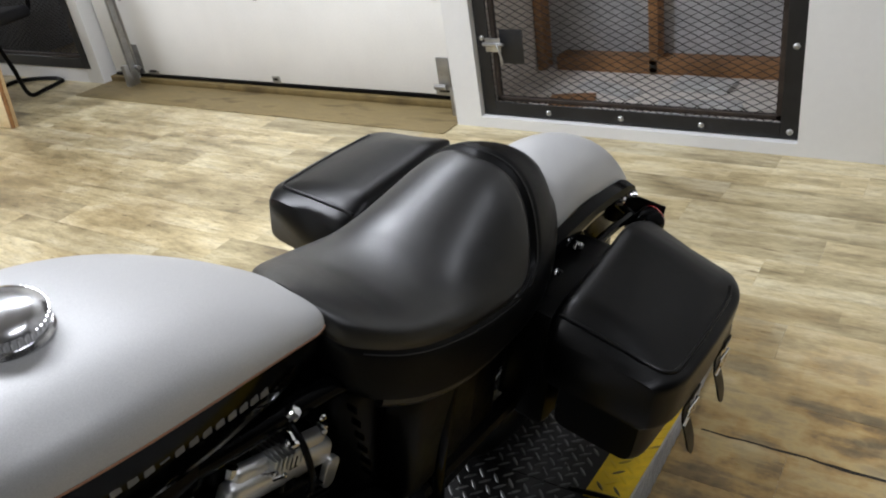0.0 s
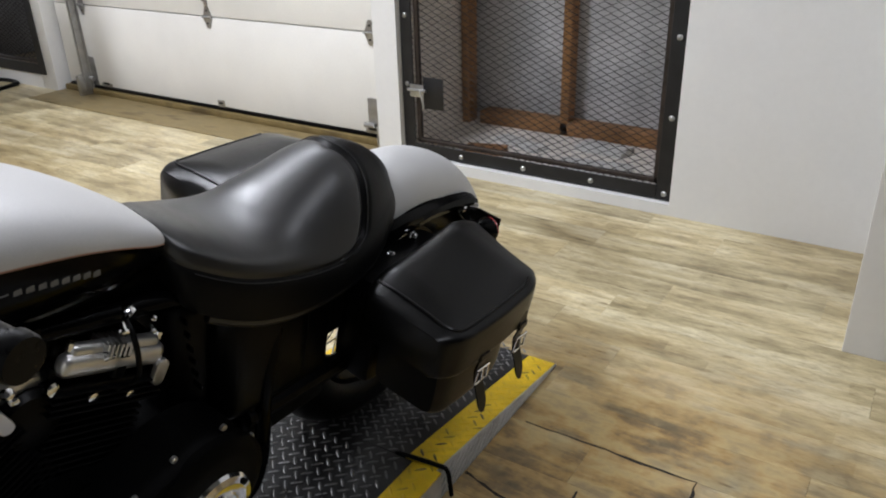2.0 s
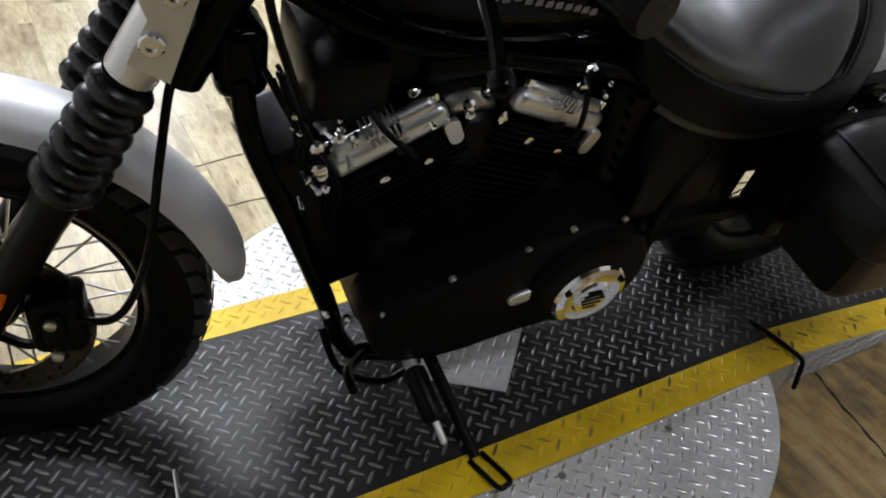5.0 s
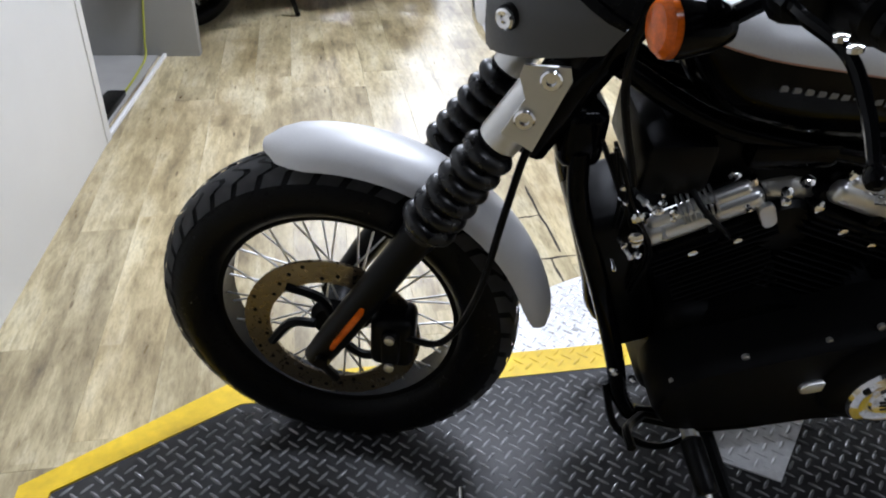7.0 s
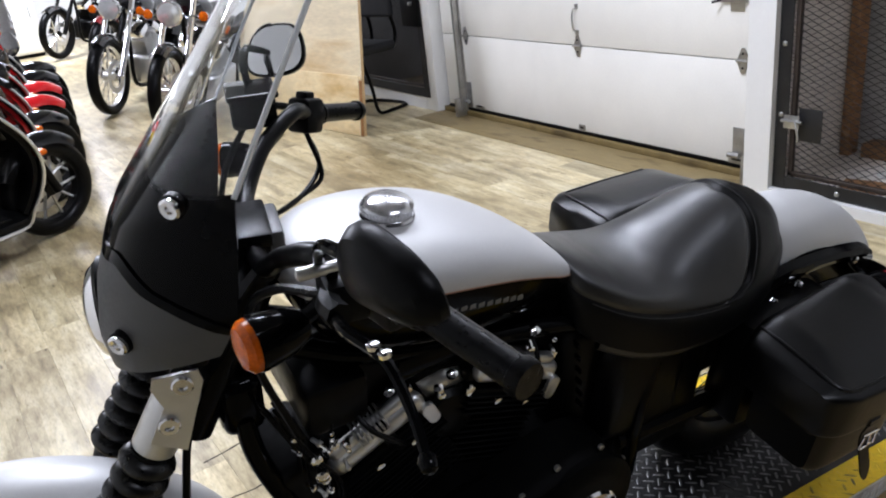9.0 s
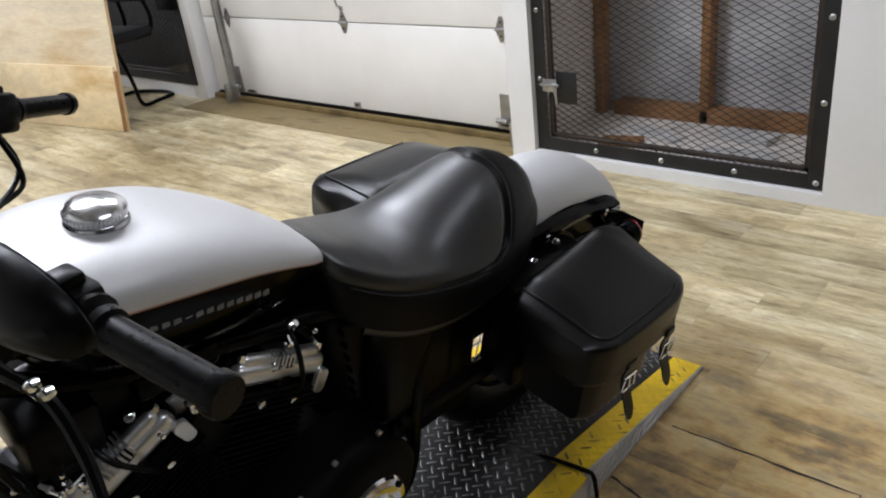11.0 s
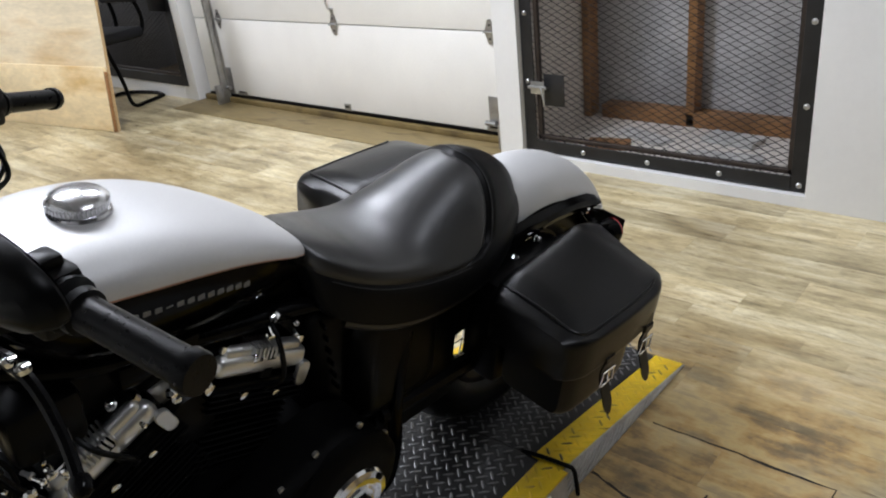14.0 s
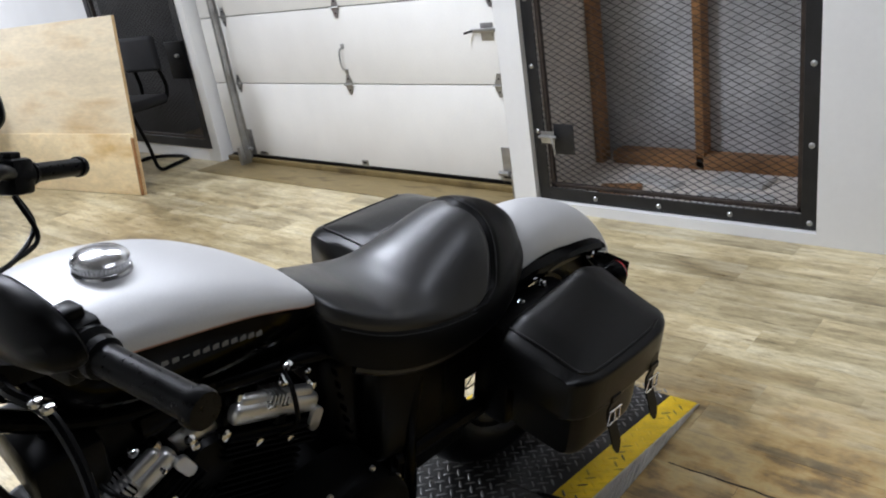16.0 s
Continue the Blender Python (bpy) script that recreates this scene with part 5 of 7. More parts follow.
for sy in (-1, 1):
    bm = bmesh.new()
    prof = [(1.26, 0.545, 0.590), (1.34, 0.555, 0.603), (1.42, 0.565, 0.606), (1.50, 0.567, 0.604), (1.58, 0.560, 0.596), (1.65, 0.545, 0.582), (1.685, 0.535, 0.565)]
    rings = []
    for x, z0, z1 in prof:
        y0, y1 = sy * 0.098, sy * 0.118
        rings.append([Vector((x, y0, z0)), Vector((x, y1, z0 + 0.006)), Vector((x, y1 + sy * 0.004, (z0 + z1) / 2)), Vector((x, y1, z1 - 0.006)), Vector((x, y0, z1))])
    loft(bm, rings)
    part("fender_strut", fix(bm), gloss_black, bike, "gloss black fender strut")
    part("docking_rail", tube(bmesh.new(), [(1.30, sy * 0.135, 0.535), (1.42, sy * 0.140, 0.548), (1.55, sy * 0.140, 0.540), (1.66, sy * 0.135, 0.515)], 0.009, 8), gloss_black, bike)
    for p, r in (((1.349, sy * 0.130, 0.552), 0.011), ((1.426, sy * 0.124, 0.566), 0.0085), ((1.315, sy * 0.140, 0.548), 0.006), ((1.628, sy * 0.112, 0.552), 0.009)):
        part("chrome_bolt", lathe(bmesh.new(), [(0, r * 1.2), (0.004, r * 1.2), (0.004, r), (0.011, r), (0.014, r * 0.6)], p, (0.1, sy, 0.15), 8), chrome, bike, "chrome bolt")
    part("bolt_stud", lathe(bmesh.new(), [(0, 0.007), (0.02, 0.007), (0.02, 0.010), (0.03, 0.010), (0.032, 0.006)], (1.655, sy * 0.105, 0.545), (0.6, sy * 0.8, 0.1), 12), chrome, bike, "chrome stud")
    c = Vector((1.665, sy * 0.165, 0.505))
    d = Vector((1, sy * 0.1, 0))
    sig = part("rear_signal", lathe(bmesh.new(), [(-0.055, 0.006), (-0.05, 0.017), (-0.03, 0.027), (0.0, 0.032), (0.008, 0.032)], c, d, 24), gloss_black, bike, "black bullet rear turn signal")
    part("signal_lens", lathe(bmesh.new(), [(0.006, 0.031), (0.016, 0.029), (0.024, 0.020), (0.027, 0.005)], c, d, 24), red_lens, sig, "red lens")
    part("signal_stalk", rod(bmesh.new(), c + Vector((-0.02, 0, 0)), c + Vector((-0.02, -sy * 0.06, 0.03)), 0.009, 10), gloss_black, bike)
part("plate_bracket", boxed(1.69, 1.695, -0.185, -0.06, 0.455, 0.535, 0.002), satin_black, bike, "black rear bracket plate")

# --- rear wheel
rw = group_part("rear_wheel", bike)
part("tyre", tyre_mesh(AXLE_R, R_R, 0.15, 0.125), rubber, rw, "wide black rear tyre")
part("rim", lathe(bmesh.new(), [(-0.05, 0.195), (-0.052, 0.207), (-0.04, 0.186), (-0.025, 0.172), (0.025, 0.172), (0.04, 0.186), (0.052, 0.207), (0.05, 0.195)], AXLE_R, (0, 1, 0), 64, False), gloss_black, rw, "gloss black rim")
part("hub", lathe(bmesh.new(), [(-0.08, 0.012), (-0.08, 0.05), (-0.06, 0.055), (-0.05, 0.035), (0.05, 0.035), (0.06, 0.055), (0.08, 0.05), (0.08, 0.012)], AXLE_R, (0, 1, 0), 28), satin_black, rw)
spokes(rw, AXLE_R, 0.05, 0.175, 32, alu)
part("brake_disc", lathe(bmesh.new(), [(-0.090, 0.09), (-0.090, 0.135), (-0.085, 0.135), (-0.085, 0.09), (-0.090, 0.09)], AXLE_R, (0, 1, 0), 48, False), alu, rw, "steel rear brake disc")

# --- frame, swingarm, shocks
for sy in (-1, 1):
    part("frame_tube", tube(bmesh.new(), [(0.325, sy * 0.03, 0.66), (0.335, sy * 0.05, 0.58), (0.385, sy * 0.085, 0.44), (0.442, sy * 0.10, 0.27), (0.475, sy * 0.11, 0.16), (0.53, sy * 0.115, 0.115), (0.75, sy * 0.12, 0.11), (0.98, sy * 0.125, 0.125), (1.03, sy * 0.13, 0.20), (1.03, sy * 0.13, 0.40), (1.06, sy * 0.12, 0.55)], 0.016, 12, 6), gloss_black, bike, "gloss black frame tube")
    part("frame_rail", tube(bmesh.new(), [(0.35, sy * 0.03, 0.80), (0.50, sy * 0.05, 0.72), (0.70, sy * 0.06, 0.675), (0.90, sy * 0.07, 0.635), (1.08, sy * 0.09, 0.56), (1.30, sy * 0.10, 0.555)], 0.016, 12, 6), gloss_black, bike)
    part("swingarm", tube(bmesh.new(), [(1.00, sy * 0.115, 0.335), (1.2, sy * 0.125, 0.335), (1.47, sy * 0.125, 0.318)], 0.021, 10, 4), satin_black, bike)
    bm = bmesh.new()
    p0, p1 = Vector((1.395, sy * 0.155, 0.36)), Vector((1.275, sy * 0.150, 0.555))
    rod(bm, p0, p1, 0.012)
    d = (p1 - p0).normalized()
    a, b, _ = basis(d)
    tube(bm, [p0 + d * (0.03 + 0.16 * k / 80) + (a * math.cos(k * 0.62) + b * math.sin(k * 0.62)) * 0.026 for k in range(81)], 0.0045, 6, 0)
    part("shock_absorber", bm, satin_black, bike, "black coil-over shock absorber")
part("neck", tube(bmesh.new(), [(0.255, 0, 0.655), (0.30, 0, 0.74), (0.355, 0, 0.84), (0.385, 0, 0.90)], 0.035, 16, 3), gloss_black, bike)
part("neck_gusset", boxed(0.295, 0.36, -0.04, 0.04, 0.63, 0.73, 0.02, 3), gloss_black, bike)

# --- engine
CR = Vector((0.655, 0, 0.30))
crank = bmesh.new()
box(crank, 0.50, 0.90, -0.115, 0.125, 0.165, 0.395, 0.035, 3)
rod(crank, (0.655, -0.12, 0.30), (0.655, 0.14, 0.30), 0.125, 40)
part("crankcase", crank, wrinkle_black, bike, "wrinkle black crankcase")


def hull_cover(c0, r0, c1, r1, y0, y1, bev, n=28):
    """Stadium-shaped cover between two circles in the x-z plane."""
    d = Vector((c1[0] - c0[0], 0, c1[1] - c0[1]))
    L = d.length
    base = math.atan2(d.z, d.x)
    off = math.asin((r0 - r1) / L)
    ring = []
    for k in range(n + 1):
        a = base - (math.pi / 2 - off) + k / n * (math.pi - 2 * off)
        ring.append((c1[0] + math.cos(a) * r1, c1[1] + math.sin(a) * r1, c1))
    for k in range(n + 1):
        a = base + (math.pi / 2 - off) + k / n * (math.pi + 2 * off)
        ring.append((c0[0] + math.cos(a) * r0, c0[1] + math.sin(a) * r0, c0))
    bm = bmesh.new()
    rows = []
    for y, sh in ((y0, 1.0), (y1 + bev, 1.0), (y1 + bev * 0.35, 0.97), (y1, 0.90), (y1 - 0.0005, 0.5)):
        rows.append([Vector((c[0] + (x - c[0]) * sh, y, c[1] + (z - c[1]) * sh)) for x, z, c in ring])
    loft(bm, rows)
    return fix(bm)


part("primary_cover", hull_cover((0.565, 0.285), 0.085, (0.835, 0.335), 0.118, -0.10, -0.205, 0.028), wrinkle_black, bike, "black primary cover")
part("clutch_bulge", lathe(bmesh.new(), [(0, 0.112), (0.012, 0.110), (0.022, 0.098), (0.027, 0.08)], (0.845, -0.198, 0.338), (0, -1, 0), 44), wrinkle_black, bike)
derby = part("derby_cover", lathe(bmesh.new(), [(0, 0.068), (0.006, 0.068), (0.012, 0.064), (0.0145, 0.052), (0.013, 0.048), (0.0125, 0.036), (0.016, 0.032), (0.0165, 0.0)], (0.845, -0.222, 0.318), (0, -1, 0.05), 52), chrome, bike, "chrome derby cover")
for k in range(3):
    a = k * math.tau / 3 + 0.6
    part("derby_screw", lathe(bmesh.new(), [(0, 0.006), (0.003, 0.006), (0.0035, 0.003)], (0.845 + math.cos(a) * 0.058, -0.2345, 0.319 + math.sin(a) * 0.058), (0, -1, 0), 10), satin_black, derby)
for k in range(5):
    part("derby_rib", boxed(0.825 + 0.004 * abs(k - 2), 0.872 - 0.006 * abs(k - 2), -0.2400, -0.2380, 0.296 + k * 0.009, 0.3005 + k * 0.009, 0.0008, 1), satin_black, derby)
part("inspection_cover", hull_cover((0.715, 0.322), 0.013, (0.775, 0.337), 0.013, -0.203, -0.212, 0.004, 10), alu, bike, "small alloy inspection cover")
for x, z in ((0.50, 0.33), (0.53, 0.215), (0.65, 0.205), (0.74, 0.215), (0.60, 0.385), (0.72, 0.418), (0.79, 0.448), (0.885, 0.448), (0.945, 0.385), (0.955, 0.30), (0.92, 0.235)):
    part("cover_screw", lathe(bmesh.new(), [(0, 0.006), (0.006, 0.006), (0.007, 0.003)], (x, -0.186, z), (0, -1, 0), 8), alu, bike)


def cylinder_unit(tilt, name):
    m = Matrix.Translation(CR) @ Matrix.Rotation(radians(tilt), 4, "Y")
    u = group_part(name, bike, m, "black finned cylinder with alloy rocker cover")
    part("barrel", rod(bmesh.new(), (0, 0, 0.09), (0, 0, 0.235), 0.062, 32), fin_black, u)
    for k in range(9):
        z = 0.115 + k * 0.0125
        part("fin", boxed(-0.080, 0.080, -0.085, 0.085, z, z + 0.0035, 0.0012, 1), fin_black, u)
    part("cylinder_head", boxed(-0.082, 0.082, -0.088, 0.088, 0.232, 0.282, 0.012, 2), satin_black, u)
    for k in range(4):
        z = 0.238 + k * 0.011
        part("head_fin", boxed(-0.094, 0.094, -0.096, 0.096, z, z + 0.0035, 0.0012, 1), fin_black, u)
    bm = bmesh.new()
    box(bm, -0.093, 0.093, -0.070, 0.088, 0.284, 0.304, 0.005, 2)
    box(bm, -0.086, 0.086, -0.060, 0.078, 0.306, 0.336, 0.012, 3)
    part("rocker_top", bm, satin_black, u)
    bm = bmesh.new()
    box(bm, -0.090, 0.088, -0.091, -0.061, 0.293, 0.331, 0.014, 4)
    box(bm, -0.078, 0.076, -0.083, -0.061, 0.314, 0.344, 0.010, 3)
    part("rocker_cover", bm, alu, u, "alloy rocker cover")
    part("rocker_gasket", boxed(-0.09, 0.09, -0.072, 0.082, 0.303, 0.307, 0.001, 1), satin_black, u)
    bm = bmesh.new()
    for k in range(7):
        box(bm, -0.028 + k * 0.008, -0.024 + k * 0.008, -0.0925, -0.05, 0.322, 0.345, 0.0015, 1)
    part("rocker_rib", bm, alu, u)
    part("rocker_band", boxed(-0.002, 0.020, -0.0905, -0.05, 0.284, 0.338, 0.003, 1), satin_black, u)
    for x in (-0.075, 0.078):
        part("rocker_bolt", lathe(bmesh.new(), [(0, 0.0075), (0.012, 0.0075), (0.013, 0.004)], (x, -0.07, 0.334), (0, 0, 1), 8), chrome, u)
    part("pushrod_bolt", lathe(bmesh.new(), [(0, 0.008), (0.008, 0.008), (0.009, 0.004)], (-0.03, -0.089, 0.262), (0, -1, 0), 8), chrome, u)
    part("pushrod_bolt", lathe(bmesh.new(), [(0, 0.007), (0.008, 0.007), (0.009, 0.004)], (0.035, -0.089, 0.255), (0, -1, 0), 8), chrome, u)
    part("plug_lead", tube(bmesh.new(), [(0.01, -0.09, 0.265), (0.02, -0.115, 0.30), (0.0, -0.105, 0.36), (-0.005, -0.06, 0.39)], 0.0045, 8), rubber, u)
    part("bracket_tab", hull_cover((0.083, 0.296), 0.012, (0.083, 0.272), 0.011, -0.088, -0.097, 0.002, 8), alu, u)
    return u


cylinder_unit(-27.5, "front_cylinder")
cylinder_unit(22.0, "rear_cylinder")
# horn and manifold between the cylinders
part("intake_manifold", tube(bmesh.new(), [(0.585, -0.02, 0.575), (0.64, -0.035, 0.60), (0.695, -0.02, 0.575)], 0.026, 14, 4), alu, bike)
bm = bmesh.new()
lathe(bm, [(0, 0.045), (0.02, 0.048), (0.03, 0.04), (0.034, 0.02)], (0.645, -0.05, 0.545), (0, -1, 0.1), 28)
part("horn", bm, satin_black, bike, "black horn between the cylinders")
for p, d, r in (((0.612, -0.085, 0.628), (0.3, -1, 0.6), 0.008), ((0.640, -0.08, 0.64), (0, -0.6, 1), 0.009), ((0.668, -0.085, 0.602), (0.2, -1, 0.2), 0.010), ((0.625, -0.075, 0.605), (-0.3, -1, 0.2), 0.007), ((0.53, -0.08, 0.655), (0, -0.5, 1), 0.008), ((0.80, -0.075, 0.66), (0, -0.5, 1), 0.010), ((0.435, -0.085, 0.60), (0, -1, 0.4), 0.007), ((0.415, -0.09, 0.545), (0, -1, 0.2), 0.008)):
    part("engine_bolt", lathe(bmesh.new(), [(0, r), (0.010, r), (0.012, r * 0.5)], p, d, 8), chrome, bike)
for k in range(6):
    part("coil_fin", boxed(0.885 + 0.004 * k, 0.888 + 0.004 * k, -0.10 - 0.002 * k, -0.055, 0.60 - 0.028 * k, 0.612 - 0.028 * k, 0.002, 1), gloss_black, bike)
part("coil_cover", boxed(0.55, 0.68, -0.075, -0.03, 0.655, 0.70, 0.012, 2), gloss_black, bike)
bm = bmesh.new()
box(bm, -0.045, 0.05, -0.075, 0.075, -0.16, 0.15, 0.02, 3, Matrix.Translation((0.425, 0, 0.42)) @ Matrix.Rotation(radians(-20), 4, "Y"))
part("regulator", bm, satin_black, bike)
part("electrical_caddy", boxed(0.40, 0.50, -0.085, 0.085, 0.62, 0.71, 0.015, 2), satin_black, bike)
random.seed(4)
for k in range(7):
    y = -0.055 - 0.006 * k
    w = [random.uniform(-0.012, 0.012) for _ in range(6)]
    part("wire", tube(bmesh.new(), [(0.35 + w[0], y, 0.70), (0.39 + w[1], y - 0.015 + w[2], 0.62), (0.40 + w[3] + 0.005 * k, y - 0.012, 0.53 + w[4]), (0.44 + w[5], y + 0.01, 0.42)], 0.0032, 6, 4), rubber, bike)
for p, d, r in (((0.378, -0.085, 0.645), (-0.3, -1, 0.3), 0.006), ((0.402, -0.098, 0.60), (-0.1, -1, 0.3), 0.009), ((0.408, -0.10, 0.565), (-0.2, -1, 0.1), 0.011), ((0.43, -0.098, 0.625), (0, -1, 0.5), 0.006), ((0.418, -0.10, 0.53), (0, -1, 0), 0.007), ((0.44, -0.115, 0.26), (-0.3, -1, 0.3), 0.008), ((0.475, -0.115, 0.235), (0, -1, 0.3), 0.006)):
    part("engine_bolt", lathe(bmesh.new(), [(0, r), (0.008, r), (0.011, r * 0.5)], p, d, 8), chrome, bike)
# small bright clips and fittings in front of and above the cylinders
random.seed(9)
for k in range(20):
    if k < 11:
        p = Vector((random.uniform(0.365, 0.455), random.uniform(-0.115, -0.085), random.uniform(0.50, 0.70)))
    else:
        p = Vector((random.uniform(0.53, 0.90), random.uniform(-0.105, -0.085), random.uniform(0.60, 0.665)))
    d = Vector((random.uniform(-0.7, 0.7), -1, random.uniform(-0.4, 0.9)))
    r = random.uniform(0.002, 0.0042)
    part("fitting", lathe(bmesh.new(), [(-0.012, r), (0, r), (0.002, r * 1.5), (0.006, r * 1.5), (0.008, r * 0.7)], p, d, 8), chrome if k % 3 else alu, bike)
# oil tank, side cover, belt guard
bm = bmesh.new()
box(bm, 0.935, 1.15, -0.137, -0.06, 0.345, 0.60, 0.045, 5)
part("oil_tank", bm, satin_black, bike, "satin black oil tank cover")
part("battery_cover", boxed(0.945, 1.15, 0.06, 0.155, 0.395, 0.585, 0.035, 4), gloss_black, bike)
part("inner_fender", boxed(1.06, 1.17, -0.09, 0.09, 0.36, 0.60, 0.03, 3), satin_black, bike)
# black bodywork filling the frame under tank and seat
part("tank_tunnel", boxed(0.43, 0.90, -0.045, 0.045, 0.60, 0.72, 0.02, 2), satin_black, bike)
part("battery_box", boxed(0.87, 1.10, -0.09, 0.09, 0.24, 0.63, 0.03, 3), satin_black, bike)
part("rear_inner_fender", boxed(1.08, 1.24, -0.085, 0.085, 0.44, 0.61, 0.03, 3), satin_black, bike)
part("bag_support", boxed(1.243, 1.49, -0.20, -0.10, 0.31, 0.56, 0.02, 2), satin_black, bike)
part("side_panel", boxed(1.00, 1.20, -0.128, -0.088, 0.27, 0.60, 0.012, 2), satin_black, bike)
part("strut_cover", boxed(1.16, 1.40, -0.112, -0.088, 0.408, 0.585, 0.01, 2), satin_black, bike)
# pegs, linkage, stand
part("footpeg_mount", tube(bmesh.new(), [(0.555, -0.11, 0.20), (0.556, -0.16, 0.203), (0.558, -0.215, 0.198)], 0.012, 10, 4), alu, bike)
peg = part("footpeg", lathe(bmesh.new(), [(0, 0.012), (0.004, 0.019), (0.02, 0.0195), (0.085, 0.0185), (0.092, 0.016), (0.094, 0.008)], (0.558, -0.215, 0.198), (0.09, -1, -0.24), 18), rubber, bike, "rubber footpeg")
part("peg_end", lathe(bmesh.new(), [(0.09, 0.006), (0.128, 0.006), (0.131, 0.003)], (0.558, -0.215, 0.198), (0.09, -1, -0.24), 12), alu, peg, "bare peg end")
for dz in (0, 0.018):
    part("shift_rod", tube(bmesh.new(), [(0.50, -0.15, 0.175 - dz), (0.62, -0.17, 0.165 - dz), (0.82, -0.175, 0.205 - dz)], 0.0055, 8, 3), satin_black, bike)
part("shift_lever", tube(bmesh.new(), [(0.50, -0.15, 0.17), (0.47, -0.175, 0.185), (0.452, -0.20, 0.205), (0.45, -0.235, 0.21)], 0.008, 8, 4), satin_black, bike)
stand_foot = BIKE.inverted() @ Vector((0.722, -0.150, DECK_Z + 0.004))
part("side_stand", tube(bmesh.new(), [(0.615, -0.115, 0.150), (0.62, -0.16, 0.135), ((0.62 + stand_foot.x) / 2, (-0.16 + stand_foot.y) / 2, (0.135 + stand_foot.z) / 2), tuple(stand_foot)], 0.0125, 10, 4, lambda t: 0.0135 - 0.004 * t), satin_black, bike, "black side stand with a loop foot")
bm = bmesh.new()
w0, w1 = Vector((0.722, -0.150, DECK_Z + 0.006)), Vector((0.738, -0.218, DECK_Z + 0.006))
sd = (w1 - w0).normalized().cross(Vector((0, 0, 1))) * 0.014
tube(bm, [BIKE.inverted() @ p for p in (w0 + sd, w0.lerp(w1, 0.5) + sd, w1 + sd * 0.9, w1 + (w1 - w0) * 0.06, w1 - sd * 0.9, w0.lerp(w1, 0.5) - sd, w0 - sd)], 0.0048, 8, 5)
part("stand_foot", bm, satin_black, bike)
part("drain_hose", tube(bmesh.new(), [(0.44, -0.10, 0.20), (0.47, -0.135, 0.11), (0.55, -0.15, 0.06), (0.62, -0.14, 0.075)], 0.007, 8), rubber, bike)

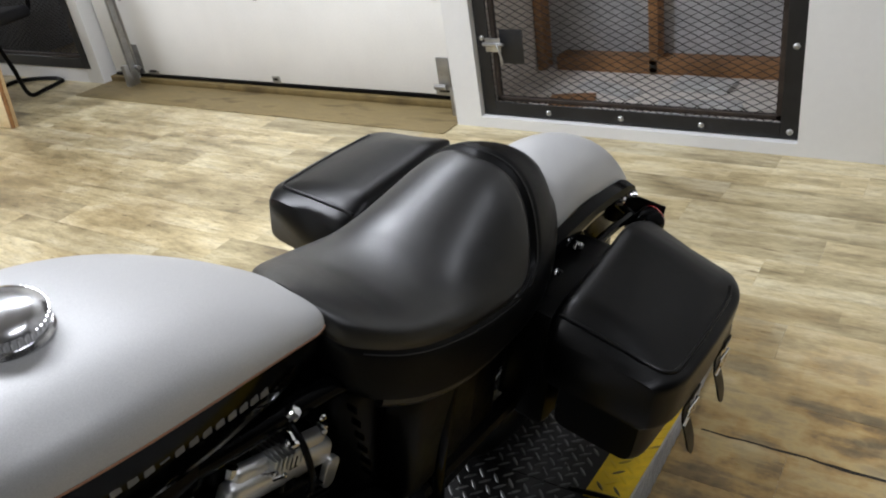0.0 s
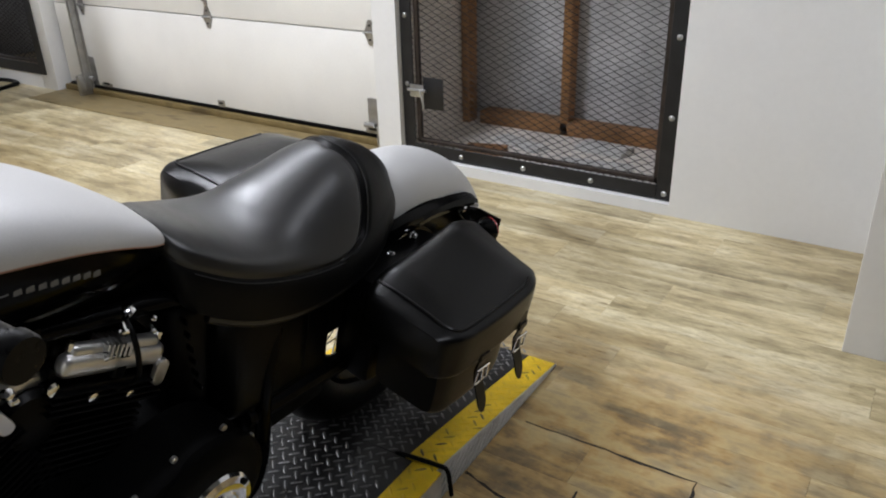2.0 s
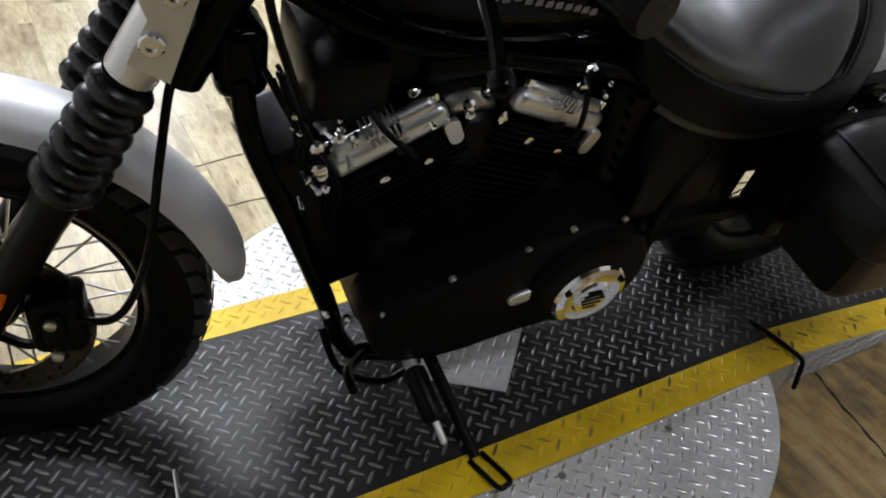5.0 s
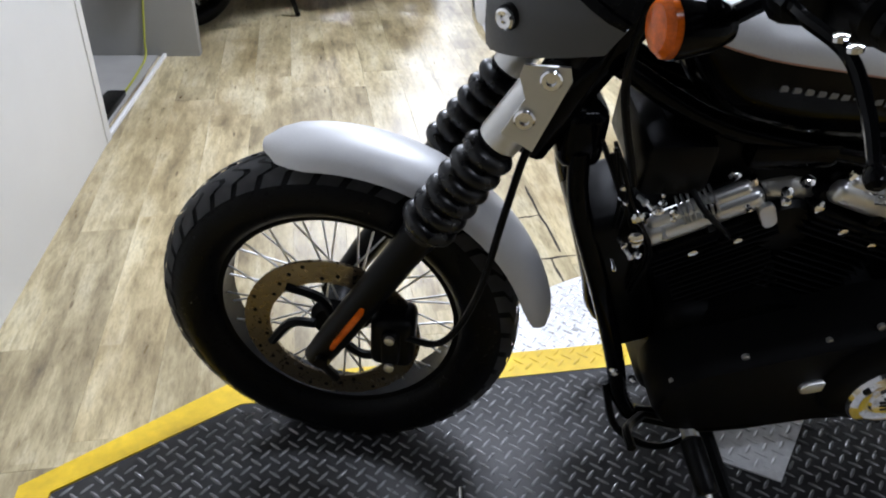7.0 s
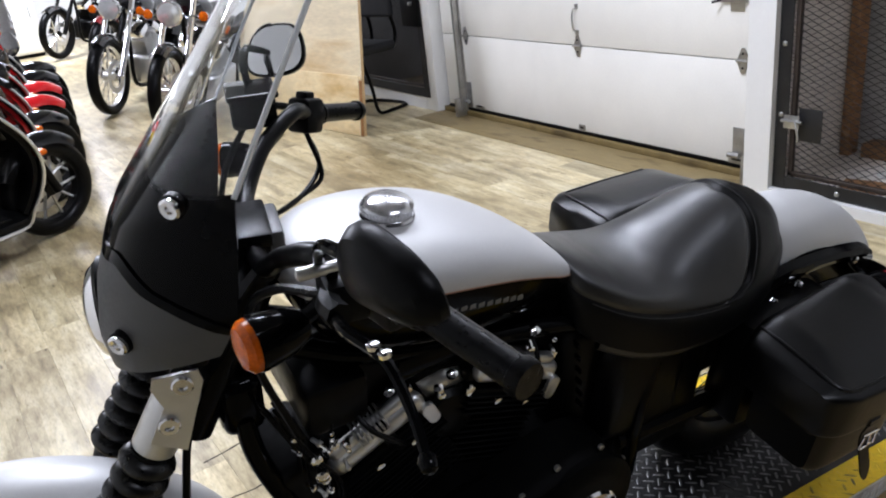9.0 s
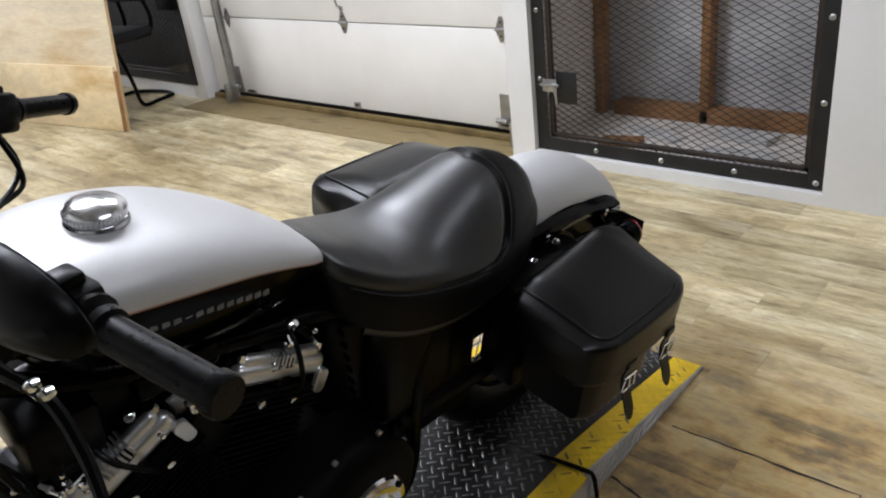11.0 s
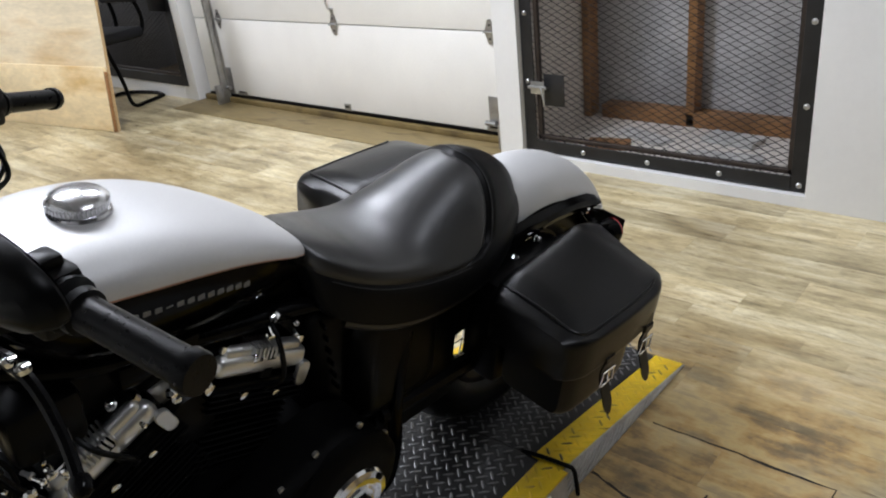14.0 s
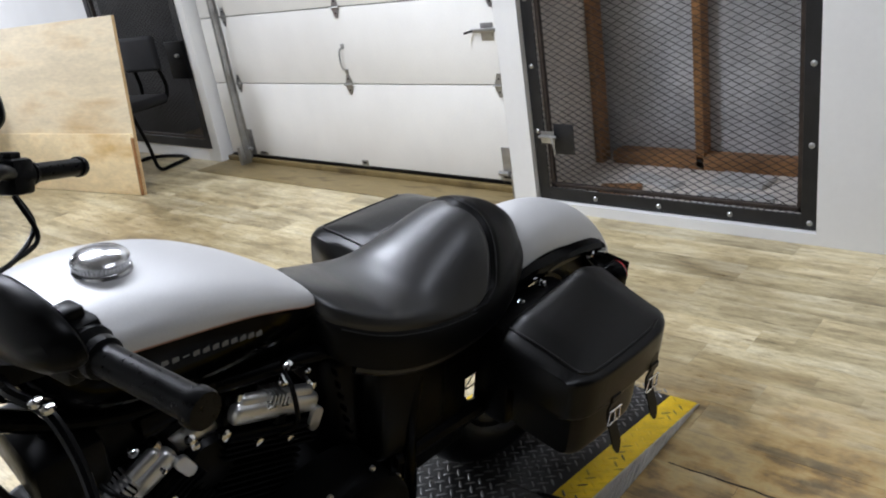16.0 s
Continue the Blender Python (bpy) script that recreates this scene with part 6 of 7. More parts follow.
# --- saddlebags
def saddlebag(sy):
    bag = group_part("saddlebag", bike, None, "black leather saddlebag with buckled straps")

    def ring(x, yi, yo, z0, z1, crown, lift=0.0, n=52, p=0.26):
        out = []
        cy, cz = (yi + yo) / 2, (z0 + z1) / 2
        for k in range(n):
            a = k * math.tau / n
            c, s = math.cos(a), math.sin(a)
            y = math.copysign(abs(c) ** p, c) * abs(yo - yi) / 2
            z = math.copysign(abs(s) ** p, s) * (z1 - z0) / 2
            if s > 0:
                q = 2 * y / (yo - yi)
                z += crown * (1 - q * q) - 1.3 * crown * q * s + lift * ((1 - q) / 2) ** 1.5 * min(1.0, 2 * s)
            out.append(Vector((x, cy + y, cz + z)))
        return out

    def body(x0, x1, yi, yo, z0, z1, crown, rnd, bulge, lift=0.0):
        bm = bmesh.new()
        rings = []
        for i in range(21):
            t = i / 20
            e = min(t, 1 - t) / 0.2
            k = 1 - rnd * (1 - min(1, e)) ** 2.4
            x = x0 + (x1 - x0) * t
            cy, hy = (yi + yo) / 2, (yo - yi) / 2
            cz, hz = (z0 + z1) / 2, (z1 - z0) / 2
            b = bulge * math.sin(math.pi * t)
            rings.append(ring(x, cy - hy * k, cy + (hy + math.copysign(b, hy)) * k, cz - hz * k, cz + hz * k, crown * min(1, e), lift * t * t))
        loft(bm, rings)
        return fix(bm)

    part("pouch", body(1.245, 1.482, sy * 0.205, sy * 0.368, 0.33, 0.53, 0.0, 0.14, 0.006), bag_leather, bag)
    lid = part("lid", body(1.192, 1.518, sy * 0.185, sy * 0.398, 0.470, 0.584, 0.016, 0.20, 0.008, 0.042), bag_leather, bag, "soft leather lid with piping", None, 60)
    # piping round the lid's top edge
    def on_lid(t, q):
        e = min(1.0, min(t, 1 - t) / 0.2)
        k = 1 - 0.20 * (1 - e) ** 2.4
        up = (1 - abs(q) ** (2 / 0.26)) ** 0.5
        z = 0.527 + 0.057 * k * up ** 0.26 + 0.016 * e * (1 - q * q) - 0.0208 * e * q * up + 0.042 * t * t * ((1 - q) / 2) ** 1.5
        return Vector((1.192 + 0.326 * t, sy * (0.2915 + q * (0.1065 + 0.004 * math.sin(math.pi * t)) * k), z + 0.001))

    front = [(0.10, -0.86), (0.09, -0.4), (0.09, 0.2), (0.095, 0.66), (0.13, 0.82), (0.20, 0.86)]
    seam = front + [(0.35, 0.87), (0.5, 0.87), (0.65, 0.87), (0.80, 0.86), (0.87, 0.82)]
    part("piping", tube(bmesh.new(), [on_lid(t, q) for t, q in seam], 0.0032, 8, 5), bag_leather, lid)
    for x in (1.315, 1.453):
        bm = bmesh.new()
        line = [(sy * 0.399, 0.515), (sy * 0.402, 0.48), (sy * 0.398, 0.455), (sy * 0.404, 0.425), (sy * 0.418, 0.392), (sy * 0.428, 0.362)]
        sm = smooth_line([(0, y, z) for y, z in line], 4)
        w = [0.0135] * (len(sm) - 3) + [0.012, 0.009, 0.004]
        rings = [[Vector((x - w[i], p.y, p.z)), Vector((x + w[i], p.y, p.z)), Vector((x + w[i], p.y + sy * 0.0035, p.z)), Vector((x - w[i], p.y + sy * 0.0035, p.z))] for i, p in enumerate(sm)]
        loft(bm, rings)
        st = part("strap", fix(bm), bag_leather, bag, "hanging leather strap")
        bm = bmesh.new()
        for dx0, dz0, dx1, dz1 in ((-0.019, 0.016, 0.019, 0.016), (0.019, 0.016, 0.019, -0.016), (0.019, -0.016, -0.019, -0.016), (-0.019, -0.016, -0.019, 0.016), (0.0, 0.016, 0.003, -0.014)):
            rod(bm, (x + dx0, sy * 0.408, 0.445 + dz0), (x + dx1, sy * 0.410, 0.445 + dz1), 0.0021, 8)
        part("buckle", bm, chrome, st, "chrome buckle")
        part("strap_loop", boxed(x - 0.016, x + 0.016, min(sy * 0.396, sy * 0.408), max(sy * 0.396, sy * 0.408), 0.478, 0.496, 0.003, 1), bag_leather, st)
    return bag


saddlebag(-1)
saddlebag(1)

# ---------------------------------------------------------------- plywood sheet, chair, outlet
ply = thing("plywood_sheet", pose(2.672, 4.02, 0, 0, 0, 9.27) @ pose(0, 0, 0, 0, 7, 0) @ Matrix.Scale(1.092, 4), "pale plywood sheet standing on edge", "plywood sheet")
part("upper_sheet", boxed(0.0, 0.018, 0.0, 1.62, 0.0, 1.085, 0.0015), plywood, ply)
part("lower_strip", boxed(-0.0185, -0.0005, 0.012, 1.60, 0.003, 0.385, 0.0015), plywood_mat("plywood_strip", (0.86, 0.70, 0.42), (0.66, 0.45, 0.19), (1.0, 1.2, 3.4)), ply, "strip of knotty plywood along its foot")
part("edge_batten", boxed(-0.020, -0.002, -0.004, 0.011, 0.002, 0.36, 0.002), stud, ply, "brown batten")
part("end_grain", boxed(0.0, 0.018, -0.004, -0.0005, 0.0, 1.085), plywood_mat("ply_edge", (0.55, 0.38, 0.19), (0.30, 0.19, 0.09), (60, 60, 0.5)), ply)

fabric = paint("chair_fabric", (0.012, 0.012, 0.013), 0.85, var=0.3, fine=200, bumpy=0.2)
chair = thing("office_chair", pose(3.11, 4.738, 0, 0, 0, 12.6) @ Matrix.Scale(1.084, 4), "black fabric task chair on a sled base", "chair")
part("seat", boxed(-0.24, 0.17, -0.21, 0.21, 0.43, 0.50, 0.028, 3), fabric, chair)
part("backrest", boxed(0.17, 0.225, -0.17, 0.17, 0.65, 0.89, 0.026, 4), fabric, chair)
for s in (-1, 1):
    part("back_support", tube(bmesh.new(), [(0.05, s * 0.10, 0.425), (0.20, s * 0.12, 0.44), (0.24, s * 0.13, 0.54), (0.205, s * 0.12, 0.70)], 0.014, 8), satin_black, chair)
    part("leg", tube(bmesh.new(), [(-0.17, s * 0.19, 0.44), (-0.12, s * 0.21, 0.20), (-0.09, s * 0.22, 0.03), (0.04, s * 0.22, 0.0155), (0.19, s * 0.21, 0.0155)], 0.013, 8), satin_black, chair)
part("crossbar", tube(bmesh.new(), [(0.19, -0.21, 0.0155), (0.235, -0.12, 0.0155), (0.245, 0, 0.0155), (0.235, 0.12, 0.0155), (0.19, 0.21, 0.0155)], 0.013, 8), satin_black, chair)

ol = thing("wall_outlet", ASKEW @ pose(-0.10, 0.861, 0.315), "black plug-in adapter on a cream outlet plate", "outlet")
cream = paint("cream_plate", (0.60, 0.54, 0.42), 0.4)
part("plate", boxed(-0.05, 0.035, -0.004, 0.0, -0.045, 0.065, 0.002), satin_black, ol)
part("adapter", boxed(-0.032, 0.033, -0.05, -0.0045, -0.065, 0.062, 0.006), satin_black, ol, "black adapter")
part("adapter_lamp", rod(bmesh.new(), (0.012, -0.05, -0.022), (0.012, -0.052, -0.022), 0.004, 8), red_lens, ol)
for name_, x0, x1, z0, z1, tone in (("blank plate of cream plastic on the recess wall", 0.004, 0.091, 0.305, 0.405, cream), ("tan double plate high on the recess wall", -0.244, -0.101, 0.52, 0.595, paint("tan_plate", (0.30, 0.24, 0.15), 0.45))):
    bp = link_mesh("blank_plate", boxed(x0, x1, 0.8555, 0.861, z0, z1, 0.002, 2), tone)
    bp.matrix_basis = ASKEW
    tagged(bp, name_, "wall plate")
yellow_cord = paint("yellow_cord", (0.36, 0.37, 0.04), 0.45, var=0.15)
c1 = link_mesh("extension_cord", tube(bmesh.new(), [(0.097, 0.853, 1.25), (0.098, 0.853, 0.60), (0.095, 0.853, 0.46), (0.051, 0.852, 0.343), (-0.026, 0.846, 0.302), (-0.06, 0.83, 0.31), (-0.085, 0.812, 0.335)], 0.0045, 8), yellow_cord)
c1.matrix_basis = ASKEW
tagged(c1, "yellow extension cord looped down the wall to the adapter", "cord")
c2 = link_mesh("extension_cord", tube(bmesh.new(), [(0.01, 0.853, 1.25), (0.007, 0.853, 0.60), (-0.044, 0.853, 0.30), (-0.075, 0.85, 0.08), (-0.075, 0.82, 0.015), (-0.06, 0.6, 0.013), (-0.055, 0.30, 0.013)], 0.0045, 8), yellow_cord)
c2.matrix_basis = ASKEW
tagged(c2, "yellow extension cord running down to the recess floor", "cord")
bx = link_mesh("scrap_board", boxed(-0.11, -0.045, 0.12, 0.42, 0.008, 0.03, 0.003), rubber)
bx.matrix_basis = ASKEW
tagged(bx, "black rubber strip lying on the recess floor", "rubber strip")


# ---------------------------------------------------------------- parked machines behind
def simple_wheel(parent, c, r, w, h, rim_mat, n_spokes, name, spoke_mat):
    wh = group_part(name, parent)
    part("tyre", tyre_mesh(c, r, w, h, sides=48), rubber, wh)
    ri = r - h
    part("rim", lathe(bmesh.new(), [(-w * 0.3, ri + 0.012), (-w * 0.32, ri + 0.02), (-w * 0.2, ri), (w * 0.2, ri), (w * 0.32, ri + 0.02), (w * 0.3, ri + 0.012)], c, (0, 1, 0), 40, False), rim_mat, wh)
    part("hub", lathe(bmesh.new(), [(-0.04, 0.01), (-0.04, 0.035), (0.04, 0.035), (0.04, 0.01)], c, (0, 1, 0), 16), rim_mat, wh)
    for i in range(n_spokes):
        a = i * math.tau / n_spokes
        s = 1 if i % 2 else -1
        part("spoke", rod(bmesh.new(), c + Vector((math.cos(a + 0.3 * s) * 0.03, s * 0.025, math.sin(a + 0.3 * s) * 0.03)), c + Vector((math.cos(a) * ri, 0, math.sin(a) * ri)), 0.003 if n_spokes > 12 else 0.008, 5), spoke_mat, wh)
    part("brake_disc", lathe(bmesh.new(), [(-0.06, 0.09), (-0.06, 0.135), (-0.056, 0.135), (-0.056, 0.09), (-0.06, 0.09)], c, (0, 1, 0), 32, False), alu, wh)
    return wh


def arch_fender(c, r, a0, a1, hw, mat, parent, name):
    bm = bmesh.new()
    rings = []
    for i in range(15):
        a = radians(a0 + (a1 - a0) * i / 14)
        rings.append([c + Vector((math.cos(a) * (r - (1 - math.cos((k - 4) / 4 * 1.3)) * hw), math.sin((k - 4) / 4 * 1.3) * hw, math.sin(a) * (r - (1 - math.cos((k - 4) / 4 * 1.3)) * hw))) for k in range(9)])
    loft(bm, rings, caps=False, closed=False)
    fix(bm)
    bmesh.ops.solidify(bm, geom=bm.faces[:], thickness=0.004)
    return part(name, bm, mat, parent)


lamp_glass = paint("lamp_glass", (0.75, 0.76, 0.76), 0.12, 0.6, var=0.15)


def cruiser(m, body, label, fork_mat, wheel_mat, n_spokes, engine_mat, light_bar=False):
    c = thing("parked_motorcycle", m, label, "motorcycle", "parked motorcycles")
    af, ar = Vector((0, 0, 0.31)), Vector((1.55, 0, 0.30))
    simple_wheel(c, af, 0.31, 0.09, 0.075, wheel_mat, n_spokes, "front_wheel", chrome)
    simple_wheel(c, ar, 0.30, 0.14, 0.09, wheel_mat, n_spokes, "rear_wheel", chrome)
    arch_fender(af, 0.34, 120, 20, 0.06, body, c, "front_fender")
    arch_fender(ar, 0.36, 150, 10, 0.09, body, c, "rear_fender")
    top = Vector((0.42, 0, 0.92))
    for s in (-1, 1):
        y = s * 0.10
        part("fork_leg", rod(bmesh.new(), (0, y, 0.31), (0.19, y, 0.60), 0.027, 14), fork_mat, c)
        part("fork_tube", rod(bmesh.new(), (0.18, y, 0.585), (0.40, y, 0.92), 0.021, 12), fork_mat, c)
        part("turn_signal", lathe(bmesh.new(), [(-0.05, 0.008), (-0.03, 0.03), (0.0, 0.035)], (0.27, s * 0.20, 0.80), (-1, 0, 0), 16), chrome, c)
        part("signal_lens", lathe(bmesh.new(), [(0, 0.034), (0.012, 0.030), (0.018, 0.008)], (0.27, s * 0.20, 0.80), (-1, 0, 0), 16), amber, c)
        part("signal_stalk", rod(bmesh.new(), (0.28, s * 0.10, 0.80), (0.28, s * 0.19, 0.80), 0.008, 8), chrome, c)
        part("grip", rod(bmesh.new(), (0.62, s * 0.36, 1.02), (0.71, s * 0.41, 1.0), 0.019, 12), rubber, c)
        mir = part("mirror", lathe(bmesh.new(), [(-0.02, 0.015), (-0.012, 0.045), (0, 0.055), (0.003, 0.05)], (0.50, s * 0.42, 1.22), (1, 0, 0), 20), chrome, c)
        part("mirror_stem", tube(bmesh.new(), [(0.55, s * 0.31, 1.04), (0.52, s * 0.36, 1.12), (0.50, s * 0.41, 1.2)], 0.006, 6), chrome, c)
    part("handlebar", tube(bmesh.new(), [(0.71, -0.41, 1.0), (0.60, -0.34, 1.03), (0.47, -0.22, 1.04), (0.42, -0.09, 0.95), (0.42, 0.09, 0.95), (0.47, 0.22, 1.04), (0.60, 0.34, 1.03), (0.71, 0.41, 1.0)], 0.0125, 8), chrome, c)
    hl = part("headlamp", lathe(bmesh.new(), [(-0.08, 0.082), (-0.07, 0.09), (-0.04, 0.088), (0.03, 0.065), (0.07, 0.02)], (0.22, 0, 0.82), (1, 0, 0), 28), chrome, c)
    part("lens", lathe(bmesh.new(), [(-0.098, 0.01), (-0.092, 0.05), (-0.08, 0.081)], (0.22, 0, 0.82), (1, 0, 0), 28), lamp_glass, hl)
    if light_bar:
        for s in (-1, 1):
            part("spot_lamp", lathe(bmesh.new(), [(-0.05, 0.045), (-0.04, 0.052), (0.02, 0.04), (0.04, 0.01)], (0.24, s * 0.20, 0.72), (1, 0, 0), 20), lamp_glass, c)
    bm = bmesh.new()
    loft(bm, [oval(x, 0, z, hw, u, d, 20, 2.2) for x, hw, z, u, d in ((0.45, 0.04, 0.82, 0.03, 0.04), (0.50, 0.12, 0.82, 0.08, 0.08), (0.62, 0.15, 0.82, 0.09, 0.10), (0.78, 0.12, 0.79, 0.06, 0.08), (0.90, 0.06, 0.75, 0.03, 0.04))])
    part("fuel_tank", fix(bm), body, c)
    bm = bmesh.new()
    loft(bm, [oval(x, 0, z, hw, u, d, 20, 2.4) for x, hw, z, u, d in ((0.88, 0.08, 0.72, 0.03, 0.05), (1.0, 0.14, 0.69, 0.03, 0.06), (1.18, 0.17, 0.70, 0.05, 0.07), (1.28, 0.14, 0.74, 0.05, 0.07), (1.5, 0.11, 0.75, 0.04, 0.05), (1.62, 0.06, 0.74, 0.02, 0.03))])
    part("seat", fix(bm), leather, c)
    part("crankcase", boxed(0.50, 1.0, -0.15, 0.15, 0.16, 0.40, 0.04, 3), engine_mat, c)
    for tilt in (-24, 24):
        mm = Matrix.Translation((0.72, 0, 0.30)) @ Matrix.Rotation(radians(tilt), 4, "Y")
        cy = group_part("cylinder", c, mm)
        part("barrel", rod(bmesh.new(), (0, 0, 0.08), (0, 0, 0.32), 0.06, 20), engine_mat, cy)
        for k in range(8):
            part("fin", boxed(-0.08, 0.08, -0.085, 0.085, 0.11 + k * 0.02, 0.117 + k * 0.02), engine_mat, cy)
        part("rocker_cover", boxed(-0.08, 0.08, -0.08, 0.08, 0.29, 0.36, 0.015, 2), chrome, cy)
    for s, z in ((1, 0.20), (1, 0.30)):
        part("exhaust", tube(bmesh.new(), [(0.62, s * 0.12, 0.45), (0.58, s * 0.17, 0.32), (0.75, s * 0.19, z), (1.2, s * 0.19, z), (1.85, s * 0.20, z + 0.02)], 0.03, 12, 5, lambda t: 0.022 + 0.02 * max(0, min(1, (t - 0.5) * 4))), chrome, c)
    part("frame_tube", tube(bmesh.new(), [(0.40, 0, 0.80), (0.44, 0, 0.5), (0.48, 0, 0.16), (0.9, 0, 0.13), (1.1, 0, 0.3), (1.05, 0, 0.65)], 0.018, 8), satin_black, c)
    part("side_stand", rod(bmesh.new(), (0.75, -0.12, 0.18), (0.80, -0.27, -0.045), 0.010, 8), satin_black, c)
    return c


maroon = paint("maroon_paint", (0.16, 0.012, 0.015), 0.18, var=0.1, coat=0.6)
red_paint = paint("red_paint", (0.55, 0.012, 0.015), 0.2, var=0.08, coat=0.6)
deep_black = paint("deep_black_paint", (0.006, 0.006, 0.007), 0.12, var=0.1, coat=0.4)
yellow_plastic = paint("yellow_plastic", (0.75, 0.55, 0.02), 0.4)


def parked(x, y, yaw, size, lean=8):
    return pose(x, y, 0.006, 0, 0, yaw) @ pose(0, 0, 0, lean) @ Matrix.Scale(size, 4)


cruiser(parked(1.72, 5.49, 53.6, 1.118), deep_black, "black cruiser with long chrome forks and spoked wheels", chrome, alu, 24, alu)
cruiser(parked(1.59, 7.01, 51.7, 1.143), deep_black, "black chopper with chrome forks and spoked wheels", chrome, alu, 24, alu)
cruiser(parked(2.09, 9.35, 47.6, 1.176), maroon, "dark red motorcycle with black wheels", satin_black, satin_black, 10, satin_black)
cruiser(parked(2.07, 12.76, 43.4, 1.225), deep_black, "black motorcycle at the far end of the row", satin_black, satin_black, 10, satin_black)
cruiser(parked(2.78, 10.62, 45.7, 1.193), red_paint, "red motorcycle parked in the far row", satin_black, satin_black, 10, satin_black)


def scooter(m, body, inner, seat_mat, label, trim=None):
    """Own frame: x from the front axle backwards, y to its left as seen from behind the bars reversed."""
    s = thing("scooter", m, label, "scooter", "parked scooters")
    af, ar = Vector((0, 0, 0.245)), Vector((1.25, 0, 0.235))
    simple_wheel(s, af, 0.245, 0.11, 0.085, satin_black, 10, "front_wheel", alu)
    simple_wheel(s, ar, 0.235, 0.12, 0.085, satin_black, 10, "rear_wheel", alu)
    arch_fender(af, 0.285, 130, 25, 0.075, body, s, "front_fender")
    part("fork", rod(bmesh.new(), (0.0, 0.09, 0.245), (0.14, 0.07, 0.60), 0.022, 12), satin_black, s)
    part("fork", rod(bmesh.new(), (0.0, -0.09, 0.245), (0.14, -0.07, 0.60), 0.022, 12), satin_black, s)

    def shield(t, u):
        # t 0 bottom .. 1 top, u -1..1 across
        x = 0.20 - 0.11 * math.sin(math.pi * min(1.0, t * 1.05)) + 0.10 * t ** 3 + 0.06 * u * u
        hw = 0.17 + 0.08 * math.sin(math.pi * min(1, t * 0.9 + 0.05))
        return Vector((x, u * hw, 0.17 + 0.71 * t))

    bm = bmesh.new()
    loft(bm, [[shield(j / 14, (i - 8) / 8) for i in range(17)] for j in range(15)], caps=False, closed=False)
    fix(bm)
    bmesh.ops.solidify(bm, geom=bm.faces[:], thickness=0.012)
    part("leg_shield", bm, body, s)
    bm = bmesh.new()
    loft(bm, [[shield(j / 14, (i - 8) / 8) + Vector((0.022, 0, 0)) for i in range(1, 16)] for j in range(1, 14)], caps=False, closed=False)
    fix(bm)
    bmesh.ops.solidify(bm, geom=bm.faces[:], thickness=0.02)
    part("inner_shield", bm, inner, s)
    for sg in (-1, 1):
        part("shield_trim", tube(bmesh.new(), [shield(1 - j / 10, sg) for j in range(11)] + [shield(0, sg) + Vector((0.14 * k, sg * 0.012, 0.0)) for k in (1, 2, 3)], 0.008, 8, 3), trim or alu, s, "bright edge trim")
        part("grip", rod(bmesh.new(), (0.26, sg * 0.22, 0.97), (0.30, sg * 0.36, 0.96), 0.018, 12), rubber, s)
        part("mirror_stem", tube(bmesh.new(), [(0.24, sg * 0.16, 0.99), (0.24, sg * 0.26, 1.08), (0.25, sg * 0.33, 1.12)], 0.006, 6), chrome, s)
        part("mirror", lathe(bmesh.new(), [(-0.015, 0.02), (-0.01, 0.05), (0, 0.058), (0.003, 0.05)], (0.25, sg * 0.36, 1.15), (1, 0, 0), 20), chrome, s)
        part("turn_signal", boxed(0.10, 0.16, sg * 0.19 - 0.03, sg * 0.19 + 0.03, 0.52, 0.55, 0.01, 2), amber, s)
    part("headset", boxed(0.14, 0.30, -0.17, 0.17, 0.90, 1.02, 0.045, 3), body, s)
    part("headlamp", lathe(bmesh.new(), [(-0.02, 0.01), (-0.015, 0.05), (0, 0.065), (0.03, 0.065)], (0.145, 0, 0.955), (1, 0, 0), 20), lamp_glass, s)
    part("steering_column", rod(bmesh.new(), (0.15, 0, 0.60), (0.23, 0, 0.92), 0.045, 16), body, s)
    part("handlebar_card", boxed(0.305, 0.312, -0.07, 0.07, 0.93, 0.99, 0.002), paper, s, "plain white card")
    part("floorboard", boxed(0.22, 0.82, -0.19, 0.19, 0.165, 0.215, 0.02, 2), satin_black, s)
    part("floor_strip", boxed(0.32, 0.78, -0.15, 0.15, 0.216, 0.224, 0.003, 1), rubber, s)
    bm = bmesh.new()
    loft(bm, [oval(x, 0, z, hw, u, d, 24, 2.6) for x, hw, z, u, d in ((0.76, 0.09, 0.42, 0.20, 0.20), (0.80, 0.14, 0.42, 0.24, 0.22), (0.92, 0.19, 0.44, 0.25, 0.22), (1.10, 0.225, 0.46, 0.24, 0.20), (1.30, 0.21, 0.50, 0.20, 0.18), (1.48, 0.14, 0.55, 0.13, 0.13), (1.56, 0.07, 0.58, 0.07, 0.08))])
    part("rear_body", fix(bm), body, s)
    bm = bmesh.new()
    loft(bm, [oval(x, 0, z, hw, u, d, 24, 2.6) for x, hw, z, u, d in ((0.70, 0.08, 0.63, 0.03, 0.05), (0.78, 0.13, 0.64, 0.05, 0.06), (0.95, 0.155, 0.65, 0.06, 0.06), (1.12, 0.15, 0.67, 0.07, 0.06), (1.35, 0.13, 0.71, 0.06, 0.06), (1.48, 0.08, 0.70, 0.03, 0.04))])
    part("seat", fix(bm), seat_mat, s)
    part("grab_rail", tube(bmesh.new(), [(1.20, -0.16, 0.70), (1.45, -0.15, 0.74), (1.60, 0, 0.76), (1.45, 0.15, 0.74), (1.20, 0.16, 0.70)], 0.010, 8), satin_black, s)
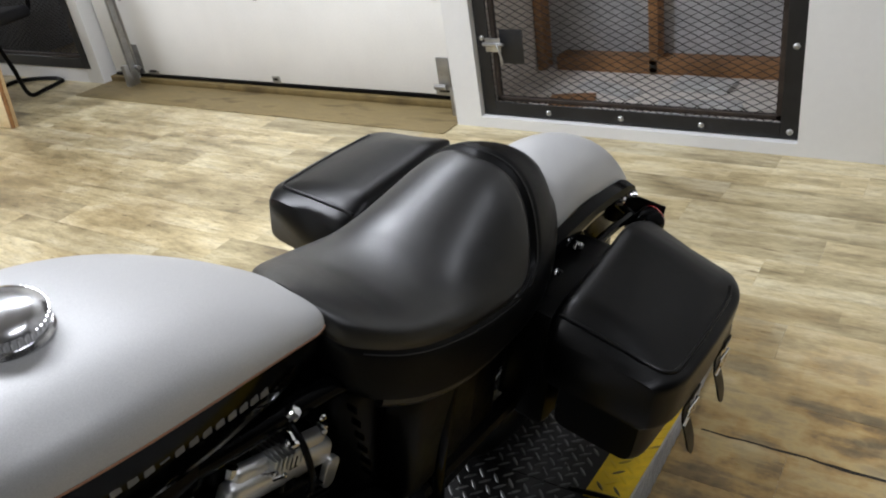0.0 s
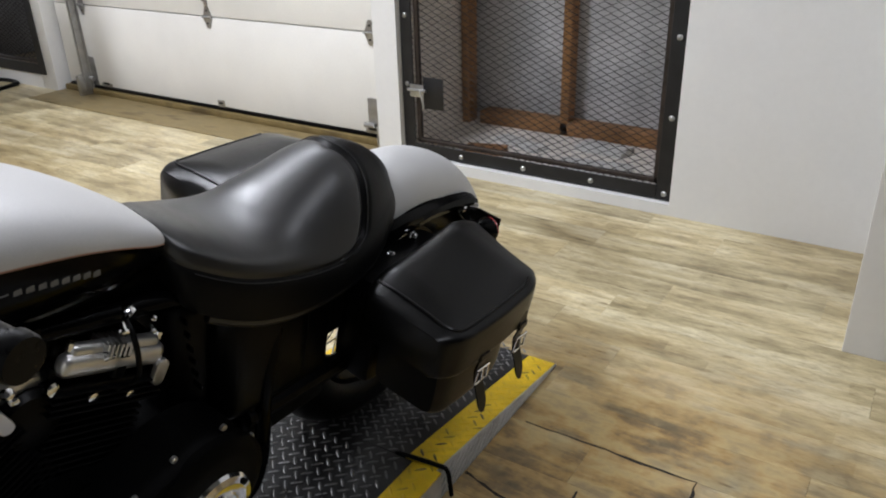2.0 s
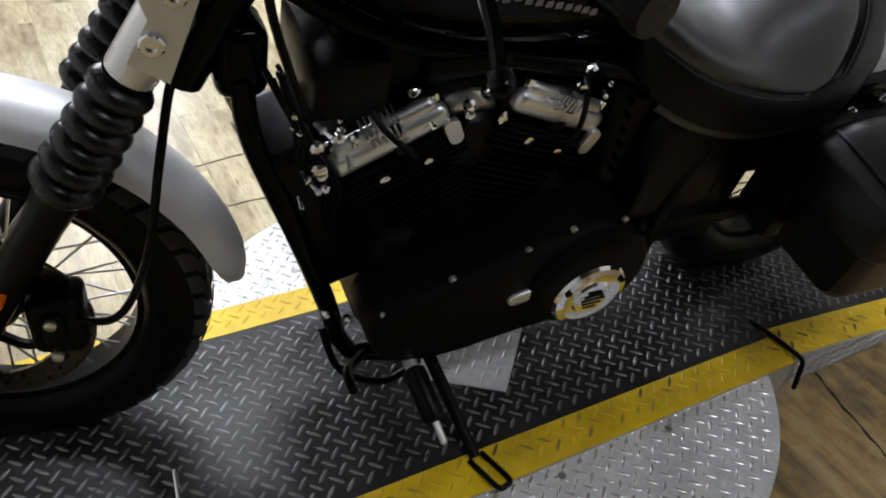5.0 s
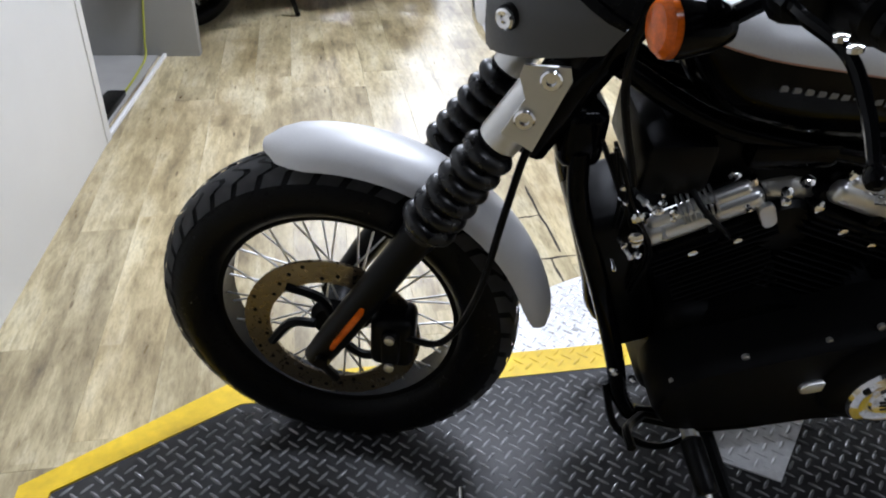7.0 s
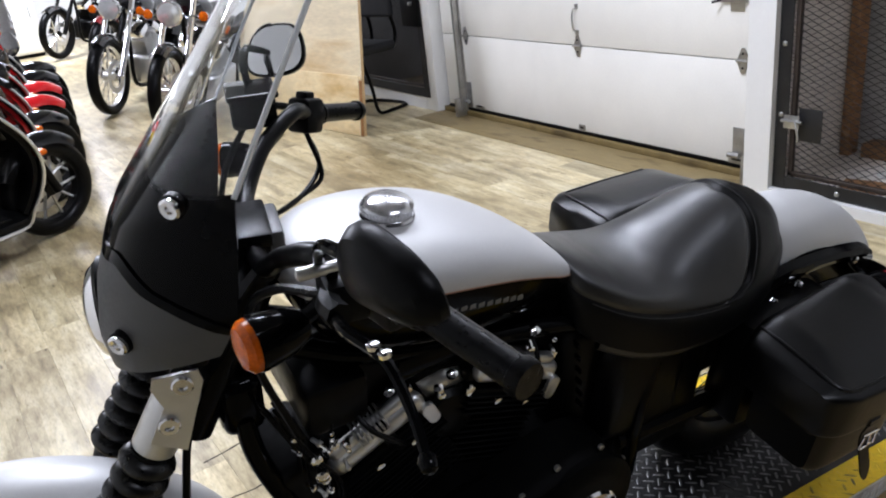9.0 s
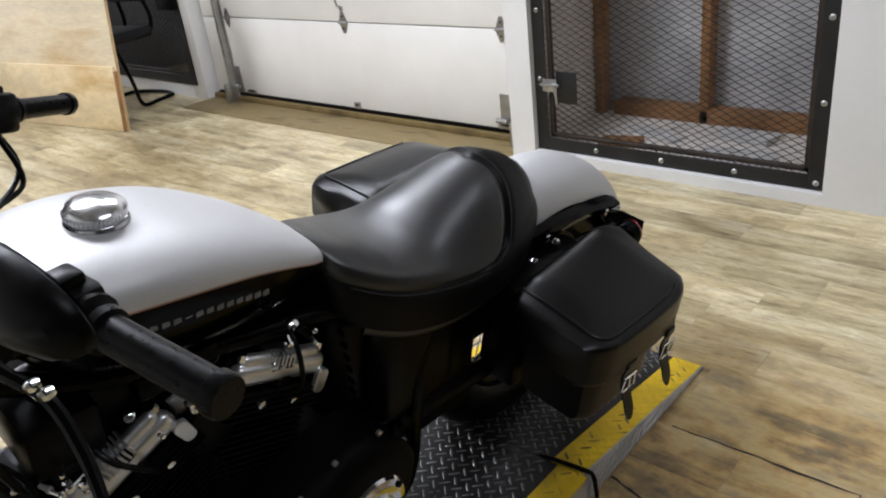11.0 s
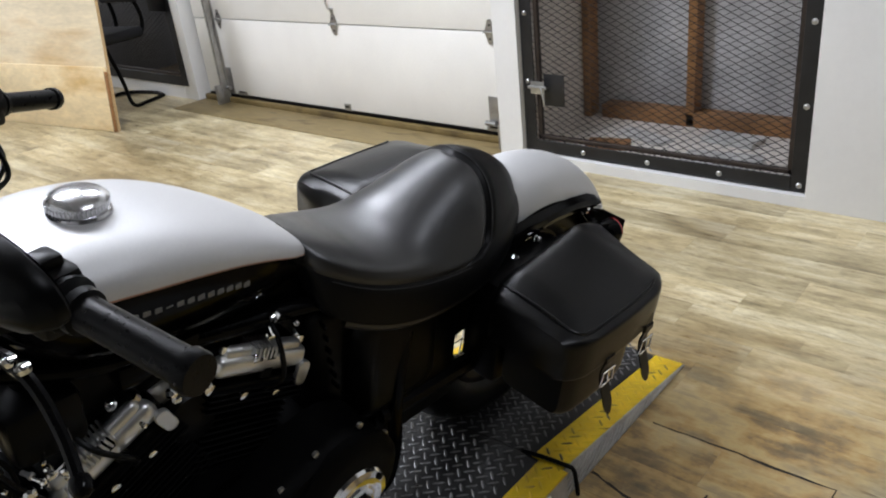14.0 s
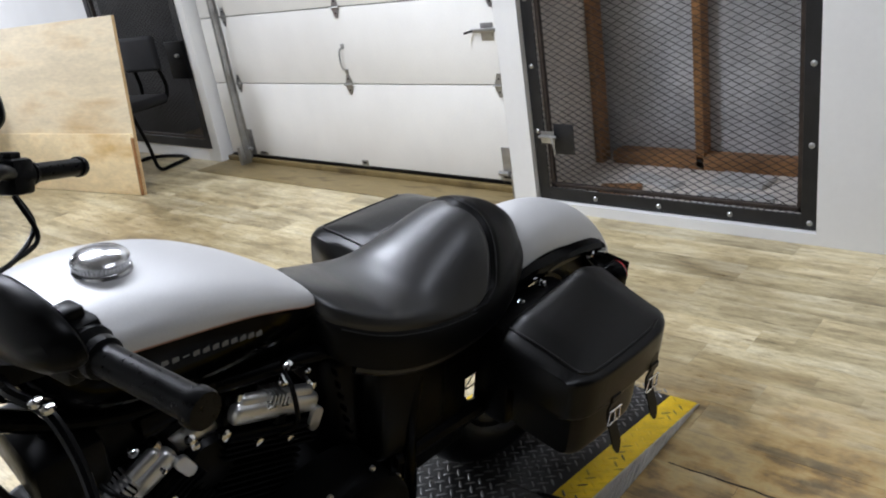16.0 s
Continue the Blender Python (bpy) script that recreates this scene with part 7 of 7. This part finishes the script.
    for sg in (-1, 1):
        part("side_flash", tube(bmesh.new(), [(0.95, sg * 0.205, 0.33), (1.15, sg * 0.222, 0.335), (1.35, sg * 0.19, 0.36)], 0.010, 6), red_paint, s, "red side flash")
    part("engine_case", boxed(0.95, 1.30, -0.11, 0.10, 0.14, 0.30, 0.04, 3), satin_black, s)
    part("exhaust", tube(bmesh.new(), [(1.05, 0.15, 0.20), (1.2, 0.17, 0.24), (1.55, 0.18, 0.30)], 0.05, 14), satin_black, s)
    ex = part("exhaust_shield", boxed(1.15, 1.50, 0.20, 0.235, 0.22, 0.32, 0.012, 2), alu, s, "slotted bright exhaust shield")
    for k in range(4):
        part("shield_slot", boxed(1.18, 1.46, 0.234, 0.238, 0.238 + k * 0.02, 0.246 + k * 0.02, 0.001, 1), satin_black, ex)
    part("center_stand", tube(bmesh.new(), [(0.88, -0.14, 0.02), (0.92, -0.12, 0.14), (0.92, 0.12, 0.14), (0.88, 0.14, 0.02)], 0.012, 8), satin_black, s)
    # short step-through and low bars
    for ob in [o for o in s.children_recursive if o.type == "MESH"]:
        front = ob.parent.name.startswith("front_wheel") or ob.name.startswith(("front_fender", "fork"))
        low = ob.parent.name.startswith("rear_wheel") or ob.name.startswith(("exhaust", "shield_slot", "engine_case"))
        for v in ob.data.vertices:
            x, z = v.co.x, v.co.z
            if low:
                x -= 0.13
            elif not front and x > 0.80:
                x = 0.56 + (x - 0.80) * 1.08
            elif not front and x > 0.30:
                x = 0.30 + (x - 0.30) * 0.52
            if not front and not low and z > 0.25:
                z = 0.25 + (z - 0.25) * 0.86
            v.co.x, v.co.z = x, z
    return s


grey_seat = paint("grey_seat", (0.055, 0.046, 0.042), 0.6, var=0.15)
satin_paint = paint("satin_body_black", (0.004, 0.004, 0.0045), 0.2, var=0.15, spec=0.3)
for i, (body, inner, st, label) in enumerate(((satin_paint, satin_black, rubber, "satin black scooter with bright shield trim"), (deep_black, red_paint, grey_seat, "black scooter with red inner panels and grey seat"), (red_paint, red_paint, grey_seat, "red scooter with grey seat"), (red_paint, satin_black, rubber, "red and black scooter at the back of the row"), (deep_black, red_paint, rubber, "gloss black scooter far down the row"), (deep_black, satin_black, rubber, "gloss black scooter at the far end of the row"))):
    x, y, size = 0.555 + 0.088 * i, 3.72 + 0.647 * i + 0.0048 * i * i, 1.084 + 0.0105 * i
    sc_ = scooter(pose(x, y, 0.006, 0, 0, 208.3 - 2 * i) @ pose(0, 0, 0, -6) @ Matrix.Scale(size, 4), body, inner, st, label)
    if i == 1:
        part("tag", boxed(0.20, 0.30, -0.12, 0.02, 0.905, 0.945, 0.012, 2), yellow_plastic, sc_, "yellow plastic tag on the bars")
# white cabinet at the end of the row
cab = thing("white_cabinet", pose(1.58, 14.1, 0) @ Matrix.Scale(1.24, 4), "white metal cabinet at the far end of the room", "cabinet")
part("body", boxed(-0.35, 0.35, -0.3, 0.3, 0.05, 1.0, 0.01), door_white, cab)
part("door", boxed(-0.33, 0.33, -0.318, -0.302, 0.07, 0.98, 0.006), door_white, cab)
part("handle", rod(bmesh.new(), (0.27, -0.335, 0.5), (0.27, -0.335, 0.65), 0.008, 8), raw_steel, cab)
part("plinth", boxed(-0.33, 0.33, -0.28, 0.28, 0.0, 0.05), satin_black, cab)

# ---------------------------------------------------------------- floor planks
PW, PL = 0.1525, 0.914
random.seed(7)


def plank_mesh():
    return boxed(-PW / 2 + 0.0002, PW / 2 - 0.0002, -PL / 2 + 0.0002, PL / 2 - 0.0002, -0.003, 0.002, 0.0004, 1)


me = bpy.data.meshes.new("plank")
bm = plank_mesh()
bm.to_mesh(me), bm.free()
me.materials.append(vinyl)
verts, faces = [], []
near = 0
for i in range(-24, 24):
    x = 1.802 + (i - 12) * PW + PW / 2
    y0 = -2.9 + random.uniform(0, PL)
    for j in range(-1, 21):
        y = y0 + j * PL
        if x > 3.5 or y > 15.8 or (y < 2.0 and x < -0.95):
            continue
        if -0.85 < x < 3.4 and -1.3 < y < 4.6 and near < 300:
            ob = new("plank", me)
            ob.location = (x, y, 0)
            ob.parent = floor
            near += 1
        else:
            n = len(verts)
            a, b = PW / 2 - 0.0005, PL / 2 - 0.0005
            verts += [(x - a, y - b, 0.002), (x + a, y - b, 0.002), (x + a, y + b, 0.002), (x - a, y + b, 0.002)]
            faces.append((n, n + 1, n + 2, n + 3))
far = bpy.data.meshes.new("far_planks")
far.from_pydata(verts, [], faces)
far.materials.append(vinyl)
fo = new("far_planks", far)
fo.parent = floor
fo["kind"] = "stuff"
